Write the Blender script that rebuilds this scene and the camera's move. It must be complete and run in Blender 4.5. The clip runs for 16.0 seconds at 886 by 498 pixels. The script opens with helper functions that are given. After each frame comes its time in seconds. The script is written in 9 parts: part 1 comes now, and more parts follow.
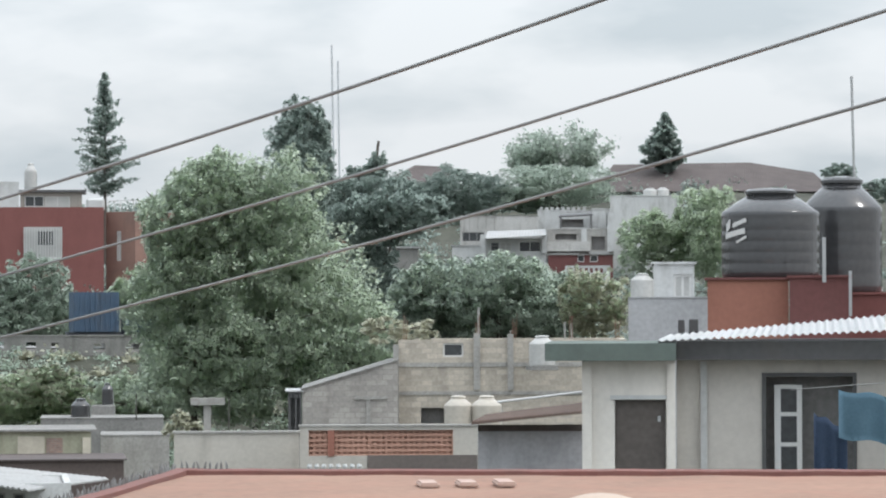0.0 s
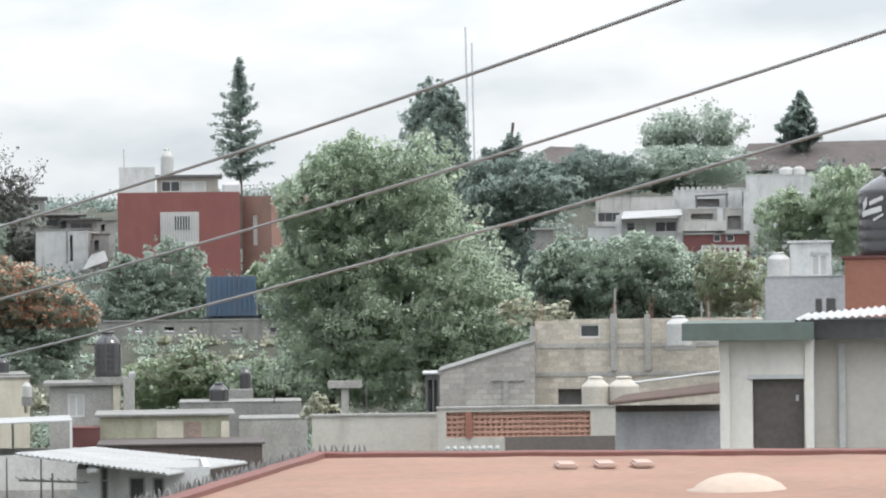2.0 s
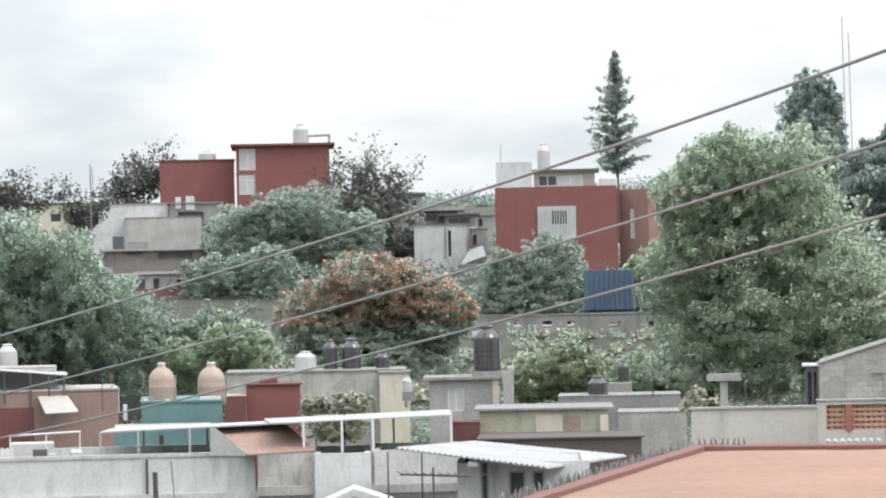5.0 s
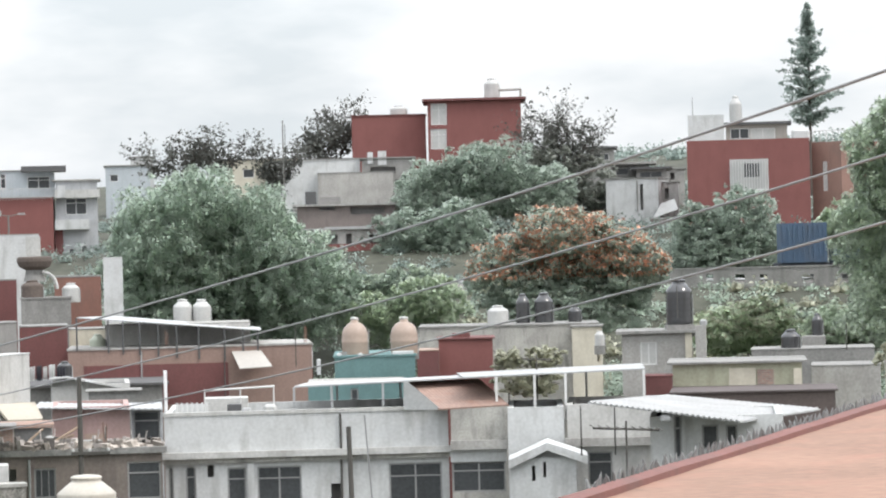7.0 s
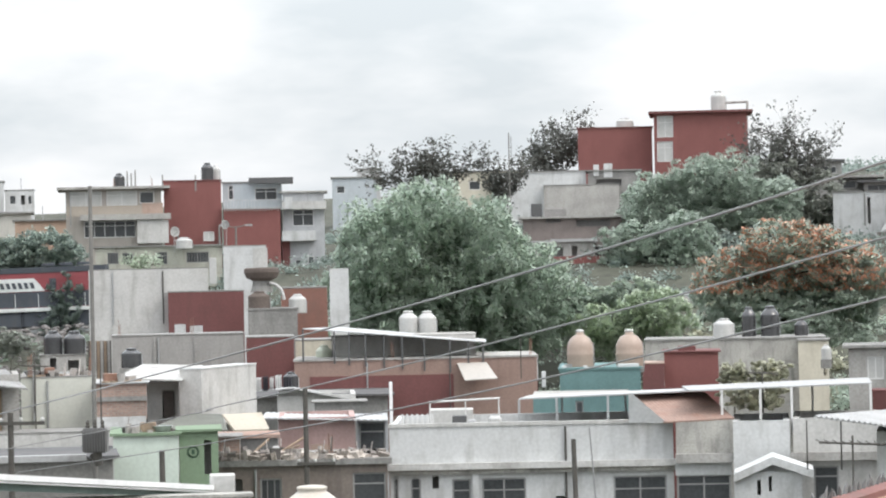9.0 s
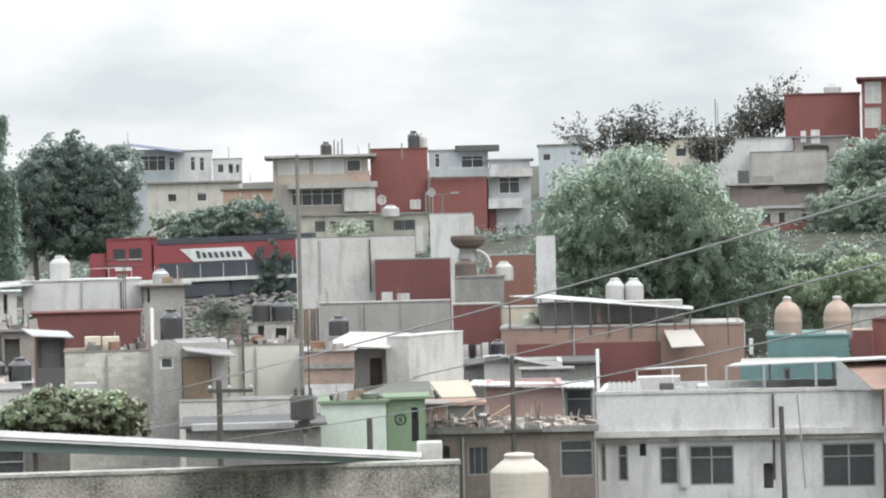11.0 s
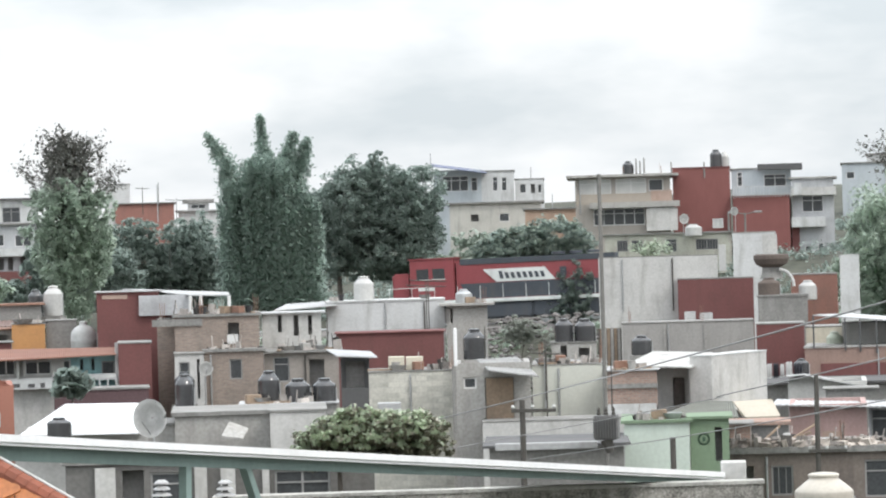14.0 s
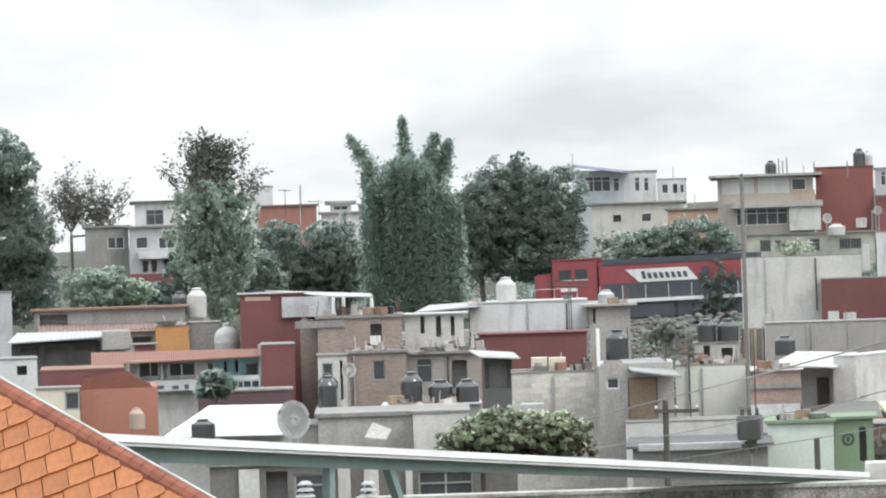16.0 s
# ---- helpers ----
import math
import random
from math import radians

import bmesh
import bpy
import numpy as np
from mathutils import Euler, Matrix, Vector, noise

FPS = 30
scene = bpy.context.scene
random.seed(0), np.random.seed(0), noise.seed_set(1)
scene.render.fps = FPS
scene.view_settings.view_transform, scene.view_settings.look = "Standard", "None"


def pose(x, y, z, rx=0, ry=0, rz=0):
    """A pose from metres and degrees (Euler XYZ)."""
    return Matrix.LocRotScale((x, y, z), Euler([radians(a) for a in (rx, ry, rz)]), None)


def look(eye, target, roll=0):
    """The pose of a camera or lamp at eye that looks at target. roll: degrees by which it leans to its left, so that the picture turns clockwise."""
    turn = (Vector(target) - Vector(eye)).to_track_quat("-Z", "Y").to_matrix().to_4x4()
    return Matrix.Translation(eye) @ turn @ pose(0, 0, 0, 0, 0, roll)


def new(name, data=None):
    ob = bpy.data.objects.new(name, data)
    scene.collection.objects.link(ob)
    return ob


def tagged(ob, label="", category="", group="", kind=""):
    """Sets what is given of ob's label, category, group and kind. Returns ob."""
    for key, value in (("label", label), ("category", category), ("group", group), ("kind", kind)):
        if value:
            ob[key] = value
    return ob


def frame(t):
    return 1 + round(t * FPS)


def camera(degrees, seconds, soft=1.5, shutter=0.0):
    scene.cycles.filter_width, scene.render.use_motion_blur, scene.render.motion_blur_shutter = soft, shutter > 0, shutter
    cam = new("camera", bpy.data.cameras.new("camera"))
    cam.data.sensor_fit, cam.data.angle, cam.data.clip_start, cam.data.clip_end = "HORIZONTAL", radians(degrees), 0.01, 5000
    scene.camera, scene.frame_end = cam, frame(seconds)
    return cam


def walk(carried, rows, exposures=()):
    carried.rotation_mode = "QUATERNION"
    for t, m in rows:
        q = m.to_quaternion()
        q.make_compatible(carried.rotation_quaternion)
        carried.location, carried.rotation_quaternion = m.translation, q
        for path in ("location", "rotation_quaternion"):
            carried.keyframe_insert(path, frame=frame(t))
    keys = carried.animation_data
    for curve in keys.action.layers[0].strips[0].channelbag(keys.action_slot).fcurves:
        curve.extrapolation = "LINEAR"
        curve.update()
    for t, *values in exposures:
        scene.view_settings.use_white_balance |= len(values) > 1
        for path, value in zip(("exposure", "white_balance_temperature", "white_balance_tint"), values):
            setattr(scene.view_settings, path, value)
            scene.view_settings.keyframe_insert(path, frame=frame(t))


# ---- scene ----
# Bearings and heights below are in degrees as seen from the viewpoint, distances in metres.
EYE = 9.0
cam = camera(14.0, 16.0, soft=2.1)
ROWS = [
    (0.0, 12.500, 1.000, 0.200),
    (0.5, 11.954, 1.059, 0.404),
    (1.0, 11.001, 0.989, 0.573),
    (1.5, 10.591, 0.842, 0.653),
    (2.0, 10.342, 0.725, 0.735),
    (2.5, 10.050, 0.684, 0.745),
    (3.0, 8.738, 0.726, 0.775),
    (3.5, 8.173, 0.773, 0.762),
    (4.0, 6.661, 0.785, 0.713),
    (4.2, 6.098, 0.776, 0.700),
    (6.3, 2.733, 0.495, 2.148),
    (6.5, 2.522, 0.192, 2.047),
    (7.0, 1.291, 0.066, 1.476),
    (7.5, 0.609, 0.076, 1.386),
    (8.0, -0.710, 0.189, 1.213),
    (8.5, -1.231, 0.314, 1.188),
    (9.0, -2.285, 0.345, 1.228),
    (9.5, -3.770, 0.296, 1.318),
    (9.7, -4.043, 0.203, 1.247),
    (12.0, -6.873, -0.117, 1.603),
    (12.5, -7.629, 0.031, 1.533),
    (13.0, -8.655, 0.216, 1.537),
    (13.5, -9.633, 0.343, 1.585),
    (14.0, -10.362, 0.340, 1.626),
    (14.5, -10.670, 0.326, 1.571),
    (15.0, -11.164, 0.336, 1.611),
    (15.5, -11.508, 0.358, 1.626),
    (16.0, -12.619, 0.421, 1.841),
]
STOPS = [(0, -0.31, 6200, 9), (0.5, -0.14, 6300, 10), (1, -0.09, 6300, 10), (1.5, -0.05, 6330, 10), (2.5, -0.11, 6330, 10), (3.5, -0.07, 6330, 10), (4.2, 0.01, 6330, 10), (6.3, 0.06, 6420, 11), (9.7, 0.01, 6420, 11), (12, -0.02, 6460, 9), (12.5, -0.33, 6460, 9), (13, -0.17, 6380, 10), (13.5, -0.09, 6380, 10), (14, -0.01, 6380, 10), (16, 0.01, 6380, 10)]
walk(cam, [(t, pose(0, 0, EYE, 90 + pitch, 0, -yaw) @ pose(0, 0, 0, 0, 0, -roll)) for t, yaw, pitch, roll in ROWS], STOPS)

# ---- daylight: bright overcast, soft veiled sun high on the right ----
SUN_EL, SUN_AZ = 52, 118


def make_world():
    w = bpy.data.worlds.new("overcast")
    scene.world = w
    w.use_nodes = True
    nt = w.node_tree
    nt.nodes.clear()
    out = nt.nodes.new("ShaderNodeOutputWorld")
    bg = nt.nodes.new("ShaderNodeBackground")
    sky = nt.nodes.new("ShaderNodeTexSky")
    sky.sky_type = "NISHITA"
    sky.sun_disc = False
    sky.sun_elevation, sky.sun_rotation = radians(SUN_EL), radians(SUN_AZ)
    sky.dust_density, sky.air_density = 4.0, 1.0
    co = nt.nodes.new("ShaderNodeTexCoord")
    mp = nt.nodes.new("ShaderNodeMapping")
    mp.inputs["Scale"].default_value = (1.0, 1.0, 2.8)
    mp.inputs["Location"].default_value = (0.35, 0.2, 0.1)
    n1 = nt.nodes.new("ShaderNodeTexNoise")
    n1.inputs["Scale"].default_value, n1.inputs["Detail"].default_value = 11.0, 5.0
    n1.inputs["Roughness"].default_value = 0.5
    ramp = nt.nodes.new("ShaderNodeValToRGB")
    ramp.color_ramp.elements[0].position, ramp.color_ramp.elements[0].color = 0.36, (0.70, 0.75, 0.775, 1)
    ramp.color_ramp.elements[1].position, ramp.color_ramp.elements[1].color = 0.58, (0.99, 1.0, 1.0, 1)
    sep = nt.nodes.new("ShaderNodeSeparateXYZ")
    nt.links.new(co.outputs["Generated"], sep.inputs[0])
    grad = nt.nodes.new("ShaderNodeMapRange")
    grad.inputs["From Min"].default_value, grad.inputs["From Max"].default_value = 0.05, 0.9
    grad.inputs["To Min"].default_value, grad.inputs["To Max"].default_value = 1.0, 2.6
    nt.links.new(sep.outputs[2], grad.inputs["Value"])
    mul = nt.nodes.new("ShaderNodeMixRGB")
    mul.blend_type, mul.inputs[0].default_value = "MULTIPLY", 1.0
    mul.inputs[2].default_value = (0.03, 0.03, 0.03, 1)
    add = nt.nodes.new("ShaderNodeMixRGB")
    add.blend_type, add.inputs[0].default_value = "ADD", 1.0
    nt.links.new(co.outputs["Generated"], mp.inputs["Vector"])
    nt.links.new(mp.outputs["Vector"], n1.inputs["Vector"])
    nt.links.new(n1.outputs["Fac"], ramp.inputs["Fac"])
    nt.links.new(sky.outputs["Color"], mul.inputs[1])
    nt.links.new(mul.outputs[0], add.inputs[1])
    nt.links.new(ramp.outputs["Color"], add.inputs[2])
    nt.links.new(add.outputs[0], bg.inputs["Color"])
    # an overcast sky is brighter towards the zenith
    nt.links.new(grad.outputs[0], bg.inputs["Strength"])
    nt.links.new(bg.outputs[0], out.inputs["Surface"])


make_world()
sun = new("sun", bpy.data.lights.new("sun", "SUN"))
sun.data.energy, sun.data.angle, sun.data.color = 1.15, radians(10), (1.0, 0.975, 0.94)
sun_from = Vector((math.sin(radians(SUN_AZ)) * math.cos(radians(SUN_EL)), math.cos(radians(SUN_AZ)) * math.cos(radians(SUN_EL)), math.sin(radians(SUN_EL))))
sun.matrix_world = look(tuple(sun_from * 100), (0, 0, 0))

# ---- materials ----
MATS = {}


def mat(name, color, rough=0.85, var=0.18, scale=1.0, bump=0.15, metal=0.0, streak=0.0, stain=(0.10, 0.09, 0.08), rand=0.0, spec=0.4, island=0.0, fine=9.0):
    """A worn surface: broad patches, fine grain, rain streaks with their own shape, and a little relief."""
    if name in MATS:
        return MATS[name]
    m = bpy.data.materials.new(name)
    MATS[name] = m
    m.use_nodes = True
    grey = 0.3 * color[0] + 0.55 * color[1] + 0.15 * color[2]
    color = [c + (grey - c) * 0.16 for c in color]  # pulled towards grey to stand in for haze
    streak = min(1.0, streak * 1.7)
    nt = m.node_tree
    L, N = nt.links.new, nt.nodes.new
    bs = nt.nodes["Principled BSDF"]
    bs.inputs["Roughness"].default_value, bs.inputs["Metallic"].default_value = rough, metal
    bs.inputs["Specular IOR Level"].default_value = spec
    co = N("ShaderNodeTexCoord")
    a, b = N("ShaderNodeTexNoise"), N("ShaderNodeTexNoise")
    for n, s, d in ((a, 0.55 * scale, 5), (b, fine * scale, 4)):
        n.inputs["Scale"].default_value, n.inputs["Detail"].default_value = s, d
        L(co.outputs["Object"], n.inputs["Vector"])
    mixn = N("ShaderNodeMath")
    mixn.operation = "ADD"
    L(a.outputs["Fac"], mixn.inputs[0]), L(b.outputs["Fac"], mixn.inputs[1])
    mr = N("ShaderNodeMapRange")
    mr.inputs["From Min"].default_value, mr.inputs["From Max"].default_value = 0.65, 1.35
    mr.inputs["To Min"].default_value, mr.inputs["To Max"].default_value = 1 - var, 1 + var
    L(mixn.outputs[0], mr.inputs["Value"])
    hs = N("ShaderNodeHueSaturation")
    hs.inputs["Color"].default_value = (*color, 1)
    last = mr.outputs[0]
    if rand or island:
        src = N("ShaderNodeObjectInfo").outputs["Random"] if rand else N("ShaderNodeNewGeometry").outputs["Random Per Island"]
        r = N("ShaderNodeMapRange")
        k = rand or island
        r.inputs["To Min"].default_value, r.inputs["To Max"].default_value = 1 - k, 1 + k
        L(src, r.inputs["Value"])
        mm = N("ShaderNodeMath")
        mm.operation = "MULTIPLY"
        L(r.outputs[0], mm.inputs[0]), L(last, mm.inputs[1])
        last = mm.outputs[0]
    L(last, hs.inputs["Value"])
    col = hs.outputs["Color"]
    if streak:
        mp = N("ShaderNodeMapping")
        mp.inputs["Scale"].default_value = (1.3, 1.3, 0.3)
        s = N("ShaderNodeTexNoise")
        s.inputs["Scale"].default_value, s.inputs["Detail"].default_value = 1.3 * scale, 7
        L(co.outputs["Object"], mp.inputs["Vector"]), L(mp.outputs[0], s.inputs["Vector"])
        sr = N("ShaderNodeMapRange")
        sr.inputs["From Min"].default_value, sr.inputs["From Max"].default_value = 0.53, 0.86
        sr.inputs["To Max"].default_value = streak
        L(s.outputs["Fac"], sr.inputs["Value"])
        mx = N("ShaderNodeMixRGB")
        mx.inputs[2].default_value = (*stain, 1)
        L(sr.outputs[0], mx.inputs[0]), L(col, mx.inputs[1])
        bl_ = N("ShaderNodeTexNoise")
        bl_.inputs["Scale"].default_value, bl_.inputs["Detail"].default_value, bl_.inputs["Roughness"].default_value = 0.9 * scale, 9, 0.68
        L(co.outputs["Object"], bl_.inputs["Vector"])
        br_ = N("ShaderNodeMapRange")
        br_.inputs["From Min"].default_value, br_.inputs["From Max"].default_value = 0.5, 0.8
        br_.inputs["To Max"].default_value = min(0.85, streak * 1.3)
        L(bl_.outputs["Fac"], br_.inputs["Value"])
        my = N("ShaderNodeMixRGB")
        my.inputs[2].default_value = (*[0.55 * v + 0.45 * w for v, w in zip(stain, color)], 1)
        L(br_.outputs[0], my.inputs[0]), L(mx.outputs[0], my.inputs[1])
        col = my.outputs[0]
    L(col, bs.inputs["Base Color"])
    if bump:
        bp = N("ShaderNodeBump")
        bp.inputs["Strength"].default_value, bp.inputs["Distance"].default_value = bump, 0.02
        L(b.outputs["Fac"], bp.inputs["Height"]), L(bp.outputs[0], bs.inputs["Normal"])
    return m


def masonry(name, color, mortar, bw=0.4, bh=0.2, streak=0.3, rough=0.9):
    """Rough block or brick laid in courses, joints sunk a little."""
    if name in MATS:
        return MATS[name]
    m = mat(name, color, rough, 0.2, 1.0, 0.2, streak=streak)
    nt = m.node_tree
    L, N = nt.links.new, nt.nodes.new
    bs = nt.nodes["Principled BSDF"]
    co = N("ShaderNodeTexCoord")
    sep, cmb = N("ShaderNodeSeparateXYZ"), N("ShaderNodeCombineXYZ")
    L(co.outputs["Object"], sep.inputs[0])
    ad = N("ShaderNodeMath")
    L(sep.outputs[0], ad.inputs[0]), L(sep.outputs[1], ad.inputs[1])
    L(ad.outputs[0], cmb.inputs[0]), L(sep.outputs[2], cmb.inputs[1])
    br = N("ShaderNodeTexBrick")
    br.inputs["Scale"].default_value = 1.0
    br.inputs["Brick Width"].default_value, br.inputs["Row Height"].default_value = bw, bh
    br.inputs["Mortar Size"].default_value = 0.016
    br.inputs["Color1"].default_value, br.inputs["Color2"].default_value = (0.8, 0.8, 0.8, 1), (1.1, 1.1, 1.1, 1)
    k = [mortar[i] / max(color[i], 0.01) for i in range(3)]
    br.inputs["Mortar"].default_value = (*k, 1)
    L(cmb.outputs[0], br.inputs["Vector"])
    old = bs.inputs["Base Color"].links[0].from_socket
    mx = N("ShaderNodeMixRGB")
    mx.blend_type, mx.inputs[0].default_value = "MULTIPLY", 1.0
    L(old, mx.inputs[1]), L(br.outputs["Color"], mx.inputs[2]), L(mx.outputs[0], bs.inputs["Base Color"])
    return m


def glass(name, tint=(0.06, 0.065, 0.068)):
    if name in MATS:
        return MATS[name]
    m = mat(name, tint, 0.2, 0.25, 1.0, 0.0, spec=0.35)
    return m


WHITE = mat("white_paint", (0.52, 0.53, 0.52), 0.85, 0.14, streak=0.5, stain=(0.2, 0.19, 0.17))
OFFWHITE = mat("offwhite_paint", (0.48, 0.475, 0.45), 0.88, 0.18, streak=0.5, stain=(0.18, 0.165, 0.14))
GREYW = mat("pale_grey_paint", (0.40, 0.41, 0.42), 0.88, 0.18, streak=0.35, stain=(0.14, 0.14, 0.13))
CREAM = mat("cream_paint", (0.55, 0.51, 0.40), 0.88, 0.10, streak=0.3, stain=(0.2, 0.17, 0.12))
RED = mat("brick_red_paint", (0.22, 0.075, 0.065), 0.85, 0.10, streak=0.25, stain=(0.14, 0.05, 0.045))
DKRED = mat("dark_red_paint", (0.165, 0.06, 0.055), 0.88, 0.14, streak=0.35, stain=(0.09, 0.05, 0.045))
ORANGE = mat("orange_paint", (0.33, 0.13, 0.085), 0.85, 0.10, streak=0.25, stain=(0.18, 0.08, 0.05))
YELLOWO = mat("yellow_orange_paint", (0.55, 0.26, 0.07), 0.85, 0.1, streak=0.2)
PEACH = mat("peach_paint", (0.40, 0.285, 0.225), 0.88, 0.14, streak=0.4, stain=(0.22, 0.13, 0.1))
PINK = mat("pink_paint", (0.42, 0.275, 0.25), 0.88, 0.16, streak=0.4, stain=(0.25, 0.15, 0.13))
TEAL = mat("teal_paint", (0.11, 0.215, 0.21), 0.85, 0.14, streak=0.4, stain=(0.07, 0.12, 0.12))
AQUA = mat("aqua_paint", (0.22, 0.42, 0.44), 0.85, 0.08, streak=0.2)
GREEN = mat("green_paint", (0.17, 0.25, 0.15), 0.85, 0.1, streak=0.2)
MINT = mat("mint_paint", (0.50, 0.58, 0.50), 0.85, 0.1, streak=0.25, stain=(0.3, 0.33, 0.28))
BLUEW = mat("pale_blue_paint", (0.42, 0.465, 0.49), 0.85, 0.1, streak=0.3, stain=(0.2, 0.21, 0.22))
CONC = mat("raw_concrete", (0.235, 0.23, 0.215), 0.92, 0.3, streak=0.5, stain=(0.10, 0.10, 0.09))
CONCL = mat("pale_concrete", (0.345, 0.335, 0.31), 0.92, 0.28, streak=0.4, stain=(0.16, 0.15, 0.13))
MOULD = mat("mouldy_concrete", (0.36, 0.35, 0.315), 0.95, 0.3, 1.8, streak=0.95, stain=(0.06, 0.06, 0.055))
BLOCK = masonry("grey_block", (0.38, 0.355, 0.32), (0.30, 0.28, 0.26))
BLOCKY = masonry("ochre_block", (0.50, 0.445, 0.36), (0.43, 0.385, 0.32))
BRICK = masonry("brown_brick", (0.285, 0.21, 0.165), (0.265, 0.225, 0.19), 0.25, 0.075)
BRICKR = masonry("red_brick", (0.34, 0.205, 0.15), (0.31, 0.25, 0.21), 0.25, 0.075)
# Dark things, and shade painted inside sheds and gaps; lifted a little for haze.
DARK = mat("dark_and_painted_shade", (0.1, 0.1, 0.1), 0.9, 0.1, bump=0)
# Grey of the sheets added behind openings.
OPENING_FILL = mat("opening_fill_grey", (0.24, 0.23, 0.22), 0.9, 0.25)
GLASS = glass("window_glass")
FRAMEW = mat("white_frame", (0.6, 0.6, 0.58), 0.5, 0.05, bump=0)
FRAMEG = mat("grey_frame", (0.26, 0.26, 0.25), 0.5, 0.1, bump=0)
FRAMED = mat("dark_frame", (0.09, 0.09, 0.09), 0.5, 0.1, bump=0)
CURTAIN = mat("pale_curtain", (0.45, 0.45, 0.43), 0.95, 0.15, 2.0)
WOODD = mat("dark_wood_door", (0.1, 0.085, 0.075), 0.7, 0.25, streak=0.4, stain=(0.03, 0.03, 0.03))
WOOD = mat("weathered_wood", (0.28, 0.2, 0.13), 0.85, 0.25, streak=0.4)
SHEET = mat("zinc_sheet", (0.44, 0.445, 0.445), 0.5, 0.14, 0.8, 0.05, metal=0.2, streak=0.35, stain=(0.24, 0.21, 0.18))
SHEETW = mat("white_sheet", (0.36, 0.365, 0.36), 0.6, 0.16, 0.8, 0.05, streak=0.4, stain=(0.22, 0.2, 0.18))
RUST = mat("rusty_sheet", (0.25, 0.135, 0.09), 0.85, 0.25, 1.0, streak=0.5, stain=(0.18, 0.09, 0.06))
CLAY = mat("clay_tile", (0.23, 0.11, 0.075), 0.85, 0.18, rand=0.2)
TERRA = mat("terracotta_waterproofing", (0.285, 0.155, 0.098), 0.8, 0.25, 0.7, 0.12, streak=0.4, stain=(0.36, 0.17, 0.12))
TERRAD = mat("dark_terracotta", (0.20, 0.08, 0.065), 0.8, 0.15, streak=0.3)
GREENFASCIA = mat("grey_green_fascia", (0.115, 0.15, 0.13), 0.8, 0.12, streak=0.3, stain=(0.07, 0.08, 0.075))
STEELG = mat("green_steel", (0.19, 0.275, 0.25), 0.55, 0.12, streak=0.3, stain=(0.14, 0.18, 0.17))
JUNK = mat("faded_junk", (0.29, 0.265, 0.24), 0.85, 0.35, 2.0, island=0.9)
BLACKP = mat("black_plastic", (0.042, 0.043, 0.045), 0.13, 0.15, 1.0, 0.0, spec=0.8)
BEIGEP = mat("beige_plastic", (0.47, 0.43, 0.36), 0.4, 0.12, 1.0, 0.02, streak=0.3, stain=(0.25, 0.22, 0.18))
WHITEP = mat("white_plastic", (0.45, 0.45, 0.43), 0.4, 0.14, 1.0, 0.02, streak=0.3, stain=(0.25, 0.24, 0.22))
PEACHP = mat("peach_plastic", (0.36, 0.265, 0.205), 0.4, 0.1, 1.0, 0.02)
CABLE = mat("cable_sheath", (0.25, 0.25, 0.245), 0.6, 0.1, bump=0)
POLEC = mat("concrete_pole", (0.18, 0.175, 0.16), 0.9, 0.2, streak=0.4)
POLED = mat("dark_timber_pole", (0.08, 0.075, 0.065), 0.9, 0.25, streak=0.5)
METALG = mat("galvanised_metal", (0.42, 0.43, 0.43), 0.4, 0.15, metal=0.6, bump=0)
BARK = mat("bark", (0.10, 0.085, 0.07), 0.95, 0.3, 3.0, 0.5)
PALEBARK = mat("pale_bark", (0.15, 0.135, 0.115), 0.95, 0.3, 3.0, 0.4)


# Leaf shader with translucency raised to lift dark gaps as haze would.
def hazed_leafmat(name, color, k=0.04):
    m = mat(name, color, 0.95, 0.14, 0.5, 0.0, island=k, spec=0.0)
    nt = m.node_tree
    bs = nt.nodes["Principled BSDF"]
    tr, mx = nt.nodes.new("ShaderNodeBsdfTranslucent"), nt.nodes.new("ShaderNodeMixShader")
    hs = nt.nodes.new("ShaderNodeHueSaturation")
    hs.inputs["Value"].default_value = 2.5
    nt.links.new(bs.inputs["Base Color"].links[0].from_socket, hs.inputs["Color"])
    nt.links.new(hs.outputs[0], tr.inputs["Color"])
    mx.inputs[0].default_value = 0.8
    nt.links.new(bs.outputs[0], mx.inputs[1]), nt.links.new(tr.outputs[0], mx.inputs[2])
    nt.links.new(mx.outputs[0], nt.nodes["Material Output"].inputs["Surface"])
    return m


# Leaf base colours lifted and greyed to stand in for haze.
LEAF = hazed_leafmat("leaf_green", (0.235, 0.27, 0.21))
LEAFD = hazed_leafmat("leaf_dark", (0.15, 0.182, 0.162))
LEAFB = hazed_leafmat("leaf_bluish", (0.205, 0.238, 0.202))
LEAFY = hazed_leafmat("leaf_yellowish", (0.23, 0.23, 0.175))
LEAFG = hazed_leafmat("leaf_light", (0.232, 0.27, 0.19))
LEAFO = hazed_leafmat("blossom_orange", (0.34, 0.185, 0.125), 0.25)
LEAFK = hazed_leafmat("leaf_brownish", (0.172, 0.182, 0.158))
LEAFM = hazed_leafmat("leaf_deep_green", (0.205, 0.245, 0.2))
# Dark opaque leaf: backlight against the sky is put into the colour.
LEAFT = mat("leaf_backlit_dark", (0.115, 0.12, 0.105), 0.85, 0.25, 0.5, 0.0, island=0.15, spec=0.1)
BAMB = hazed_leafmat("bamboo_leaf", (0.165, 0.208, 0.18))
LOCO = mat("locomotive_red", (0.27, 0.05, 0.058), 0.45, 0.1, streak=0.2, stain=(0.2, 0.04, 0.04))
LOCOD = mat("locomotive_dark", (0.055, 0.065, 0.08), 0.6, 0.15, streak=0.3)
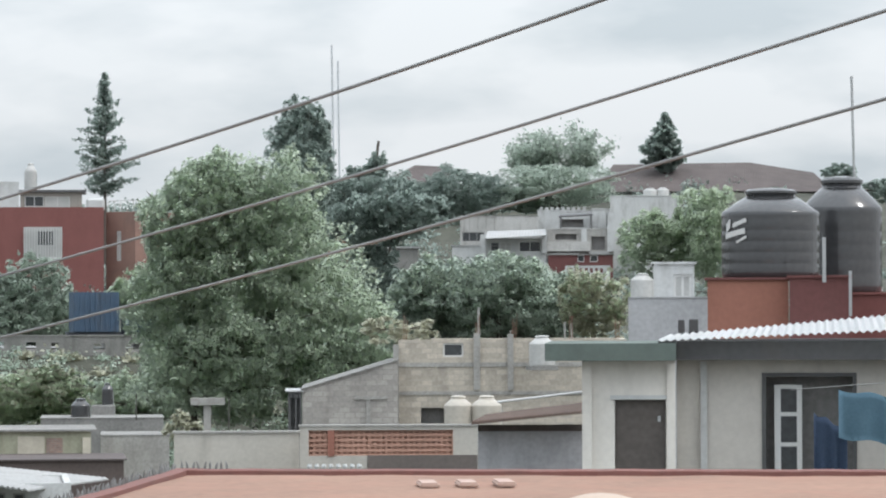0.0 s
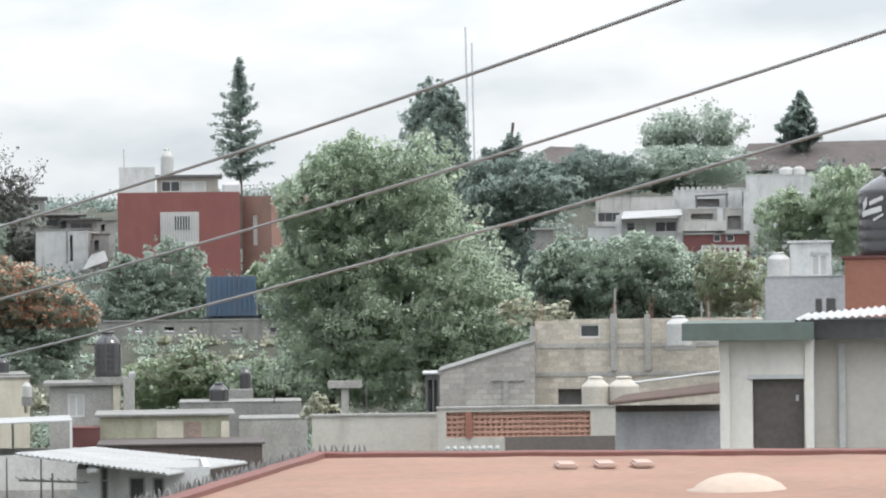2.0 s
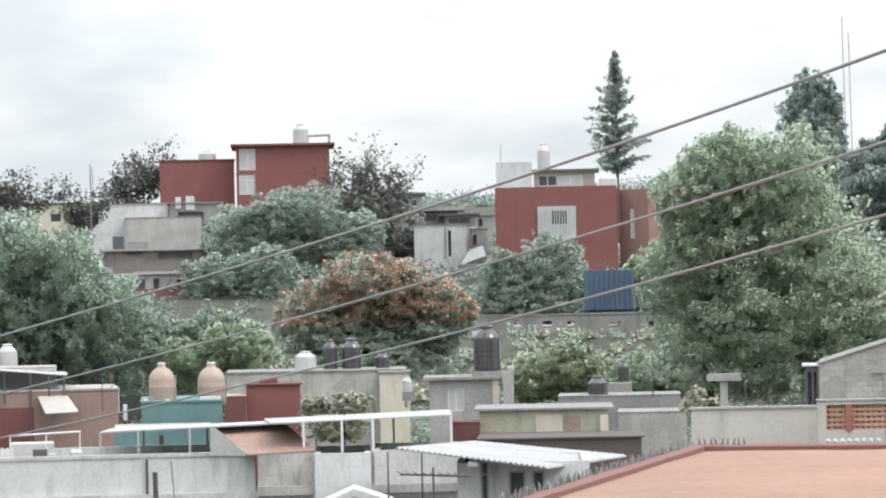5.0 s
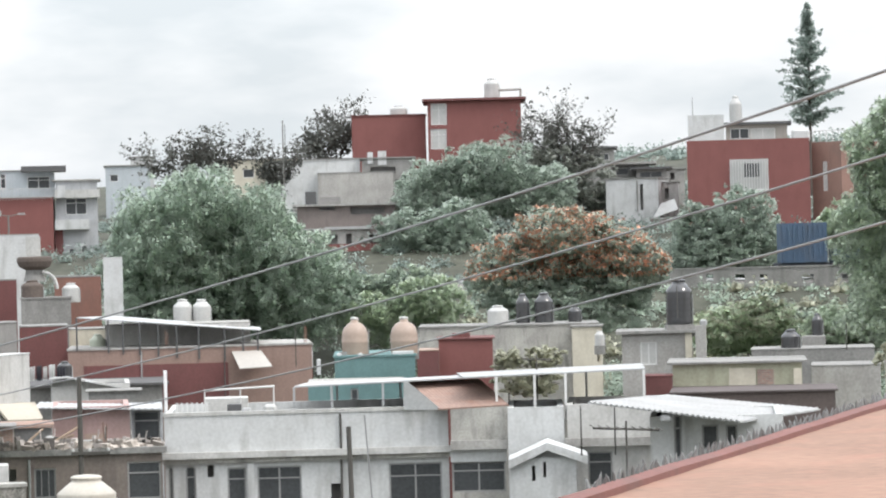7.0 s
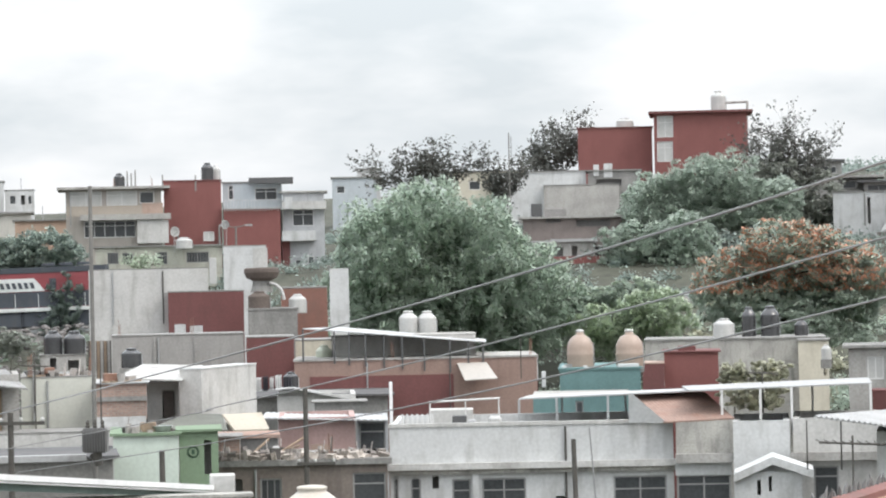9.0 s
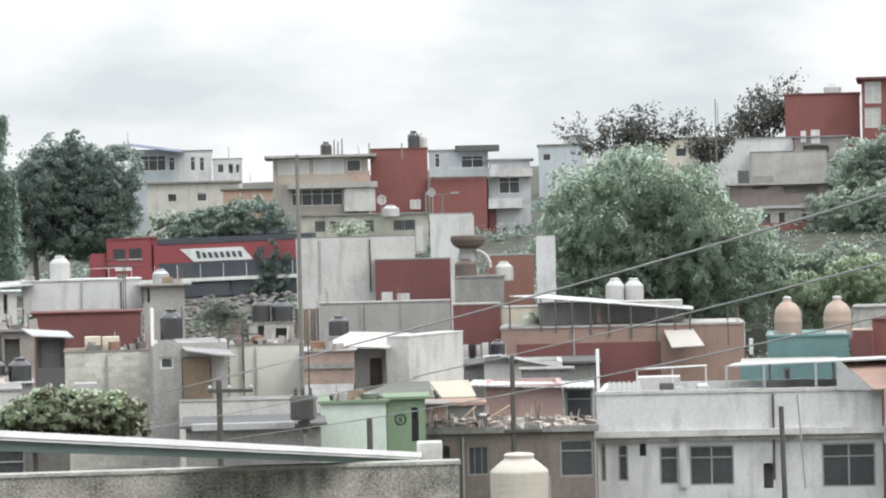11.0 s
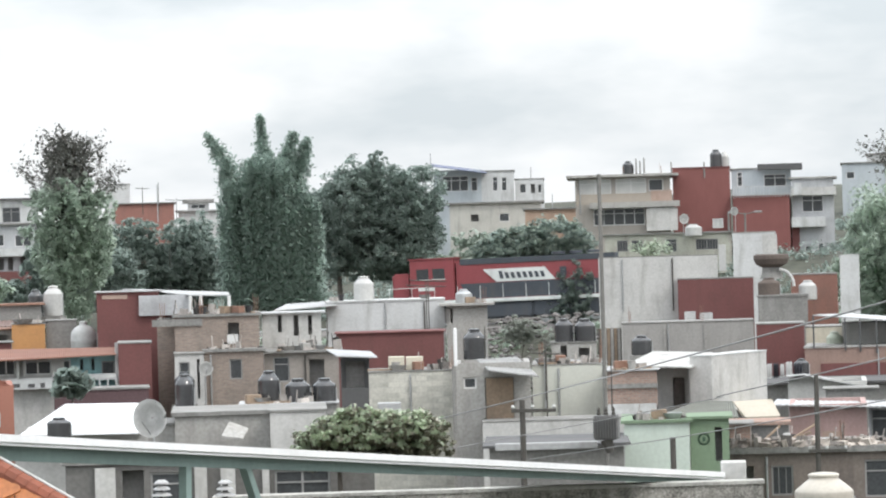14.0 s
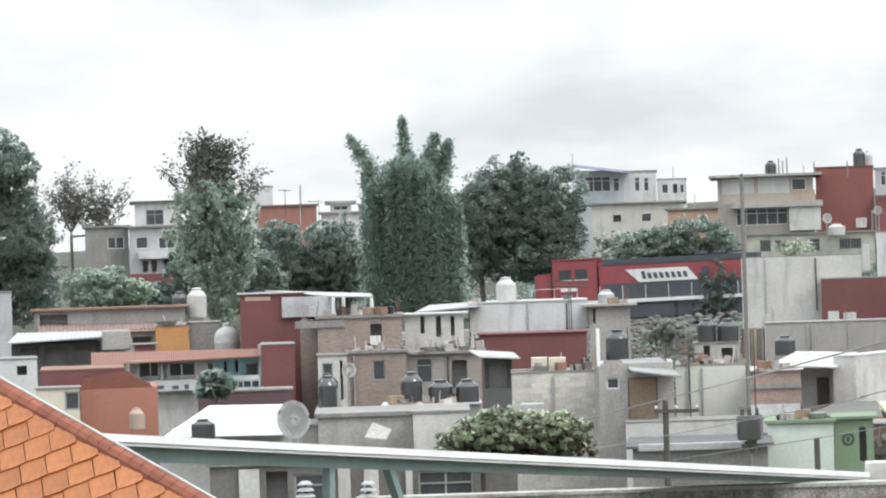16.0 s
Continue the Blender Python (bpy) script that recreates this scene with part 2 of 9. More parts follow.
LOCOW = mat("locomotive_white", (0.62, 0.64, 0.62), 0.5, 0.06, streak=0.2)
WAGB = mat("wagon_blue", (0.06, 0.11, 0.18), 0.55, 0.15, streak=0.35)


def ground_mat():
    m = mat("grassy_earth", (0.065, 0.068, 0.048), 0.95, 0.45, 0.35, 0.5, streak=0.0, fine=3.0)
    return m


# ---- small kit ----
def rad_dir(b):
    return Vector((math.sin(radians(b)), math.cos(radians(b)), 0))


def at(b, e, d):
    p = rad_dir(b) * d
    p.z = EYE + d * math.tan(radians(e))
    return p


def interp(x, pts):
    if x <= pts[0][0]:
        return pts[0][1]
    for (x0, y0), (x1, y1) in zip(pts, pts[1:]):
        if x <= x1:
            k = (x - x0) / (x1 - x0)
            k = k * k * (3 - 2 * k)
            return y0 + (y1 - y0) * k
    return pts[-1][1]


RAIL_Y = 262.0


def rail_z(x):
    return interp(x, [(-120, 3.6), (-46, 5.0), (0, 7.0), (40, 6.5), (120, 6.9)])


def ground(x, y):
    """Height of the hillside: a dip before the viewer, the railway bench, then the slope above it."""
    low = interp(y, [(0, 0.0), (60, -0.5), (100, -5.0), (150, -5.0), (200, -2.0), (238, 0.5)])
    rz = rail_z(x)
    if y < 238:
        z = low
    elif y < 256:
        k = (y - 238) / 18
        z = 0.5 + (rz - 0.6 - 0.5) * k * k * (3 - 2 * k)
    elif y < 268:
        z = rz - 0.6
    else:
        crest = interp(x, [(-130, 9.0), (-60, 9.5), (-20, 12.5), (20, 13.5), (60, 13.0), (120, 12.0)])
        far = interp(x, [(-200, 12.0), (0, 18.0), (60, 21.0), (140, 24.0)])
        z = interp(y, [(268, rz - 0.6), (290, max(rz, crest - 3)), (330, crest), (420, far), (900, far + 2), (4000, 10)])
    return z + 0.35 * noise.noise(Vector((x * 0.06, y * 0.06, 0))) * (1 if y > 60 else 0)


def mesh_of(name, bm, material, smooth=False):
    me = bpy.data.meshes.new(name)
    bm.normal_update()
    bm.to_mesh(me)
    bm.free()
    for m in material if isinstance(material, (list, tuple)) else [material]:
        me.materials.append(m)
    if smooth:
        for p in me.polygons:
            p.use_smooth = True
    return me


def part(name, bm, material, parent=None, label="", smooth=False):
    ob = new(name, mesh_of(name, bm, material, smooth))
    if parent:
        ob.parent = parent
    if label:
        ob["label"] = label
    return ob


def thing(name, m, label, category, group="", kind=""):
    ob = new(name)
    ob.empty_display_size = 0.3
    ob.matrix_world = m
    return tagged(ob, label, category, group, kind)


def box(bm, x0, x1, y0, y1, z0, z1, mi=0):
    x0, x1, y0, y1, z0, z1 = min(x0, x1), max(x0, x1), min(y0, y1), max(y0, y1), min(z0, z1), max(z0, z1)
    v = [bm.verts.new(c) for c in ((x0, y0, z0), (x1, y0, z0), (x1, y1, z0), (x0, y1, z0), (x0, y0, z1), (x1, y0, z1), (x1, y1, z1), (x0, y1, z1))]
    for f in ((0, 3, 2, 1), (4, 5, 6, 7), (0, 1, 5, 4), (1, 2, 6, 5), (2, 3, 7, 6), (3, 0, 4, 7)):
        bm.faces.new([v[i] for i in f]).material_index = mi
    return v


def boxbm(*a):
    bm = bmesh.new()
    box(bm, *a)
    return bm


def tube(bm, p, q, r0, r1=None, n=8):
    """A tapered round bar from p to q."""
    p, q = Vector(p), Vector(q)
    r1 = r0 if r1 is None else r1
    w = (q - p).normalized()
    u = w.orthogonal().normalized()
    v = w.cross(u)
    a = [bm.verts.new(p + (u * math.cos(2 * math.pi * i / n) + v * math.sin(2 * math.pi * i / n)) * r0) for i in range(n)]
    b = [bm.verts.new(q + (u * math.cos(2 * math.pi * i / n) + v * math.sin(2 * math.pi * i / n)) * r1) for i in range(n)]
    for i in range(n):
        bm.faces.new((a[i], a[(i + 1) % n], b[(i + 1) % n], b[i]))
    bm.faces.new(a[::-1]), bm.faces.new(b)


def lathe(bm, prof, n=28, mi=0, cx=0, cy=0):
    rings = []
    for r, z in prof:
        rings.append([bm.verts.new((cx + r * math.cos(2 * math.pi * i / n), cy + r * math.sin(2 * math.pi * i / n), z)) for i in range(n)])
    for a, b in zip(rings, rings[1:]):
        for i in range(n):
            bm.faces.new((a[i], a[(i + 1) % n], b[(i + 1) % n], b[i])).material_index = mi
    bm.faces.new(rings[0][::-1]).material_index = mi
    bm.faces.new(rings[-1]).material_index = mi


def front(bm, x0, x1, z0, z1, holes, th=0.2, y=0.0):
    """A wall sheet of one piece with real openings."""
    xs = sorted({x0, x1, *[min(max(v, x0), x1) for h in holes for v in (h[0], h[2])]})
    zs = sorted({z0, z1, *[min(max(v, z0), z1) for h in holes for v in (h[1], h[3])]})
    V = {}

    def vert(i, j, k):
        if (i, j, k) not in V:
            V[i, j, k] = bm.verts.new((xs[i], y + th * k, zs[j]))
        return V[i, j, k]

    def solid(i, j):
        if not (0 <= i < len(xs) - 1 and 0 <= j < len(zs) - 1):
            return False
        cx, cz = (xs[i] + xs[i + 1]) / 2, (zs[j] + zs[j + 1]) / 2
        return not any(h[0] < cx < h[2] and h[1] < cz < h[3] for h in holes)

    for i in range(len(xs) - 1):
        for j in range(len(zs) - 1):
            if not solid(i, j):
                continue
            bm.faces.new((vert(i, j, 0), vert(i + 1, j, 0), vert(i + 1, j + 1, 0), vert(i, j + 1, 0)))
            bm.faces.new((vert(i, j, 1), vert(i, j + 1, 1), vert(i + 1, j + 1, 1), vert(i + 1, j, 1)))
            for di, dj, p, q in ((-1, 0, (i, j), (i, j + 1)), (1, 0, (i + 1, j + 1), (i + 1, j)), (0, -1, (i + 1, j), (i, j)), (0, 1, (i, j + 1), (i + 1, j + 1))):
                if not solid(i + di, j + dj):
                    bm.faces.new((vert(*p, 0), vert(*q, 0), vert(*q, 1), vert(*p, 1)))


def prism(bm, pts, z0, z1):
    """An upright prism over a plan outline."""
    lo = [bm.verts.new((x, y, z0)) for x, y in pts]
    hi = [bm.verts.new((x, y, z1)) for x, y in pts]
    n = len(pts)
    for i in range(n):
        bm.faces.new((lo[i], lo[(i + 1) % n], hi[(i + 1) % n], hi[i]))
    bm.faces.new(lo[::-1]), bm.faces.new(hi)


class House:
    """One building: a front that faces the viewer (turned by `turn`), sides, back and roof, standing on the hillside."""

    def __init__(self, name, label, d, rect, depth, material, wins=(), roof="flat", turn=0, category="house", over=0.15, roofmat=None, thick=0.18, parapet=0.0, sideslope=0.0, base=None, group=""):
        b0, e0, b1, e1 = rect
        bm_ = (b0 + b1) / 2
        c = rad_dir(bm_) * d
        self.c, self.ang = c, radians(-bm_ + turn)
        self.ax = Vector((math.cos(self.ang), math.sin(self.ang), 0))
        self.ay = Vector((-math.sin(self.ang), math.cos(self.ang), 0))
        xs = [self.plan(b0), self.plan(b1)]
        self.x0, self.x1 = min(xs), max(xs)
        corners = [c + self.ax * x + self.ay * y for x in (self.x0, self.x1) for y in (0, depth)]
        self.zb = (min(ground(p.x, p.y) for p in corners) - 0.3) if base is None else self.height(bm_, base)
        self.depth = depth
        self.inv = (Matrix.Translation((c.x, c.y, self.zb)) @ Matrix.Rotation(self.ang, 4, "Z")).inverted()
        self.root = thing(name, Matrix.Translation((c.x, c.y, self.zb)) @ Matrix.Rotation(self.ang, 4, "Z"), label, category, group)
        zt = self.h(bm_, e0)
        self.zt = zt
        self.top = thick if roof == "flat" else 0.0
        holes = []
        for w in wins:
            r = self.rect(*w[:4])
            holes.append((r, w[4] if len(w) > 4 else "w"))
        bm = bmesh.new()
        x0, x1, D = self.x0, self.x1, depth
        front(bm, x0, x1, 0, zt, [h for h, k in holes])
        rear = bmesh.new()
        if D > 0.5:
            prism(rear, [(x0, 0.2), (x0 + 0.2, 0.2), (x0 + 0.2, D - 0.2), (x1 - 0.2, D - 0.2), (x1 - 0.2, 0.2), (x1, 0.2), (x1, D), (x0, D)], 0, zt)
        for q in (bm, rear) if sideslope else ():
            for v in q.verts:
                if v.co.z > zt - 0.01:
                    v.co.z += sideslope * (v.co.x - x0) / (x1 - x0)
        part("front_wall", bm, material, self.root)
        if D > 0.5:
            part("rear_wall", rear, material, self.root)
        rm = roofmat or CONC
        if roof == "flat":
            bm = boxbm(x0 - over, x1 + over, -over, D + over, zt + 0.002, zt + thick)
            if sideslope:
                for v in bm.verts:
                    v.co.z += sideslope * (v.co.x - x0) / (x1 - x0)
            part("roof", bm, rm, self.root)
        elif roof == "parapet":
            part("roof", boxbm(x0 + 0.21, x1 - 0.21, 0.21, D - 0.21, zt - 0.6, zt - 0.4), CONC, self.root)
        for i, (r, k) in enumerate(holes):
            self.fill(r, k)

    def plan(self, b):
        w = rad_dir(b)
        # meets the ray with the front's plane
        t = self.c.dot(self.ay) / w.dot(self.ay)
        self.t = t
        return (w * t - self.c).dot(self.ax)

    def height(self, b, e):
        self.plan(b)
        return EYE + self.t * math.tan(radians(e))

    def h(self, b, e):
        return self.height(b, e) - self.zb

    def rect(self, b0, e0, b1, e1):
        x0, x1 = self.plan(b0), self.plan(b1)
        z1, z0 = self.h(b0, e0), self.h(b1, e1)
        return (min(x0, x1), min(z0, z1), max(x0, x1), max(z0, z1))

    def fill(self, r, k):
        x0, z0, x1, z1 = r
        f = 0.06
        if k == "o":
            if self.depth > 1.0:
                # Added grey sheet behind the opening keeps it from reading black.
                part("recess", boxbm(x0 - 0.05, x1 + 0.05, 0.55, 0.6, z0 - 0.05, z1 + 0.05), OPENING_FILL, self.root)
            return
        if k == "d":
            door = part("door", boxbm(x0 + 0.01, x1 - 0.01, 0.08, 0.13, z0, z1 - 0.01), WOODD, self.root)
            part("door_handle", boxbm(x1 - 0.14, x1 - 0.09, 0.03, 0.078, z0 + 0.95, z0 + 1.05), METALG, door)
            return
        fm = FRAMEG if k in "kg" else FRAMEW
        bm = bmesh.new()
        front(bm, x0, x1, z0, z1, [(x0 + f, z0 + f, x1 - f, z1 - f)], th=0.07, y=0.05)
        win = part("window", bm, fm, self.root)
        n = max(1, round((x1 - x0) / 0.8)) if k != "c" else 2
        for i in range(1, n):
            x = x0 + (x1 - x0) * i / n
            part("mullion", boxbm(x - f / 2, x + f / 2, 0.055, 0.115, z0 + f, z1 - f), fm, win)
        if z1 - z0 > 1.0:
            zt_ = z0 + (z1 - z0) * 0.7
            part("transom", boxbm(x0 + f, x1 - f, 0.045, 0.053, zt_ - 0.025, zt_ + 0.025), fm, win)
        if k == "g":
            m = max(3, round((x1 - x0) / 0.22))
            for i in range(1, m):
                x = x0 + (x1 - x0) * i / m
                part("grille_bar", boxbm(x - 0.012, x + 0.012, -0.03, -0.006, z0, z1), fm, win)
        part("pane", boxbm(x0 + f, x1 - f, 0.08, 0.09, z0 + f, z1 - f), CURTAIN if k == "c" else GLASS, win)

    def slab(self, name, rect, out, material, back=0.0, label=""):
        """A part standing proud of the front: sill, band, balcony, pillar, awning."""
        x0, z0, x1, z1 = self.rect(*rect)
        return part(name, boxbm(x0, x1, -out, -0.004 + back, z0, z1), material, self.root, label)

    def patch(self, name, rect, material, label=""):
        return self.slab(name, rect, 0.03, material, 0.0, label)

    def rail(self, rect, out, material, gap=0.18, name="railing"):
        x0, z0, x1, z1 = self.rect(*rect)
        r = part(name, boxbm(x0, x1, -out - 0.03, -out + 0.03, z1 - 0.06, z1), material, self.root)
        n = max(2, round((x1 - x0) / gap))
        bm = bmesh.new()
        for i in range(n + 1):
            x = x0 + (x1 - x0) * i / n
            box(bm, x - 0.025, x + 0.025, -out - 0.025, -out + 0.025, z0, z1 - 0.061)
        part("baluster_row", bm, material, r)


def block_at(name, label, category, d, rect, depth, material, turn=0, bevel=0.02, kind="", group=""):
    """A plain solid (post, stub wall, crate) whose front fills the given bearings and heights."""
    b0, e0, b1, e1 = rect
    bmid = (b0 + b1) / 2
    w = math.radians(abs(b1 - b0)) * d
    z1, z0 = EYE + d * math.tan(radians(max(e0, e1))), EYE + d * math.tan(radians(min(e0, e1)))
    c = rad_dir(bmid) * d
    bm = boxbm(-w / 2, w / 2, 0, depth, 0, z1 - z0)
    if bevel:
        bmesh.ops.bevel(bm, geom=bm.edges[:], offset=min(bevel, w * 0.2), segments=1, affect="EDGES")
    ob = part(name, bm, material)
    ob.matrix_world = Matrix.Translation((c.x, c.y, z0)) @ Matrix.Rotation(radians(-bmid + turn), 4, "Z")
    return tagged(ob, label, category, group, kind)


def tank(label, d, rect, material, lidmat=None, name="water_tank", down=0.0, standmat=None, group="", dome=False):
    """A ribbed plastic roof tank with shoulder, neck and lid; down: a stand under it."""
    b0, e0, b1, e1 = rect
    r = math.radians(abs(b1 - b0)) * d / 2
    H = d * (math.tan(radians(e0)) - math.tan(radians(e1)))
    p = at((b0 + b1) / 2, e1, d)
    root = thing(name, Matrix.Translation(p), label, "water tank", group)
    bm = bmesh.new()
    hb = H * 0.72
    prof = [(r * 0.96, 0), (r * 0.98, hb * 0.03)]
    for i in range(5):
        z = hb * (0.06 + 0.17 * i)
        prof += [(r * 0.9975, z), (r, z + hb * 0.02), (r, z + hb * 0.12), (r * 0.9975, z + hb * 0.14)]
    prof += [(r, hb * 0.95), (r, hb), (r * 0.985, H * 0.735), (r * 0.76, H * 0.82), (r * 0.54, H * 0.895), (r * 0.5, H * 0.9), (r * 0.5, H * 0.93)]
    if dome:
        prof = [(r * 0.97, 0), (r, H * 0.04), (r, H * 0.3), (r * 1.02, H * 0.32), (r * 1.02, H * 0.37), (r, H * 0.39), (r, H * 0.5)]
        prof += [(r * max(0.3, math.cos(a)), H * (0.5 + 0.38 * math.sin(a))) for a in (0.2, 0.45, 0.7, 0.95, 1.15, 1.27)] + [(r * 0.3, H * 0.93)]
    lathe(bm, prof, 36)
    body = part("body", bm, material, root, smooth=True)
    bm = bmesh.new()
    w = 0.62 if dome else 1.0
    lathe(bm, [(r * 0.5 * w, H * 0.931), (r * 0.53 * w, H * 0.94), (r * 0.53 * w, H * 0.965), (r * 0.44 * w, H * 0.988), (r * 0.16 * w, H)], 24)
    part("lid", bm, lidmat or material, body)
    bm = bmesh.new()
    tube(bm, (r * 1.03, 0, 0.02), (r * 1.03, 0, hb * 0.9), 0.025)
    part("pipe", bm, METALG, root)
    if down:
        bm = boxbm(-r * 1.05, r * 1.05, -r * 1.05, r * 1.05, -down, -0.001)
        part("stand", bm, standmat or CONC, root)
    return root


def pole(label, d, b, e0, e1=None, r=0.12, name="utility_pole", material=None, square=False, group="", lean=0.0, category="pole"):
    p = at(b, e0, d)
    z = ground(p.x, p.y) - 0.3 if e1 is None else EYE + d * math.tan(radians(e1))
    bm = bmesh.new()
    if square:
        box(bm, -r, r, -r, r, 0, p.z - z)
    else:
        tube(bm, (0, 0, 0), (lean * (p.z - z), 0, p.z - z), r, r * 0.75, 10)
    ob = part(name, bm, material or POLEC)
    ob.location = (p.x, p.y, z)
    return tagged(ob, label, category, group)


def sheet4(label, pts, material, name="roof_sheet", th=0.05, wave=0.0, ribs=0, house=None, category="roof", sink=0.0):
    """A roof sheet between four corners (near left, near right, far right, far left), each bearing, height, distance; ribs run from near to far."""
    P = [at(*p) for p in pts]
    inv = house.inv if house else Matrix.Translation(-P[0])
    P = [inv @ p for p in P]
    n = max(1, ribs * 8)
    bm = bmesh.new()
    rows = []
    for k in (0, 1):
        a, b = (P[0], P[1]) if k == 0 else (P[3], P[2])
        up = [bm.verts.new(a.lerp(b, i / n) + Vector((0, 0, 0.6 * wave * (1 if (i % 4) in (1, 2) else 0)))) for i in range(n + 1)]
        rows.append((up, [bm.verts.new(v.co - Vector((0, 0, th))) for v in up]))
    for i in range(n):
        (u0, l0), (u1, l1) = rows
        bm.faces.new((u0[i], u0[i + 1], u1[i + 1], u1[i])), bm.faces.new((l0[i + 1], l0[i], l1[i], l1[i + 1]))
        bm.faces.new((l0[i], l0[i + 1], u0[i + 1], u0[i])), bm.faces.new((u1[i], u1[i + 1], l1[i + 1], l1[i]))
    for i in (0, n):
        bm.faces.new((rows[0][0][i], rows[1][0][i], rows[1][1][i], rows[0][1][i]))
    bmesh.ops.recalc_face_normals(bm, faces=bm.faces[:])
    if house:
        return part(name, bm, material, house.root, label)
    ob = part(name, bm, material)
    ob.location = at(*pts[0])
    return tagged(ob, label, category)


def bar(label, p, q, r, material, name="bar", category="post", n=8):
    """A free-standing round bar between two places given as bearing, height, distance."""
    a, b = at(*p), at(*q)
    bm = bmesh.new()
    tube(bm, (0, 0, 0), b - a, r, r, n)
    ob = part(name, bm, material)
    ob.location = a
    return tagged(ob, label, category)


def canopy(label, pts, material, posts, foot, r=0.04, th=0.05, postmat=None, name="canopy"):
    """A light roof on posts; posts: shares along the near edge (0..1) and which edge; foot: height of their feet as a drop in metres."""
    P = [at(*p) for p in pts]
    root = thing(name, Matrix.Translation(P[0]), label, "canopy")
    Q = [p - P[0] for p in P]
    bm = bmesh.new()
    up = [bm.verts.new(q) for q in Q]
    lo = [bm.verts.new(q - Vector((0, 0, th))) for q in Q]
    bm.faces.new(up), bm.faces.new(lo[::-1])
    for i in range(4):
        j = (i + 1) % 4
        bm.faces.new((lo[i], lo[j], up[j], up[i]))
    bmesh.ops.recalc_face_normals(bm, faces=bm.faces[:])
    part("roof_sheet", bm, material, root)
    for k, back in posts:
        t = Q[0].lerp(Q[1], k) if not back else Q[3].lerp(Q[2], k)
        bm = bmesh.new()
        box(bm, t.x - r, t.x + r, t.y - r, t.y + r, t.z - foot, t.z - th + 0.01)
        part("post", bm, postmat or FRAMEW, root)
    return root


def roof_clutter(house, n, names=("bucket", "plank", "block", "basin", "crate")):
    """Loose odds and ends near the front edge of a flat roof."""
    for i in range(2 * n):
        kind = names[int(rng.integers(0, len(names)))]
        x, y = rng.uniform(house.x0 + 0.3, house.x1 - 0.3), rng.uniform(0.1, 0.9)
        p = house.inv.inverted() @ Vector((x, y, house.zt + house.top))
        turn = rng.uniform(0, 3.1)
        bm = bmesh.new()
        if kind == "bucket":
            lathe(bm, [(0.12, 0), (0.16, 0.3), (0.165, 0.31), (0.15, 0.3), (0.11, 0.04)], 14)
            o, lab = part("bucket", bm, [CONCL, BLACKP, CONC][i % 3]), "plastic bucket standing on a flat roof"
        elif kind == "plank":
            box(bm, -0.7, 0.7, -0.08, 0.08, 0, 0.06)
            o, lab = part("plank", bm, WOOD), "weathered loose plank on a flat roof"
        elif kind == "block":
            box(bm, -0.2, 0.2, -0.1, 0.1, 0, 0.2)
            o, lab = part("concrete_block", bm, BLOCK), "single grey building block on a roof"
        elif kind == "basin":
            lathe(bm, [(0.2, 0), (0.32, 0.18), (0.34, 0.19), (0.3, 0.17), (0.18, 0.03)], 18)
            o, lab = part("basin", bm, [CONCL, METALG, CONC][i % 3]), "wide wash basin on a flat roof"
        else:
            box(bm, -0.25, 0.25, -0.18, 0.18, 0, 0.3)
            bmesh.ops.bevel(bm, geom=bm.edges[:], offset=0.02, segments=1, affect="EDGES")
            o, lab = part("crate", bm, [WOOD, CONCL, RUST][i % 3]), "small storage crate on a flat roof"
        o.matrix_world = Matrix.Translation(p) @ Matrix.Rotation(turn, 4, "Z")
        tagged(o, lab, kind)


def junk(house, k0, k1, n, high=0.7, deep=1.6):
    """A jumble of boards, pots, bars and broken things along part of a flat roof."""
    bm = bmesh.new()
    z0 = house.zt + house.top
    for i in range(n):
        x = house.x0 + (house.x1 - house.x0) * rng.uniform(k0, k1)
        y = rng.uniform(0.05, deep)
        w, d_, h = rng.uniform(0.08, 0.45), rng.uniform(0.05, 0.3), rng.uniform(0.05, high) * rng.uniform(0.3, 1.0)
        if rng.random() < 0.3:
            w, d_, h = 0.03, 0.03, high * rng.uniform(0.6, 1.5)
        res = bmesh.ops.create_cube(bm, size=1.0)
        m = Matrix.Translation((x, y, z0 + h * 0.5 - 0.01)) @ Matrix.Rotation(rng.uniform(-0.25, 0.25), 4, "Y") @ Matrix.Rotation(rng.uniform(0, 3.1), 4, "Z") @ Matrix.Diagonal((w, d_, h, 1))
        bmesh.ops.transform(bm, matrix=m, verts=res["verts"])
    o = part("junk_pile", bm, JUNK)
    o.matrix_world = house.inv.inverted()
    tagged(o, "jumble of old boards, pots and rubble on a flat roof", "junk pile", kind="stuff")


def roof_rods(house, places, h=0.8):
    """Reinforcing rods left standing at the corners of an unfinished roof."""
    for k in places:
        x = house.x0 + (house.x1 - house.x0) * k
        for dx, dy in ((0, 0.1), (0.12, 0.1), (0.06, 0.25)):
            bm = bmesh.new()
            tube(bm, (x + dx, dy, house.zt + house.top), (x + dx + rng.uniform(-0.06, 0.06), dy, house.zt + house.top + h * rng.uniform(0.7, 1.1)), 0.016, 0.014, 4)
            part("steel_rod", bm, RUST, house.root)


def downpipe(house, k, material=None, drop=3.0):
    x = house.x0 + (house.x1 - house.x0) * k
    bm = bmesh.new()
    tube(bm, (x, -0.06, house.zt - drop), (x, -0.06, house.zt - 0.1), 0.04, 0.04, 6)
    part("downpipe", bm, material or METALG, house.root)


# ---- foliage ----
rng = np.random.default_rng(7)


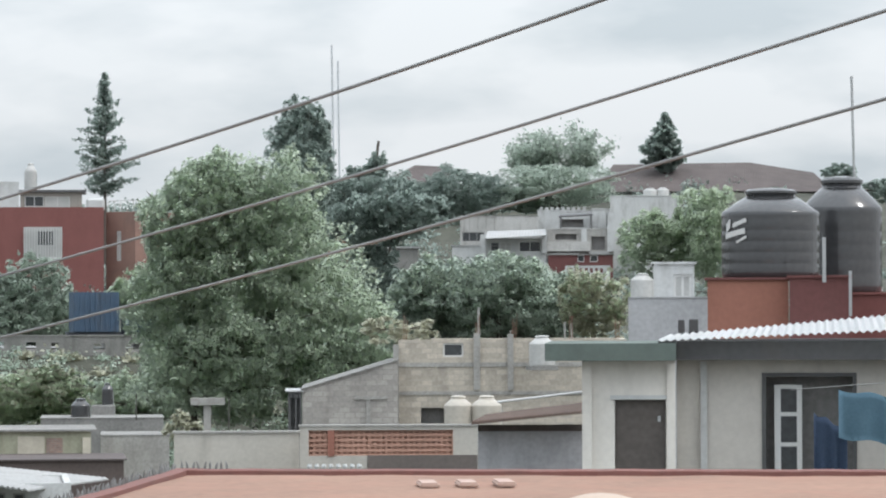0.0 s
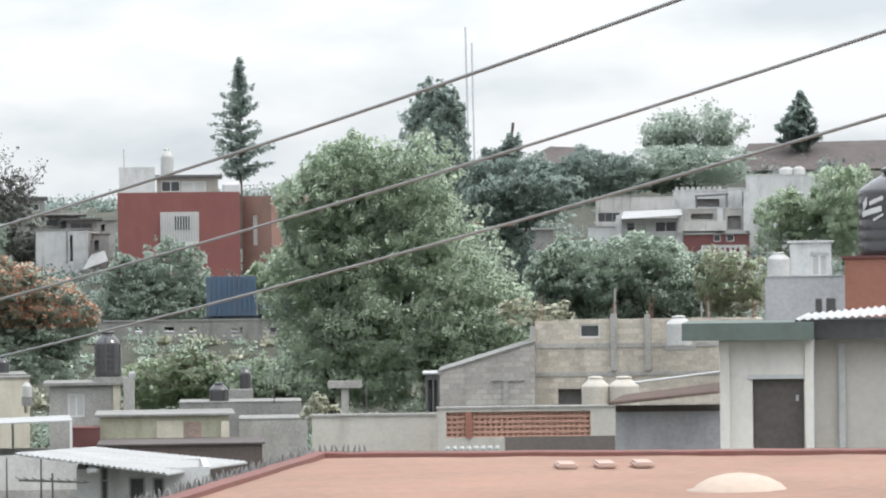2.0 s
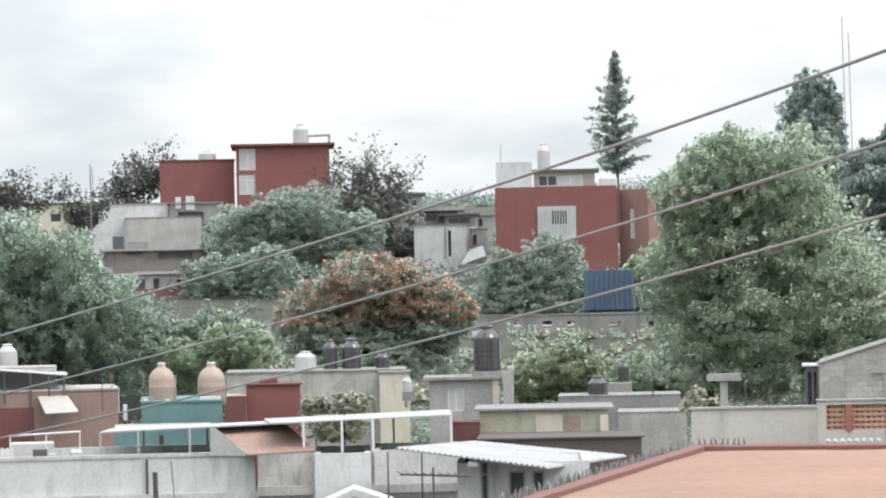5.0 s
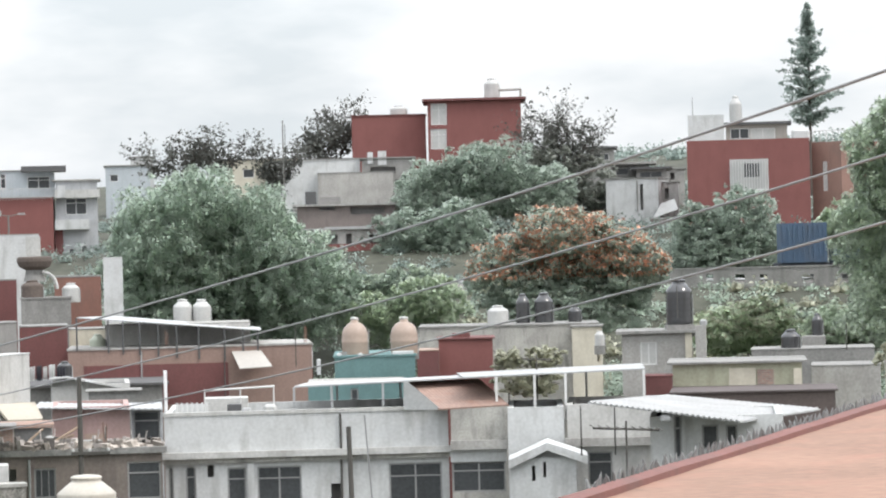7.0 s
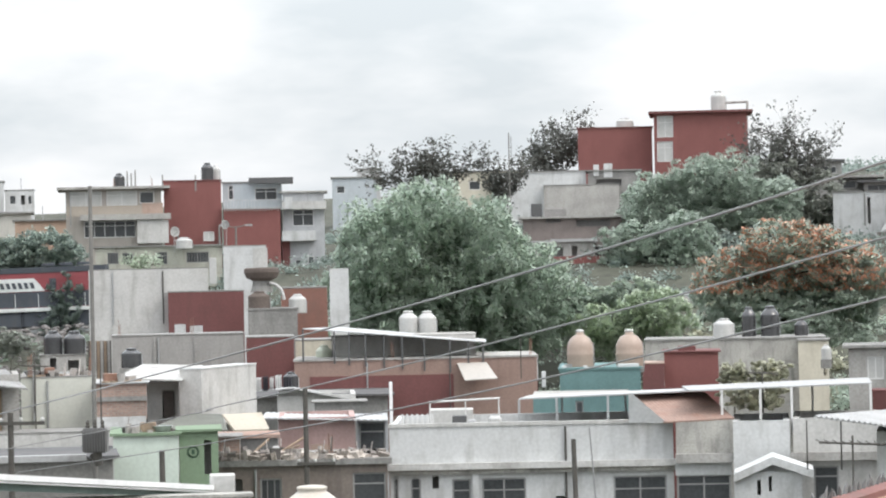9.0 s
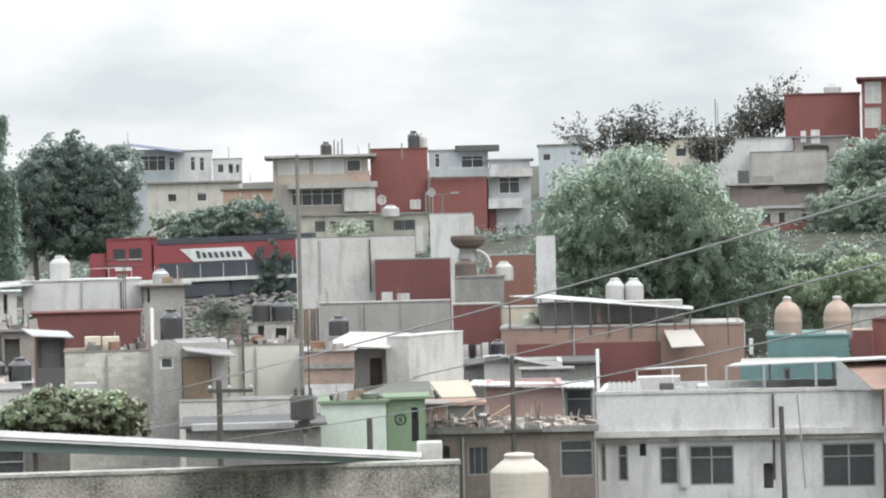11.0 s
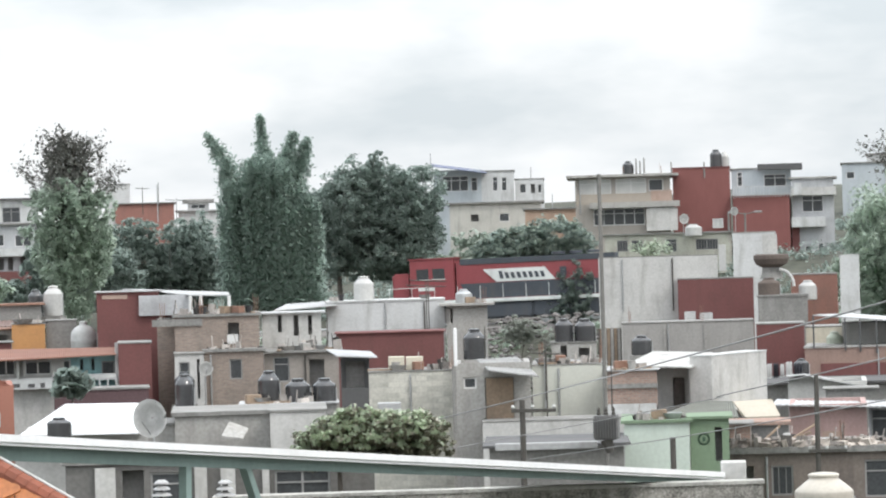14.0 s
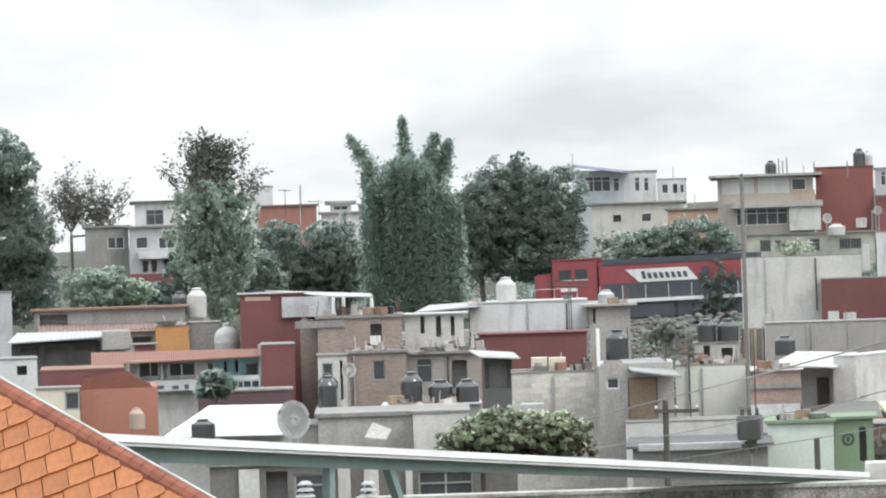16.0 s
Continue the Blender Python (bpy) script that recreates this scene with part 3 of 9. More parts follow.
def leaf_mesh(name, centres, normals, size, material, stretch=1.6, jitter=0.4):
    """Many small folded leaf sprays as one mesh."""
    n = len(centres)
    nor = normals + rng.normal(0, 0.45, (n, 3))
    nor /= np.linalg.norm(nor, axis=1)[:, None] + 1e-9
    up = rng.normal(0, 1, (n, 3))
    u = np.cross(nor, up)
    u /= np.linalg.norm(u, axis=1)[:, None] + 1e-9
    v = np.cross(nor, u)
    s = size * (1 + rng.uniform(-jitter, jitter, n))[:, None]
    a, b = u * s * 0.5, v * s * 0.5 * stretch
    fold = nor * s * 0.22
    P = np.empty((n, 4, 3))
    P[:, 0], P[:, 1], P[:, 2], P[:, 3] = centres - b, centres + a + fold, centres + b, centres - a + fold
    me = bpy.data.meshes.new(name)
    k = np.arange(n)[:, None] * 4
    faces = np.concatenate([k + [0, 1, 2], k + [0, 2, 3]], axis=1).reshape(-1, 3)
    me.vertices.add(n * 4)
    me.vertices.foreach_set("co", P.reshape(-1))
    me.loops.add(len(faces) * 3)
    me.loops.foreach_set("vertex_index", faces.reshape(-1).astype(np.int32))
    me.polygons.add(len(faces))
    me.polygons.foreach_set("loop_start", np.arange(0, len(faces) * 3, 3, dtype=np.int32))
    me.polygons.foreach_set("loop_total", np.full(len(faces), 3, dtype=np.int32))
    me.update()
    me.materials.append(material)
    return me


def blob_points(n, c, r, inner=False):
    """Leaf places on many small sprigs over the uneven outside of an ellipsoid, ragged at the edge; or loosely inside it."""
    k = int(min(1400, max(40, n // 16)))
    q = rng.normal(0, 1, (k, 3))
    q /= (np.abs(q) ** 2.5).sum(1)[:, None] ** 0.4
    f, ph = rng.normal(0, 3.4, (5, 3)), rng.uniform(0, 6.28, 5)
    rad = 0.87 + 0.075 * np.sin(q @ f.T + ph).sum(1) + rng.normal(0, 0.05, k)
    if inner:
        rad *= rng.uniform(0.35, 0.86, k)
    else:
        rad -= 0.42 * rng.random(k) ** 2.2
    size = 0.03 + 0.13 * rng.random(k) ** 2
    i = rng.choice(k, n, p=size ** 2 / np.sum(size ** 2))
    w = rng.normal(0, 1, (n, 3)) + 0.2 * q[i]
    w /= np.linalg.norm(w, axis=1)[:, None]
    p = (q * rad[:, None])[i] + w * (size[i] * rng.random(n) ** 0.5)[:, None] * np.array([1.0, 1.0, 0.7]) + rng.normal(0, 0.018, (n, 3))
    return c + p * r, 0.5 * w + 0.5 * q[i] + rng.normal(0, 0.5, (n, 3)) + np.array([0, 0, 0.35])


def twiggy(bm, start, tip, r0, gen, P):
    """A crooked branch that forks into finer twigs; leaf places go into P."""
    a = Vector(start)
    L = (Vector(tip) - a).length
    n = 3
    for i in range(n):
        b = Vector(start).lerp(Vector(tip), (i + 1) / n) + Vector([rng.normal(0, 0.07) * L * (i < n - 1) for _ in range(3)])
        tube(bm, a, b, r0 * (1 - 0.28 * i), r0 * (1 - 0.28 * (i + 1)) + 0.004, 3)
        if gen:
            for j in range(2):
                d = (b - a).normalized() + Vector((rng.normal(0, 0.6), rng.normal(0, 0.6), rng.normal(0.22, 0.4)))
                twiggy(bm, a.lerp(b, rng.uniform(0.3, 1.0)), b + d.normalized() * L * rng.uniform(0.28, 0.55), r0 * 0.52, gen - 1, P)
        else:
            P.append(b)
        a = b


def wispy(label, d, rects, material, leaf=0.16, stems=7, gen=2, sprays=5, spread=0.22, trunk=0.2, base_b=None, bark=None, flat=0.0):
    """An open tree of fine crooked branches with small tufts of leaves and sky between."""
    bx = base_b if base_b is not None else (rects[0][0] + rects[0][2]) / 2
    foot = rad_dir(bx) * d
    foot.z = ground(foot.x, foot.y) - 0.2
    root = thing("open_crowned_tree", Matrix.Translation(foot), label, "tree")
    low = min(min(e0, e1) for _, e0, _, e1 in rects)
    fork = at(bx, low, d) - foot
    bm = bmesh.new()
    tube(bm, (0, 0, 0), fork, trunk, trunk * 0.6, 9)
    part("trunk", bm, bark or BARK, root)
    bm = bmesh.new()
    P = []
    for b0, e0, b1, e1 in rects:
        rx = math.radians(abs(b1 - b0)) * d / 2
        top, bot = at((b0 + b1) / 2, max(e0, e1), d) - foot, at((b0 + b1) / 2, min(e0, e1), d) - foot
        H = top.z - bot.z
        if (bot - fork).length > 0.3:
            tube(bm, fork, bot + Vector((0, 0, 0.1)), trunk * 0.5, trunk * 0.3, 6)
        for j in range(stems):
            u, v = rng.uniform(-0.85, 0.85), rng.uniform(-0.7, 0.7)
            z = (0.92 - 0.4 * (1 - flat) * (u * u + v * v)) * rng.uniform(0.72, 1.0)
            twiggy(bm, bot, bot + Vector((u * rx, v * rx, z * H * 0.82)), 0.05, gen, P)
    part("branch_mass", bm, bark or BARK, root)
    Q = np.array([tuple(p) for p in P])
    Q = np.repeat(Q, sprays, axis=0) + rng.normal(0, spread, (len(Q) * sprays, 3)) * np.array([1, 1, 0.7 - 0.35 * flat])
    crown = new("crown", leaf_mesh("crown", Q, rng.normal(0, 1, Q.shape) + np.array([0, 0, 0.4 + flat]), leaf, material))
    crown.parent = root
    return root


def tree(label, d, rects, material, leaf=0.155, dens=1.0, trunk=0.28, name="tree", cored=True, bark=None, accents=(), base_b=None, thick=0.8, group=""):
    """Tapered trunk, limbs into each mass of foliage, and crowns of many leaf sprays."""
    blobs = []
    for b0, e0, b1, e1 in rects:
        c = at((b0 + b1) / 2, (e0 + e1) / 2, d)
        rx = math.radians(abs(b1 - b0)) * d / 2
        rz = abs(math.tan(radians(e0)) - math.tan(radians(e1))) * d / 2
        blobs.append((c, (rx, max(rx, rz) * thick, rz)))
    bx = base_b if base_b is not None else (rects[0][0] + rects[0][2]) / 2
    foot = rad_dir(bx) * d
    foot.z = ground(foot.x, foot.y) - 0.2
    root = thing(name, Matrix.Translation(foot), label, "tree", group)
    bm = bmesh.new()
    low = min(c.z - r[2] * 0.6 for c, r in blobs)
    fork = Vector((0, 0, max(1.0, (low - foot.z))))
    tube(bm, (0, 0, 0), fork * 0.5 + Vector((0.08, 0, 0)), trunk, trunk * 0.8, 10)
    tube(bm, fork * 0.5 + Vector((0.08, 0, 0)), fork, trunk * 0.8, trunk * 0.62, 10)
    part("trunk", bm, bark or BARK, root)
    bm = bmesh.new()
    for c, r in blobs:
        q = c - foot
        mid = fork.lerp(q, 0.55) + Vector((rng.uniform(-0.3, 0.3), rng.uniform(-0.3, 0.3), 0.3))
        tube(bm, fork, mid, trunk * 0.5, trunk * 0.32, 7), tube(bm, mid, q, trunk * 0.32, trunk * 0.12, 7)
        for j in range(6):
            a = rng.uniform(0, 2 * math.pi)
            tube(bm, mid.lerp(q, 0.3 + 0.1 * j), q + Vector((math.cos(a) * r[0], math.sin(a) * r[1], rng.uniform(-0.4, 0.9) * r[2])) * 0.85, trunk * 0.14, 0.02, 5)
    part("limb_mass", bm, bark or BARK, root)
    P, Nn = [], []
    for c, r in blobs:
        area = 4 * math.pi * ((r[0] * r[1] + r[0] * r[2] + r[1] * r[2]) / 3)
        n = int(min(17000, max(200, dens * 3.0 * area / (leaf * leaf))))
        p, q = blob_points(n, np.array(c - foot), np.array(r))
        P.append(p), Nn.append(q)
    P, Nn = np.concatenate(P), np.concatenate(Nn)
    crown = new("crown", leaf_mesh("crown", P, Nn, leaf, material))
    crown.parent = root
    if cored:
        Pi = [blob_points(int(min(4500, max(160, 1.6 * (r[0] * r[2]) / (leaf * leaf)))), np.array(c - foot), np.array(r), True) for c, r in blobs]
        o = new("inner_foliage", leaf_mesh("inner_foliage", np.concatenate([p for p, q in Pi]), np.concatenate([q for p, q in Pi]), leaf * 2.3, material))
        o.parent = root
    # Accent sprays: real blossom, and paler leaves painting highlights on the upper crown.
    for amat, frac, high in accents:
        zc = P[:, 2]
        okk = (zc > np.quantile(zc, high)) & (rng.random(len(P)) < frac)
        out = P[okk] + np.array([0, -0.25, 0.12])
        if len(out):
            o = new("blossom" if amat is LEAFO else "accent_sprays", leaf_mesh("sprays", out, Nn[okk] + np.array([0, -0.4, 0.4]), leaf * 0.9, amat))
            o.parent = root
    return root


def conifer(label, d, rect, material, trunkr=0.2, leaf=0.17, lean=0.0, name="conifer_tree", bands=None, dens=1.0):
    """A slender evergreen: straight stem, whorls of drooping boughs set with sprays, gaps between."""
    b0, e0, b1, e1 = rect
    top, bot = at((b0 + b1) / 2, e0, d), at((b0 + b1) / 2, e1, d)
    R = math.radians(abs(b1 - b0)) * d / 2
    foot = bot.copy()
    foot.z = min(ground(foot.x, foot.y) - 0.2, bot.z - 0.5)
    root = thing(name, Matrix.Translation(foot), label, "tree")
    H, z0 = top.z - foot.z, bot.z - foot.z
    bm = bmesh.new()
    tube(bm, (0, 0, 0), (lean, 0, H), trunkr, 0.03, 9)
    part("trunk", bm, BARK, root)
    bm = bmesh.new()
    P, Nn = [], []
    n = int(30 * dens)
    for i in range(n):
        k = min(1.0, (i + rng.uniform(-0.4, 0.4)) / (n - 1))
        z = z0 + (H - z0) * max(k, 0.0)
        reach = 1.5 * R * (1.0 - max(k, 0)) ** 0.85 + 0.06
        if k < 0.16:
            reach *= 0.45 + 3.2 * max(k, 0)
        for j in range(6):
            if rng.random() < 0.22:
                continue
            a = 2 * math.pi * (j + rng.random()) / 6
            rr = reach * rng.uniform(0.35, 1.25)
            p0 = Vector((lean * z / H, 0, z))
            p1 = p0 + Vector((math.cos(a) * rr, math.sin(a) * rr, rng.uniform(-0.12, 0.42) * rr))
            tube(bm, p0, p1, 0.03, 0.01, 4)
            m = int(12 + 42 * rr / max(R, 0.1))
            s = rng.random(m)
            q = np.array(p0)[None] + (np.array(p1 - p0))[None] * (0.1 + 0.95 * s[:, None]) + rng.normal(0, 1, (m, 3)) * np.array([0.09, 0.09, 0.1]) * (1 + 0.1 * R)
            q[:, 2] -= 0.1 * rr * (1 - s)
            P.append(q), Nn.append(rng.normal(0, 1, (m, 3)))
    part("bough_mass", bm, BARK, root)["kind"] = "stuff"
    c = new("crown", leaf_mesh("crown", np.concatenate(P), np.concatenate(Nn), leaf, material, 2.2))
    c.parent = root
    return root


# ---- ground, railway bench, hillside ----
def make_ground():
    ys = [*range(-40, 60, 10), *range(60, 236, 6), *range(236, 300, 2), *range(300, 440, 6), *range(440, 1000, 60), 1500, 2500, 4200]
    bm = bmesh.new()
    rows = []
    for y in ys:
        half = 120 + max(y, 0) * 0.9
        n = 72
        rows.append([bm.verts.new((-half + 2 * half * i / n, y, ground(-half + 2 * half * i / n, y))) for i in range(n + 1)])
    for a, b in zip(rows, rows[1:]):
        for i in range(len(a) - 1):
            bm.faces.new((a[i], a[i + 1], b[i + 1], b[i]))
    g = part("ground", bm, ground_mat(), smooth=True)
    tagged(g, "grassy brown hillside with earth slopes below the town", "ground", kind="structure")


make_ground()


def make_track():
    root = thing("railway_track", Matrix.Translation((0, RAIL_Y, 0)), "steel railway track on grey ballast along the bench", "railway track", kind="structure")
    xs = list(range(-110, 111, 4))
    for s in (-0.72, 0.72):
        bm = bmesh.new()
        for a, b in zip(xs, xs[1:]):
            tube(bm, (a, s, rail_z(a) - 0.05), (b, s, rail_z(b) - 0.05), 0.07, 0.07, 5)
        part("rail", bm, METALG, root)
    bm = bmesh.new()
    for a, b in zip(xs, xs[1:]):
        v = [bm.verts.new(c) for c in ((a, -2.2, rail_z(a) - 0.75), (b, -2.2, rail_z(b) - 0.75), (b, -1.4, rail_z(b) - 0.2), (a, -1.4, rail_z(a) - 0.2), (b, 1.6, rail_z(b) - 0.2), (a, 1.6, rail_z(a) - 0.2))]
        bm.faces.new((v[0], v[1], v[2], v[3])), bm.faces.new((v[3], v[2], v[4], v[5]))
    part("ballast", bm, mat("ballast", (0.17, 0.16, 0.15), 0.95, 0.4, 4.0, 0.6), root)


make_track()


def scrub(label, n, x0, x1, y0, y1, material, leaf, tall):
    """Uncountable low bushes over a stretch of slope."""
    k = n // 90
    cx, cy = rng.uniform(x0, x1, k), rng.uniform(y0, y1, k)
    sz = rng.uniform(0.5, 1.0, k) * tall
    i = rng.integers(0, k, n)
    q = rng.normal(0, 0.42, (n, 3))
    x, y = cx[i] + q[:, 0] * sz[i] * 1.3, cy[i] + q[:, 1] * sz[i] * 1.3
    z = np.array([ground(float(a), float(b)) for a, b in zip(cx, cy)])[i] + np.abs(q[:, 2]) * sz[i]
    o = new("scrub", leaf_mesh("scrub", np.stack([x, y, z], 1), rng.normal(0, 1, (n, 3)) + np.array([0, -0.3, 0.8]), leaf, material))
    tagged(o, label, "scrub", kind="stuff")


scrub("low green scrub covering the railway slope", 80000, -75, 75, 206, 252, LEAFM, 0.15, 1.1)
scrub("dark undergrowth between hillside houses", 90000, -85, 95, 269, 330, LEAFD, 0.17, 1.2)
scrub("dry weeds along the railway bench", 26000, -62, 70, 247, 255, LEAFM, 0.14, 0.7)
scrub("yellowish weeds on the embankment", 16000, 5, 60, 225, 254, LEAFY, 0.24, 0.9)
scrub("dark woodland floor on the ridge", 40000, 0, 130, 330, 430, LEAFD, 0.26, 1.6)

# ---- the white house, its roof tanks and the block building beyond ----
WARMW = mat("warm_white_paint", (0.70, 0.665, 0.60), 0.85, 0.07, streak=0.25, stain=(0.3, 0.28, 0.24))


def white_house():
    h = House("white_house", "white rendered two-storey house with grey-green roof fascia", 62, (14.699, -0.774, 16.176, -2.512), 5.0, WARMW, [(15.216, -1.402, 16.024, -2.628, "d")], over=0.0, roof="none")
    h.slab("pillar", (14.699, -0.792, 14.853, -2.626), 0.12, WARMW)
    h.slab("door_surround", (16.041, -0.841, 16.176, -2.628), 0.06, WARMW)
    h.slab("lintel", (15.145, -1.331, 16.074, -1.395), 0.05, WHITE)
    r = h.rect(14.118, -0.504, 16.184, -0.778)
    part("roof_slab", boxbm(r[0], r[2], -0.5, 5.2, r[1], r[3]), GREENFASCIA, h.root, "grey-green painted roof slab")
    return h


def grey_house():
    # Set-back part of the white house; its shade is put into greyer paint.
    g = House("glazed_front_house", "house front greyed for recess shade, dark glazed doors, corrugated roof", 62.6, (16.193, -0.743, 20.819, -2.622), 5.0, mat("recess_shaded_white", (0.54, 0.505, 0.45), 0.87, 0.08, streak=0.3, stain=(0.24, 0.22, 0.2)), [(17.539, -0.978, 19.030, -2.626, "o")], over=0.0, roof="none")
    g.slab("pillar", (16.577, -0.797, 16.675, -2.628), 0.10, WHITE)
    r = g.rect(17.539, -0.978, 19.030, -2.626)
    fr = bmesh.new()
    for x0, x1, z0, z1 in ((r[0], r[0] + 0.07, r[1], r[3]), (r[2] - 0.07, r[2], r[1], r[3]), (r[0] + 0.07, r[2] - 0.07, r[3] - 0.07, r[3])):
        box(fr, x0, x1, -0.03, 0.15, z0, z1)
    frame_ = part("door_frame", fr, FRAMED, g.root)
    a = g.rect(17.733, -1.175, 18.170, -2.627)
    lf = bmesh.new()
    for x0, x1 in ((a[0], a[0] + 0.11), (a[2] - 0.09, a[2])):
        box(lf, x0, x1, 0.16, 0.2, a[1], a[3])
    for k in (0.0, 0.33, 0.66, 0.96):
        box(lf, a[0] + 0.11, a[2] - 0.09, 0.165, 0.195, a[1] + (a[3] - a[1]) * k, a[1] + (a[3] - a[1]) * k + 0.07)
    leaf = part("door_leaf", lf, FRAMEW, g.root, "white glazed door leaf standing open")
    part("pane", boxbm(a[0] + 0.11, a[2] - 0.09, 0.175, 0.185, a[1], a[3]), GLASS, leaf)
    r = g.rect(16.195, -0.474, 21.006, -0.771)
    part("roof_slab", boxbm(r[0] - 0.3, r[2], -0.55, 5.2, r[1], r[3]), mat("dark_fascia", (0.085, 0.085, 0.085), 0.8, 0.15, streak=0.3), g.root, "dark grey roof fascia")
    bm = bmesh.new()
    p0, p1 = g.rect(15.909, -0.420, 20.920, -0.478), g.rect(15.910, -0.079, 20.920, -0.451)
    n, W = 240, p0[2] - p0[0]
    za, zb_ = g.h(15.909, -0.464), g.h(20.921, -0.256)
    prev = None
    for y, lift in ((-0.75, 0.0), (4.5, 0.26)):
        row = []
        for i in range(n + 1):
            k = i / n
            row.append(bm.verts.new((p0[0] + W * k, y, za + (zb_ - za) * k + lift * min(1, 0.25 + k) + 0.02 * math.sin(i * 2 * math.pi / 6.0))))
        if prev:
            for i in range(n):
                bm.faces.new((prev[i], prev[i + 1], row[i + 1], row[i]))
        prev = row
    bmesh.ops.solidify(bm, geom=bm.faces[:], thickness=0.02)
    part("roof_sheet", bm, mat("bright_corrugated_sheet", (0.82, 0.83, 0.83), 0.4, 0.06, streak=0.15, stain=(0.5, 0.48, 0.46)), g.root, "white corrugated metal roof sheet")
    return g


wh, gh = white_house(), grey_house()


def cloth(label, d, rect, material, drop=0.12, name="towel", tilt=0.0):
    """A hanging cloth with folds."""
    b0, e0, b1, e1 = rect
    w = math.radians(b1 - b0) * d
    top, bot = at(b0, e0, d), at(b0, e1, d)
    H = top.z - bot.z
    bm = bmesh.new()
    nx, nz = 14, 8
    g = [[bm.verts.new((w * i / nx, 0.06 * math.sin(i * 1.3) * j / nz, -H * j / nz - tilt * i / nx - 0.03 * math.sin(i * 0.9))) for i in range(nx + 1)] for j in range(nz + 1)]
    for a, b in zip(g, g[1:]):
        for i in range(nx):
            bm.faces.new((a[i], a[i + 1], b[i + 1], b[i]))
    bmesh.ops.solidify(bm, geom=bm.faces[:], thickness=0.012)
    ob = part(name, bm, material, smooth=True)
    ob.matrix_world = Matrix.Translation(top) @ Matrix.Rotation(radians(-b0), 4, "Z")
    return tagged(ob, label, "laundry")


CLOTHB = mat("turquoise_towel", (0.13, 0.25, 0.33), 0.95, 0.12, 3.0)
CLOTHN = mat("navy_towel", (0.07, 0.11, 0.19), 0.95, 0.15, 3.0)
CLOTHW = mat("white_cloth", (0.6, 0.6, 0.58), 0.95, 0.1, 3.0)
CLOTHD = mat("dark_cloth", (0.06, 0.06, 0.07), 0.95, 0.2, 3.0)
cloth("turquoise bath towel hanging on a washing line", 61.2, (18.745, -1.248, 20.119, -2.003), CLOTHB, tilt=0.2)
cloth("navy blue towel hanging on a washing line", 61.5, (18.353, -1.604, 18.880, -2.564), CLOTHN, tilt=0.3)
bar("thin washing line across the house front", (18.000, -1.247, 61.4), (20.653, -1.054, 61.4), 0.008, CABLE, "washing_line", "line", 5)

House("roof_tank_room", "orange-red painted rooftop block carrying a water tank", 74, (16.690, 0.491, 17.968, -0.444), 3.0, ORANGE, over=0.06, thick=0.05, roofmat=DKRED, category="roof structure")
House("roof_tank_room", "dark red painted rooftop block beside the tanks", 73.6, (17.982, 0.521, 18.936, -0.446), 2.2, DKRED, over=0.05, thick=0.05, roofmat=DKRED, category="roof structure")
House("roof_tank_room", "red painted low rooftop block with tank", 76.5, (18.594, 0.250, 21.008, -0.451), 4.0, RED, over=0.05, thick=0.05, roofmat=RED, category="roof structure")
t1 = tank("large black ribbed plastic water tank with pale lettering bars", 75.6, (16.911, 1.939, 18.471, 0.519), BLACKP)
tank("large black plastic water tank with pipes beside it", 78.6, (18.177, 2.118, 19.444, 0.283), BLACKP)


def tank_mark():
    """The pale mark on the tank, as plain bars wrapped on its side."""
    d = 75.6
    r = 1.045
    for k, (a0, a1, z0, z1) in enumerate(((-78, -70, 0.72, 0.86), (-66, -46, 0.80, 0.87), (-80, -48, 0.62, 0.71), (-60, -46, 0.55, 0.59))):
        bm = bmesh.new()
        n = 6
        for j in range(n):
            q = []
            for a, z in ((a0 + (a1 - a0) * j / n, z0), (a0 + (a1 - a0) * (j + 1) / n, z0), (a0 + (a1 - a0) * (j + 1) / n, z1), (a0 + (a1 - a0) * j / n, z1)):
                q.append(bm.verts.new((math.sin(radians(a)) * (r + 0.008), -math.cos(radians(a)) * (r + 0.008), z * 1.3 + 0.02 * j)))
            bm.faces.new(q)
        part("mark", bm, FRAMEW, t1, "pale printed bar")


tank_mark()
for r in (18.501, 1.161, 18.559, 0.447), (18.915, 0.624, 18.964, -0.090):
    block_at("water_pipe", "grey water pipe beside roof tanks", "pipe", 73.4, r, 0.06, METALG, bevel=0)
bar("thin radio mast rising behind the tanks", (19.011, 1.960, 90), (18.976, 3.697, 90), 0.035, METALG, "radio_mast", "antenna")
House("rooftop_wall", "pale grey rendered rooftop wall", 88, (15.438, 0.209, 16.721, -0.529), 3, GREYW, over=0.02, thick=0.03, roofmat=GREYW, category="wall")
House("stair_room", "whitewashed rooftop stair head with small door", 89.5, (15.834, 0.745, 16.483, 0.098), 2.2, WHITE, [(16.155, 0.582, 16.439, 0.205, "c")], over=0.06, thick=0.06, roofmat=WHITE, category="roof structure")
tank("white plastic water tank on a rooftop wall", 89.5, (15.475, 0.603, 15.840, 0.207), WHITEP)
for r in (16.223, -0.134, 16.329, -0.349), (16.393, -0.126, 16.543, -0.368):
    block_at("roof_vent", "small black roof vent", "vent", 80, r, 0.2, DARK)

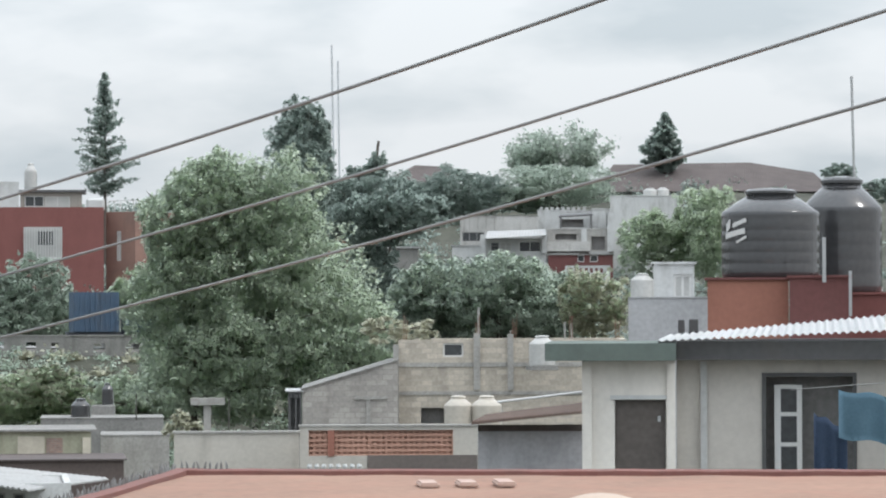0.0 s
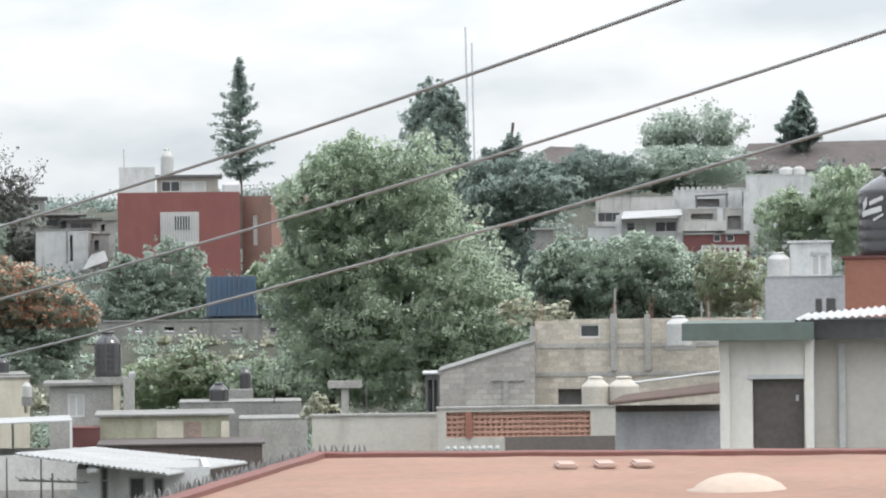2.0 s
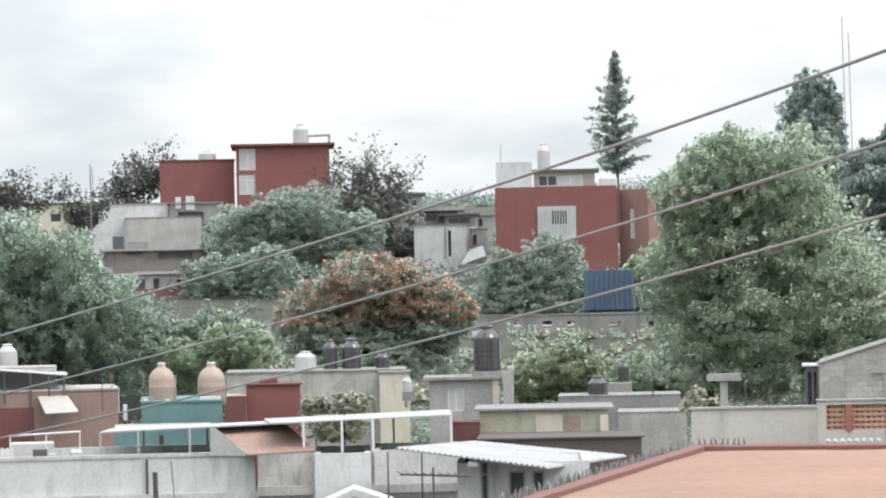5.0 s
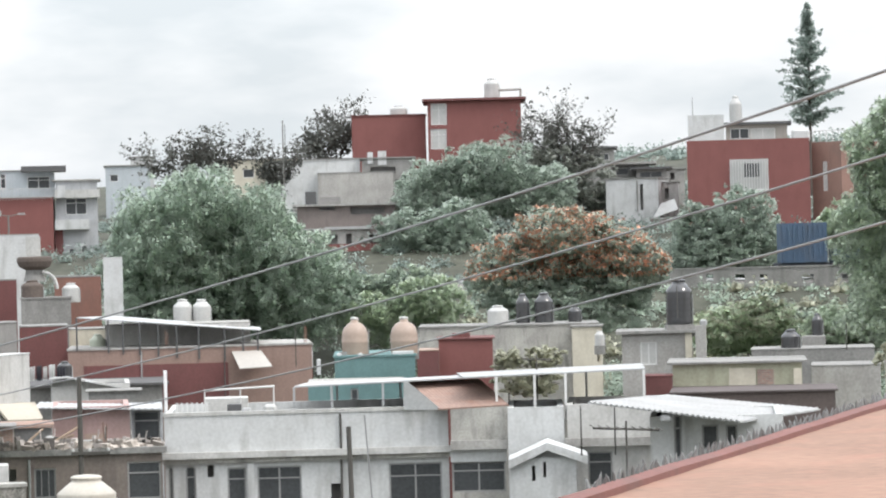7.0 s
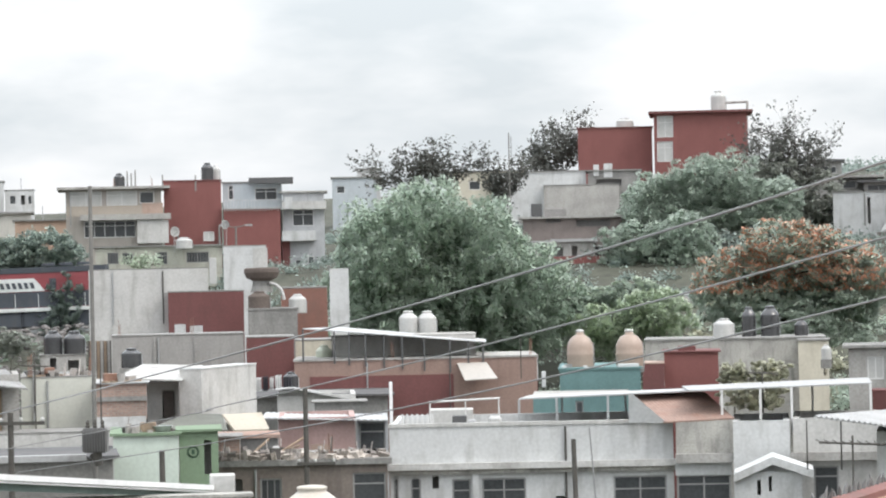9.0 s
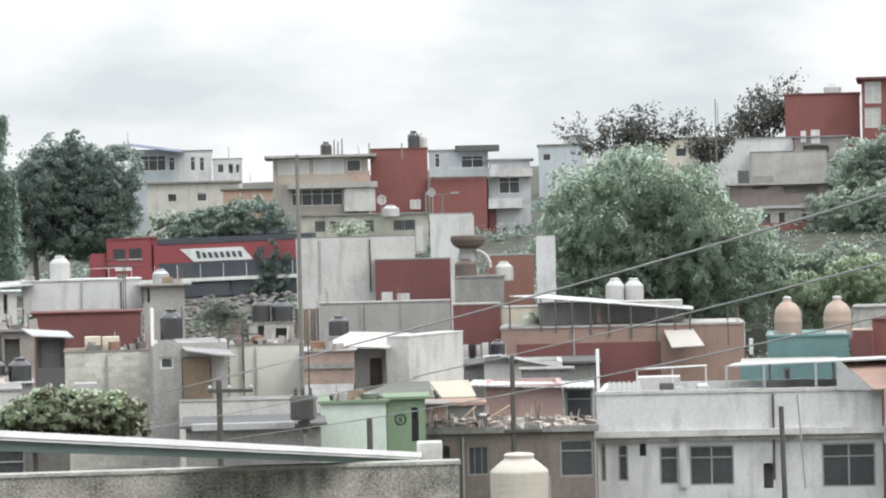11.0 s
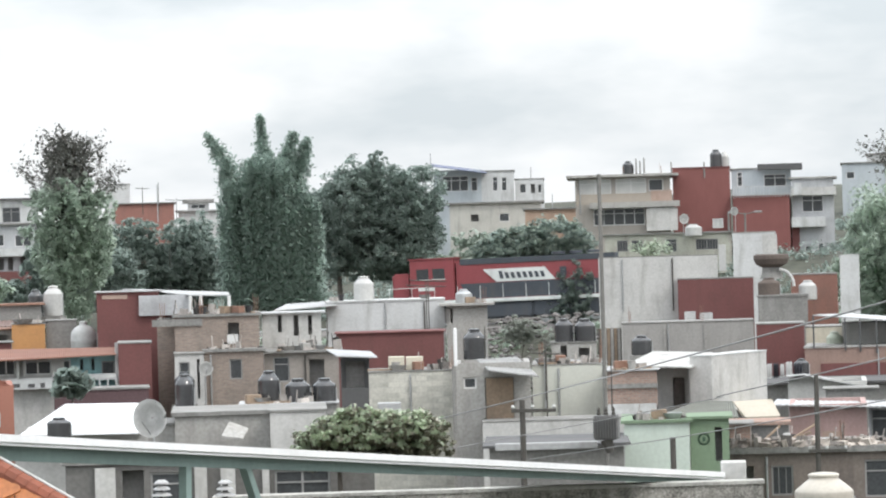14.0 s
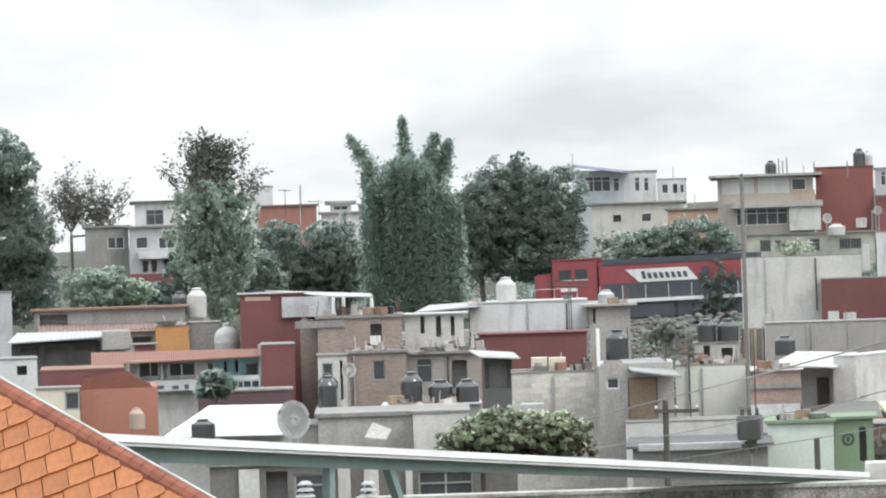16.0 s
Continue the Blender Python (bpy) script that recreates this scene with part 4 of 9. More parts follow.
bl = House("block_building", "unfinished grey cinder-block building without plaster", 135, (11.786, -0.442, 15.409, -2.136), 8, BLOCKY, [(12.495, -0.498, 12.817, -0.714, "w"), (12.141, -1.519, 12.526, -1.771, "o"), (13.857, -0.861, 14.296, -0.934, "o")], roof="parapet", category="building")
bl2 = House("block_building", "grey cinder-block wing under a sloping sheet", 134, (10.260, -1.224, 11.772, -2.126), 8, BLOCK, [], over=0.06, thick=0.05, roofmat=CONC, category="building", sideslope=1.05)
# Lean-to walls are dark all over, painting the shade inside.
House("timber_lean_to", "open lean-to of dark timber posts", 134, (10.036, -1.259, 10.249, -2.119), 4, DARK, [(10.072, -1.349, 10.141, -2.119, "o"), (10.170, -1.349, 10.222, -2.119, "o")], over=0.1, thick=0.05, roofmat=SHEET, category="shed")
for r in (12.980, -0.338, 13.084, -1.235), (13.518, -0.358, 13.613, -1.237), (11.705, -0.513, 11.790, -2.126):
    bl.slab("column", r, 0.12, CONCL)
bl.slab("ring_beam", (11.794, -0.803, 14.699, -0.872), 0.04, CONCL)
bl.slab("ring_beam", (11.793, -1.259, 14.697, -1.318), 0.04, CONCL)
bl2.slab("column", (11.272, -1.336, 11.342, -2.124), 0.08, CONCL)
bl2.slab("lintel", (11.093, -1.335, 11.613, -1.382), 0.07, CONCL)
for b in (13.044, 0.065, 13.078, -0.482), (13.554, -0.296, 13.580, -0.484), (14.415, -0.164, 14.441, -0.487), (14.523, -0.182, 14.548, -0.487):
    block_at("steel_rod", "rusty reinforcing rods standing out of a column", "rod", 135.2, b, 0.06, CONCL, bevel=0)
tank("white plastic water tank on a concrete shelf", 133.5, (13.859, -0.377, 14.269, -0.863), WHITEP, down=0.15)
WEEDS_ON_BLOCK = (11.205, -0.063, 12.414, -0.534)
House("boundary_wall", "pale rendered boundary wall with concrete coping", 96, (8.230, -1.911, 10.211, -2.655), 0.4, mat("warm_offwhite_paint", (0.50, 0.47, 0.41), 0.88, 0.1, streak=0.4, stain=(0.2, 0.18, 0.15)), over=0.04, thick=0.06, category="wall", roofmat=CONCL)
lw2 = House("lattice_wall", "rendered wall framing orange terracotta lattice", 95, (10.214, -1.815, 13.043, -2.667), 0.4, MATS["warm_offwhite_paint"], [(10.357, -1.869, 12.650, -2.272, "o")], over=0.03, thick=0.05, category="wall", roofmat=CONCL)
lw2.patch("dark_base", (11.287, -2.267, 13.034, -2.631), mat("grey_brown_render", (0.16, 0.135, 0.12), 0.9, 0.15, streak=0.3))
lw2.slab("pillar", (10.661, -1.871, 10.768, -2.283), 0.03, ORANGE)


def lattice():
    """Terracotta lattice: upright and level clay ribs with gaps."""
    x0, z0, x1, z1 = lw2.rect(10.357, -1.869, 12.650, -2.272)
    m = mat("terracotta_lattice", (0.48, 0.26, 0.18), 0.85, 0.15)
    nx, nz = 26, 5
    for j in range(nz + 1):
        z = z0 + (z1 - z0) * j / nz
        part("lattice_course", boxbm(x0, x1, 0.06, 0.14, z - 0.034, z + 0.034), m, lw2.root)
    for i in range(nx + 1):
        x = x0 + (x1 - x0) * i / nx
        part("lattice_rib", boxbm(x - 0.032, x + 0.032, 0.07, 0.13, z0, z1), m, lw2.root)
    # Added sheet behind the ribs; its colour keeps the holes from reading dark.
    part("lattice_fill", boxbm(x0, x1, 0.15, 0.19, z0, z1), mat("lattice_fill_orange", (0.42, 0.22, 0.15), 0.9, 0.12), lw2.root)


lattice()


def balusters():
    root = None
    b0, e0, b1, e1 = 10.373, -2.424, 11.161, -2.499
    for i in range(8):
        p = at(b0 + (b1 - b0) * i / 7, e0, 60)
        bm = bmesh.new()
        lathe(bm, [(0.05, -0.3), (0.05, -0.1), (0.03, -0.06), (0.045, -0.02), (0.03, 0.02)], 10)
        ob = part("baluster", bm, WHITE)
        ob.location = p
        tagged(ob, "small white turned baluster on a wall", "baluster", "white balusters in a row")


balusters()
tank("beige plastic water tank on a roof", 108, (12.510, -1.323, 12.956, -1.906), BEIGEP, down=1.0)
tank("beige plastic water tank on a roof", 108, (12.940, -1.324, 13.422, -1.908), BEIGEP, down=1.0)
sh = House("tiled_shed", "grey rendered shed with overhanging clay tile roof", 84, (13.046, -1.880, 14.781, -2.671), 3, GREYW, roof="none", category="shed")
# Dark strip paints the shadow under the eave.
sh.slab("painted_eave_shadow", (13.046, -1.790, 14.784, -1.893), 0.05, WOODD)
sheet4("weathered clay tile roof", [(12.939, -1.754, 83.2), (14.785, -1.580, 83.2), (14.786, -1.437, 87), (13.172, -1.639, 87)], mat("brown_weathered_tile", (0.14, 0.095, 0.075), 0.9, 0.3, streak=0.4), wave=0.05, ribs=22, house=sh, th=0.06)
bar("thin white pipe over a tiled shed", (13.352, -1.433, 90), (14.697, -1.276, 90), 0.03, FRAMEW, "pipe", "pipe")
# concrete portal and scrub on the low roofs
pt = House("concrete_portal", "T-shaped raw concrete post on a roof", 112, (8.695, -1.450, 8.818, -2.022), 0.3, CONCL, roof="none", category="post")
pt.slab("beam", (8.490, -1.350, 9.034, -1.460), 0.1, CONCL, back=0.4)

# ---- near terracotta roof with spikes ----
def near_roof():
    zr = EYE - 2.3

    def hit(b, e):
        return rad_dir(b) * (2.3 / math.tan(radians(-e)))

    C, Lp, R = hit(8.272, -2.554), hit(6.158, -3.167), hit(19.481, -2.599)
    R = C + (R - C) * 1.25
    side = (Lp - C).normalized()
    N1, N2 = C + side * 30, R + side * 30
    root = thing("flat_roof_house", Matrix.Translation((C.x, C.y, 0)), "house with terracotta waterproofed flat roof and curb", "house")
    P = [Vector((p.x - C.x, p.y - C.y, 0)) for p in (C, R, N2, N1)]
    bm = bmesh.new()
    n = 40
    grid = [[bm.verts.new(P[0].lerp(P[1], i / n).lerp(P[3].lerp(P[2], i / n), j / n) + Vector((0, 0, zr + 0.02 * noise.noise(Vector((i * 0.35, j * 0.35, 2)))))) for i in range(n + 1)] for j in range(n + 1)]
    for a, b in zip(grid, grid[1:]):
        for i in range(n):
            bm.faces.new((a[i + 1], a[i], b[i], b[i + 1]))
    bmesh.ops.recalc_face_normals(bm, faces=bm.faces[:])
    part("roof", bm, TERRA, root, "pale terracotta waterproofing, patched", smooth=True)
    bm = bmesh.new()
    prism(bm, [(p.x, p.y) for p in reversed(P)], ground(C.x, C.y) - 0.4, zr - 0.06)
    part("wall", bm, OFFWHITE, root)
    for a, b, w in ((P[0], P[3], 0.16), (P[0], P[1], 0.14)):
        d = (b - a).normalized()
        s = Vector((-d.y, d.x, 0)) * w
        if (a + s - (P[2] + P[0]) * 0.5).length > (a - s - (P[2] + P[0]) * 0.5).length:
            s = -s
        bm = bmesh.new()
        m = 46
        lo, hi = [], []
        for i in range(m + 1):
            q = a.lerp(b, i / m)
            k = 0.012 * noise.noise(Vector((i * 0.7, w * 9, 0)))
            lo.append((bm.verts.new(q + Vector((0, 0, zr - 0.1))), bm.verts.new(q + s * (1 + 6 * k) + Vector((0, 0, zr - 0.1)))))
            hi.append((bm.verts.new(q + Vector((0, 0, zr + 0.085 + k))), bm.verts.new(q + s * (1 + 6 * k) + Vector((0, 0, zr + 0.06 + k)))))
        for i in range(m):
            bm.faces.new((hi[i][0], hi[i + 1][0], hi[i + 1][1], hi[i][1]))
            bm.faces.new((lo[i][0], lo[i + 1][0], hi[i + 1][0], hi[i][0]))
            bm.faces.new((hi[i][1], hi[i + 1][1], lo[i + 1][1], lo[i][1]))
        bmesh.ops.recalc_face_normals(bm, faces=bm.faces[:])
        part("curb", bm, TERRAD, root, "dark red painted curb")
    # glass and iron spikes set in the curb
    bm = bmesh.new()
    tube(bm, (0, 0, 0), (-0.008, 0, 0.07), 0.022, 0.017, 5), tube(bm, (-0.008, 0, 0.07), (-0.025, 0, 0.125), 0.017, 0.002, 5)
    me = mesh_of("spike", bm, mat("dull_iron", (0.16, 0.16, 0.155), 0.5, 0.2, bump=0))
    for i in range(90):
        q = P[0].lerp(P[3], 0.008 + i * 0.0068)
        o = new("spike", me)
        o.parent = root
        o.location = q + Vector((0.0, 0, zr + 0.07))
        o.rotation_euler = (rng.uniform(-0.15, 0.15), rng.uniform(-0.35, 0.1), rng.uniform(0, 6.28))
        o.scale = (1, 1, rng.uniform(0.75, 1.2))
    for i in range(9):
        q = P[0].lerp(P[1], 0.006 + i * 0.0065)
        o = new("spike", me)
        o.parent = root
        o.location = q + Vector((0.0, 0, zr + 0.07))
        o.rotation_euler = (0, rng.uniform(-0.2, 0.1), rng.uniform(0, 6.28))
    for b, e in ((12.245, -2.771), (12.863, -2.765), (13.455, -2.757)):
        q = hit(b, e)
        bm = boxbm(-0.13, 0.13, -0.5, 0.5, 0, 0.075)
        bmesh.ops.bevel(bm, geom=bm.edges[:], offset=0.025, segments=2, affect="EDGES")
        o = part("roof_block", bm, mat("pale_block", (0.45, 0.31, 0.25), 0.85, 0.15))
        o.matrix_world = Matrix.Translation((q.x, q.y, zr + 0.0)) @ Matrix.Rotation(radians(-9), 4, "Z")
        tagged(o, "pale painted concrete block lying on the terracotta roof", "block", "blocks on the roof")
    q = at(14.987, -2.873, 42)
    bm = bmesh.new()
    prof = [(0.62, zr)] + [(0.62 * math.cos(a) + (0.012 if i % 2 else 0), q.z - 0.36 + 0.36 * math.sin(a)) for i, a in enumerate([k * math.pi / 2 / 11 for k in range(11)])] + [(0.05, q.z)]
    lathe(bm, prof, 40)
    o = part("roof_dome", bm, mat("cream_plaster", (0.46, 0.355, 0.275), 0.8, 0.12), smooth=True)
    o.location = (q.x, q.y, 0)
    tagged(o, "cream plaster dome standing on the terracotta roof", "dome")


near_roof()

roof_rods(bl, (0.02, 0.34, 0.5, 0.75, 0.95), 0.9)

# ---- houses below the railway, seen past the terracotta roof ----
def corner_building():
    h = House("corner_building", "white rendered corner building with arched windows and parapet", 122, (-3.199, -2.457, 1.302, -4.047), 9, WHITE, [(-2.220, -3.307, -1.923, -3.913, "k"), (-1.746, -3.303, -1.046, -3.939, "k"), (0.343, -3.307, 1.186, -3.999, "k"), (-2.880, -3.269, -2.717, -3.845, "k"), (-2.532, -3.262, -2.429, -3.452, "o"), (-0.580, -3.604, -0.429, -4.001, "o"), (-3.147, -3.244, -3.073, -3.834, "k")], roof="parapet", category="building")
    h.slab("cornice", (-3.230, -3.050, 1.351, -3.150), 0.3, OFFWHITE, label="stained moulded cornice")
    h.slab("cornice", (-3.232, -3.151, 1.350, -3.225), 0.16, MOULD)
    h.slab("pillar", (-1.895, -3.173, -1.790, -3.962), 0.12, WHITE)
    h.slab("coping", (-3.216, -2.420, 1.339, -2.475), 0.04, OFFWHITE, back=0.25)
    for r in (-2.880, -3.269, -2.704, -3.364), (-3.147, -3.244, -3.061, -3.335):
        x0, z0, x1, z1 = h.rect(*r)
        bm = bmesh.new()
        c, rr = (x0 + x1) / 2, (x1 - x0) / 2
        arch = [(c + rr * math.cos(math.pi * i / 12), z0 + min(rr, z1 - z0) * math.sin(math.pi * i / 12)) for i in range(13)]
        for p, q in zip(arch, arch[1:]):
            f = [bm.verts.new(v) for v in ((p[0], 0.02, p[1]), (q[0], 0.02, q[1]), (q[0], 0.02, z1), (p[0], 0.02, z1))]
            bm.faces.new(f)
        bmesh.ops.solidify(bm, geom=bm.faces[:], thickness=0.1)
        part("arch", bm, WHITE, h.root)
    d = House("corner_building_bay", "mould-streaked concrete bay of a white building", 121.5, (1.343, -2.456, 2.199, -4.069), 3, MOULD, [(1.348, -3.315, 2.197, -3.801, "k")], roof="none", category="building")
    d.slab("cornice", (1.330, -2.975, 2.412, -3.118), 0.35, CONCL)
    d.patch("plaster_band", (1.326, -3.109, 2.218, -3.319), WHITE)
    sheet4("rust-brown sloping roof sheet", [(1.145, -2.468, 121.5), (2.268, -2.425, 121.5), (1.813, -2.002, 125), (0.627, -2.025, 125)], mat("faded_rust", (0.28, 0.18, 0.14), 0.85, 0.25, streak=0.6, stain=(0.25, 0.13, 0.09)), wave=0.01, ribs=10, house=d)
    bm = bmesh.new()
    bm.faces.new([bm.verts.new((d.plan(q[0]), 0.02, d.h(*q))) for q in ((0.598, -2.472), (1.208, -2.488), (0.681, -2.026), (0.609, -2.024))])
    bmesh.ops.solidify(bm, geom=bm.faces[:], thickness=0.2)
    part("gable", bm, WHITE, d.root)
    e = House("white_annex", "white rendered annex with gabled porch and dark windows", 121, (2.249, -2.479, 3.140, -4.092), 6, WHITE, roof="parapet", category="building")
    f = House("white_annex", "white rendered annex with shuttered window", 121.2, (3.192, -2.448, 4.554, -4.124), 6, OFFWHITE, [(3.504, -3.207, 3.893, -3.752, "k"), (4.610, -2.652, 4.738, -3.235, "o")], roof="parapet", category="building")
    f.slab("cornice", (3.151, -2.984, 4.580, -3.116), 0.3, CONCL)
    p = House("gabled_porch", "small white gabled porch with two slit windows", 118, (2.264, -3.285, 3.319, -4.096), 2.5, WHITE, [(2.611, -3.409, 2.667, -3.652, "o"), (2.792, -3.351, 2.839, -3.594, "o")], roof="none", category="porch")
    for a, b in (((2.245, -3.311), (2.862, -3.040)), ((2.862, -3.040), (3.502, -3.261))):
        x0, x1, za, zb = p.plan(a[0]), p.plan(b[0]), p.h(*a), p.h(*b)
        bm = bmesh.new()
        v = [bm.verts.new(c) for c in ((x0, -0.25, za), (x1, -0.25, zb), (x1, 2.6, zb), (x0, 2.6, za))]
        w = [bm.verts.new(q.co - Vector((0, 0, 0.26))) for q in v]
        bm.faces.new(v), bm.faces.new(w[::-1])
        for i in range(4):
            bm.faces.new((w[i], w[(i + 1) % 4], v[(i + 1) % 4], v[i]))
        bmesh.ops.recalc_face_normals(bm, faces=bm.faces[:])
        part("roof_slope", bm, WHITE, p.root)
    bm = bmesh.new()
    bm.faces.new([bm.verts.new((p.plan(q[0]), 0.05, p.h(*q))) for q in ((2.264, -3.294), (3.339, -3.320), (2.861, -3.102))])
    bmesh.ops.solidify(bm, geom=bm.faces[:], thickness=0.15)
    part("gable", bm, WHITE, p.root)
    # things on the roof terrace
    canopy("light sheet canopy on thin posts over a roof terrace", [(-1.131, -2.050, 124), (1.580, -1.978, 124), (1.563, -1.941, 131), (-0.951, -2.001, 131)], SHEET, [(0.0, 0), (0.22, 0), (0.52, 0), (0.2, 1), (0.6, 1)], 1.5, postmat=METALG)
    canopy("white sheet canopy on white posts over a roof terrace", [(1.562, -1.977, 122), (4.451, -1.905, 122), (4.390, -1.823, 130), (1.456, -1.903, 130)], SHEETW, [(0.18, 0), (0.39, 0), (0.56, 0), (0.99, 0), (0.42, 1), (0.7, 1)], 1.6)
    block_at("roof_box", "white masonry box on a roof terrace", "box", 124, (-2.549, -2.207, -1.860, -2.513), 1.5, OFFWHITE)
    block_at("roof_pot", "dark covered heap on a roof terrace", "heap", 123, (-2.194, -2.307, -1.967, -2.501), 0.4, DARK)
    block_at("plastic_bag", "bright white plastic sack on a parapet", "sack", 122.5, (-1.963, -2.367, -1.814, -2.496), 0.25, SHEETW, bevel=0.08)
    block_at("plastic_bag", "crumpled white sack on a parapet", "sack", 122.5, (-1.622, -2.323, -1.411, -2.490), 0.3, WHITEP, bevel=0.09)
    bar("white rail over a roof terrace", (-2.564, -2.081, 124), (-1.436, -2.041, 124), 0.035, FRAMEW, "rail", "rail")
    for x in (-2.546, -2.082, 124), (-1.982, -2.062, 124), (-1.454, -2.041, 124):
        pole("thin white rail post", 124, x[0], x[1], x[1] - 0.36, 0.03, "post", FRAMEW, category="post")
    return h


cb = corner_building()
for k in range(7):
    pole("short white baluster of a terrace rail", 123, -2.990 + k * 0.0800, -2.265, -2.497, 0.035, "baluster", FRAMEW, square=True, group="terrace balusters", category="baluster")
pole("weathered leaning timber utility pole", 70, *(-0.162, -2.712), r=0.065, material=POLED, lean=-0.02)
bar("black service cable hanging beside a pole", (-0.023, -2.536, 72), (0.073, -4.015, 72), 0.018, CABLE, "cable", "cable", 5)
wp = House("teal_house", "teal painted house with open roof terrace", 140, (-0.475, -1.619, 0.805, -2.782), 7, TEAL, [(-0.383, -1.550, -0.296, -1.624, "o")], over=0.05, thick=0.08, roofmat=TEAL)
wp2 = House("teal_house", "teal painted lower wing behind terrace posts", 134, (-0.907, -2.038, 0.626, -2.777), 5, TEAL, [(-0.236, -2.110, -0.110, -2.418, "k")], over=0.02, thick=0.05, roofmat=CONCL)
for r in (-0.437, -1.549, -0.367, -1.622), (-0.097, -1.558, -0.027, -1.631), (0.137, -1.564, 0.206, -1.637), (0.442, -1.536, 0.780, -1.652), (-0.762, -1.630, -0.697, -1.882):
    block_at("parapet_post", "white post on a teal parapet", "post", 140.2, r, 0.3, WHITE)
tank("peach plastic water tank with domed top", 141.5, (-0.351, -0.977, 0.064, -1.580), PEACHP, lidmat=WHITEP, down=0.2, dome=True)
tank("peach plastic water tank with domed top", 141.5, (0.421, -0.988, 0.854, -1.582), PEACHP, lidmat=WHITEP, down=0.2, dome=True)
House("red_roof_room", "brick-red rooftop room with dark cap", 152, (1.182, -1.376, 2.041, -2.187), 4, RED, over=0.1, thick=0.06, roofmat=DKRED)
block_at("roof_vent", "dark round vent on a red rooftop room", "vent", 152.5, (1.400, -1.274, 1.685, -1.380), 0.6, DKRED)
House("red_roof_room", "low dull red wall beside the rooftop room", 151, (0.837, -1.546, 1.180, -2.165), 3, DKRED, over=0.02, thick=0.05, roofmat=PEACH)
House("weathered_wall", "long mould-streaked pale concrete wall", 172, (0.882, -1.189, 3.726, -2.228), 6, MOULD, [(3.695, -1.332, 3.738, -1.781, "o")], over=0.05, thick=0.08, roofmat=CONC, category="building")
House("weathered_wall", "pale stained corner pier of a concrete building", 170, (3.304, -1.232, 3.780, -2.230), 3, CREAM, [(3.694, -1.385, 3.747, -1.781, "o")], over=0.06, thick=0.08, roofmat=CONC, category="building")
tank("white plastic tank lying on a concrete wall", 174, (1.968, -0.849, 2.301, -1.171), WHITEP)
for r in (2.421, -0.672, 2.641, -1.180), (2.718, -0.661, 3.018, -1.189), (3.250, -0.872, 3.464, -1.254):
    tank("black plastic water tank with bright highlights", 175, r, BLACKP)
wg = House("roof_hut", "grey rendered roof hut with white framed door", 156, (4.089, -1.359, 5.210, -2.263), 5, CONCL, [(4.381, -1.492, 4.640, -1.856, "c")], over=0.25, thick=0.12, roofmat=CONC, category="roof structure")
wg.slab("pillar", (5.091, -1.330, 5.199, -1.995), 0.15, CREAM)
tank("tall black plastic water tank on a concrete hut", 157, (4.800, -0.499, 5.219, -1.226), BLACKP, lidmat=BLACKP, down=0.5)
block_at("concrete_post", "pale rendered post beside a roof hut", "post", 155, (5.255, -1.244, 5.431, -2.000), 0.4, CONCL)
block_at("white_basin", "white enamel basin on a post", "basin", 155, (5.328, -1.157, 5.450, -1.267), 0.3, SHEETW, bevel=0.08)
tank("white plastic tank beside a pale pier", 168, (3.661, -1.295, 3.816, -1.532), WHITEP, down=0.4)
gw = House("greenish_house", "low house with stained cream-green wall under a flat sheet", 128, (4.881, -1.862, 6.922, -2.926), 5, mat("cream_green_paint", (0.36, 0.36, 0.25), 0.88, 0.2, streak=0.5, stain=(0.16, 0.15, 0.1)), [(4.889, -2.256, 6.900, -2.390, "o")], over=0.2, thick=0.07, roofmat=CONC)
gw.patch("wall_panel", (5.772, -1.937, 6.193, -2.214), CREAM)
gw.patch("wall_panel", (6.217, -1.965, 6.477, -2.238), BRICKR)
gw.slab("pillar", (6.787, -1.960, 6.911, -2.658), 0.15, CREAM)
House("maroon_wall", "maroon painted roof wall", 127, (4.447, -2.049, 4.877, -2.703), 2, DKRED, over=0.02, thick=0.05, roofmat=DKRED, category="wall")
House("dark_roof", "low house under a dark brown sheet roof", 123, (4.869, -2.327, 7.437, -2.936), 5, mat("dark_brown_render", (0.11, 0.085, 0.075), 0.9, 0.2), over=0.1, thick=0.06, roofmat=mat("dark_brown_sheet", (0.10, 0.08, 0.075), 0.8, 0.25))
ws = House("sheet_roof_house", "white house with broad white sheet roof and windows", 110, (4.502, -2.676, 6.606, -4.165), 6, WHITE, [(4.878, -2.658, 5.004, -3.348, "k"), (5.321, -2.820, 5.579, -3.209, "k"), (5.696, -2.828, 5.882, -3.216, "k")], roof="none")
sheet4("broad ribbed white roof sheet", [(3.524, -2.420, 109), (5.929, -2.780, 108), (7.197, -2.611, 118), (4.779, -2.343, 120)], SHEETW, wave=0.07, ribs=14, house=ws)
ws.slab("pillar", (5.021, -2.661, 5.075, -3.350), 0.2, WHITE)
block_at("plastic_bag", "bright white sack hanging under a roof", "sack", 108.5, (4.664, -2.653, 4.858, -2.774), 0.3, SHEETW, bevel=0.08)
House("grey_wall_house", "pale grey stained roof wall", 132, (7.072, -1.940, 8.156, -2.731), 4, CONCL, [], over=0.02, thick=0.04, roofmat=CONC)
House("low_roof_wall", "long low concrete roof wall", 142, (6.132, -1.666, 8.067, -2.731), 4, CONC, over=0.02, thick=0.04, roofmat=CONC, category="wall")
tank("black plastic water tank on a low roof", 143, (6.603, -1.340, 6.913, -1.761), BLACKP, down=0.2)
block_at("roof_pier", "grey pier with a small bright lamp", "pier", 146, (6.931, -1.458, 7.304, -1.701), 1.0, CONC)
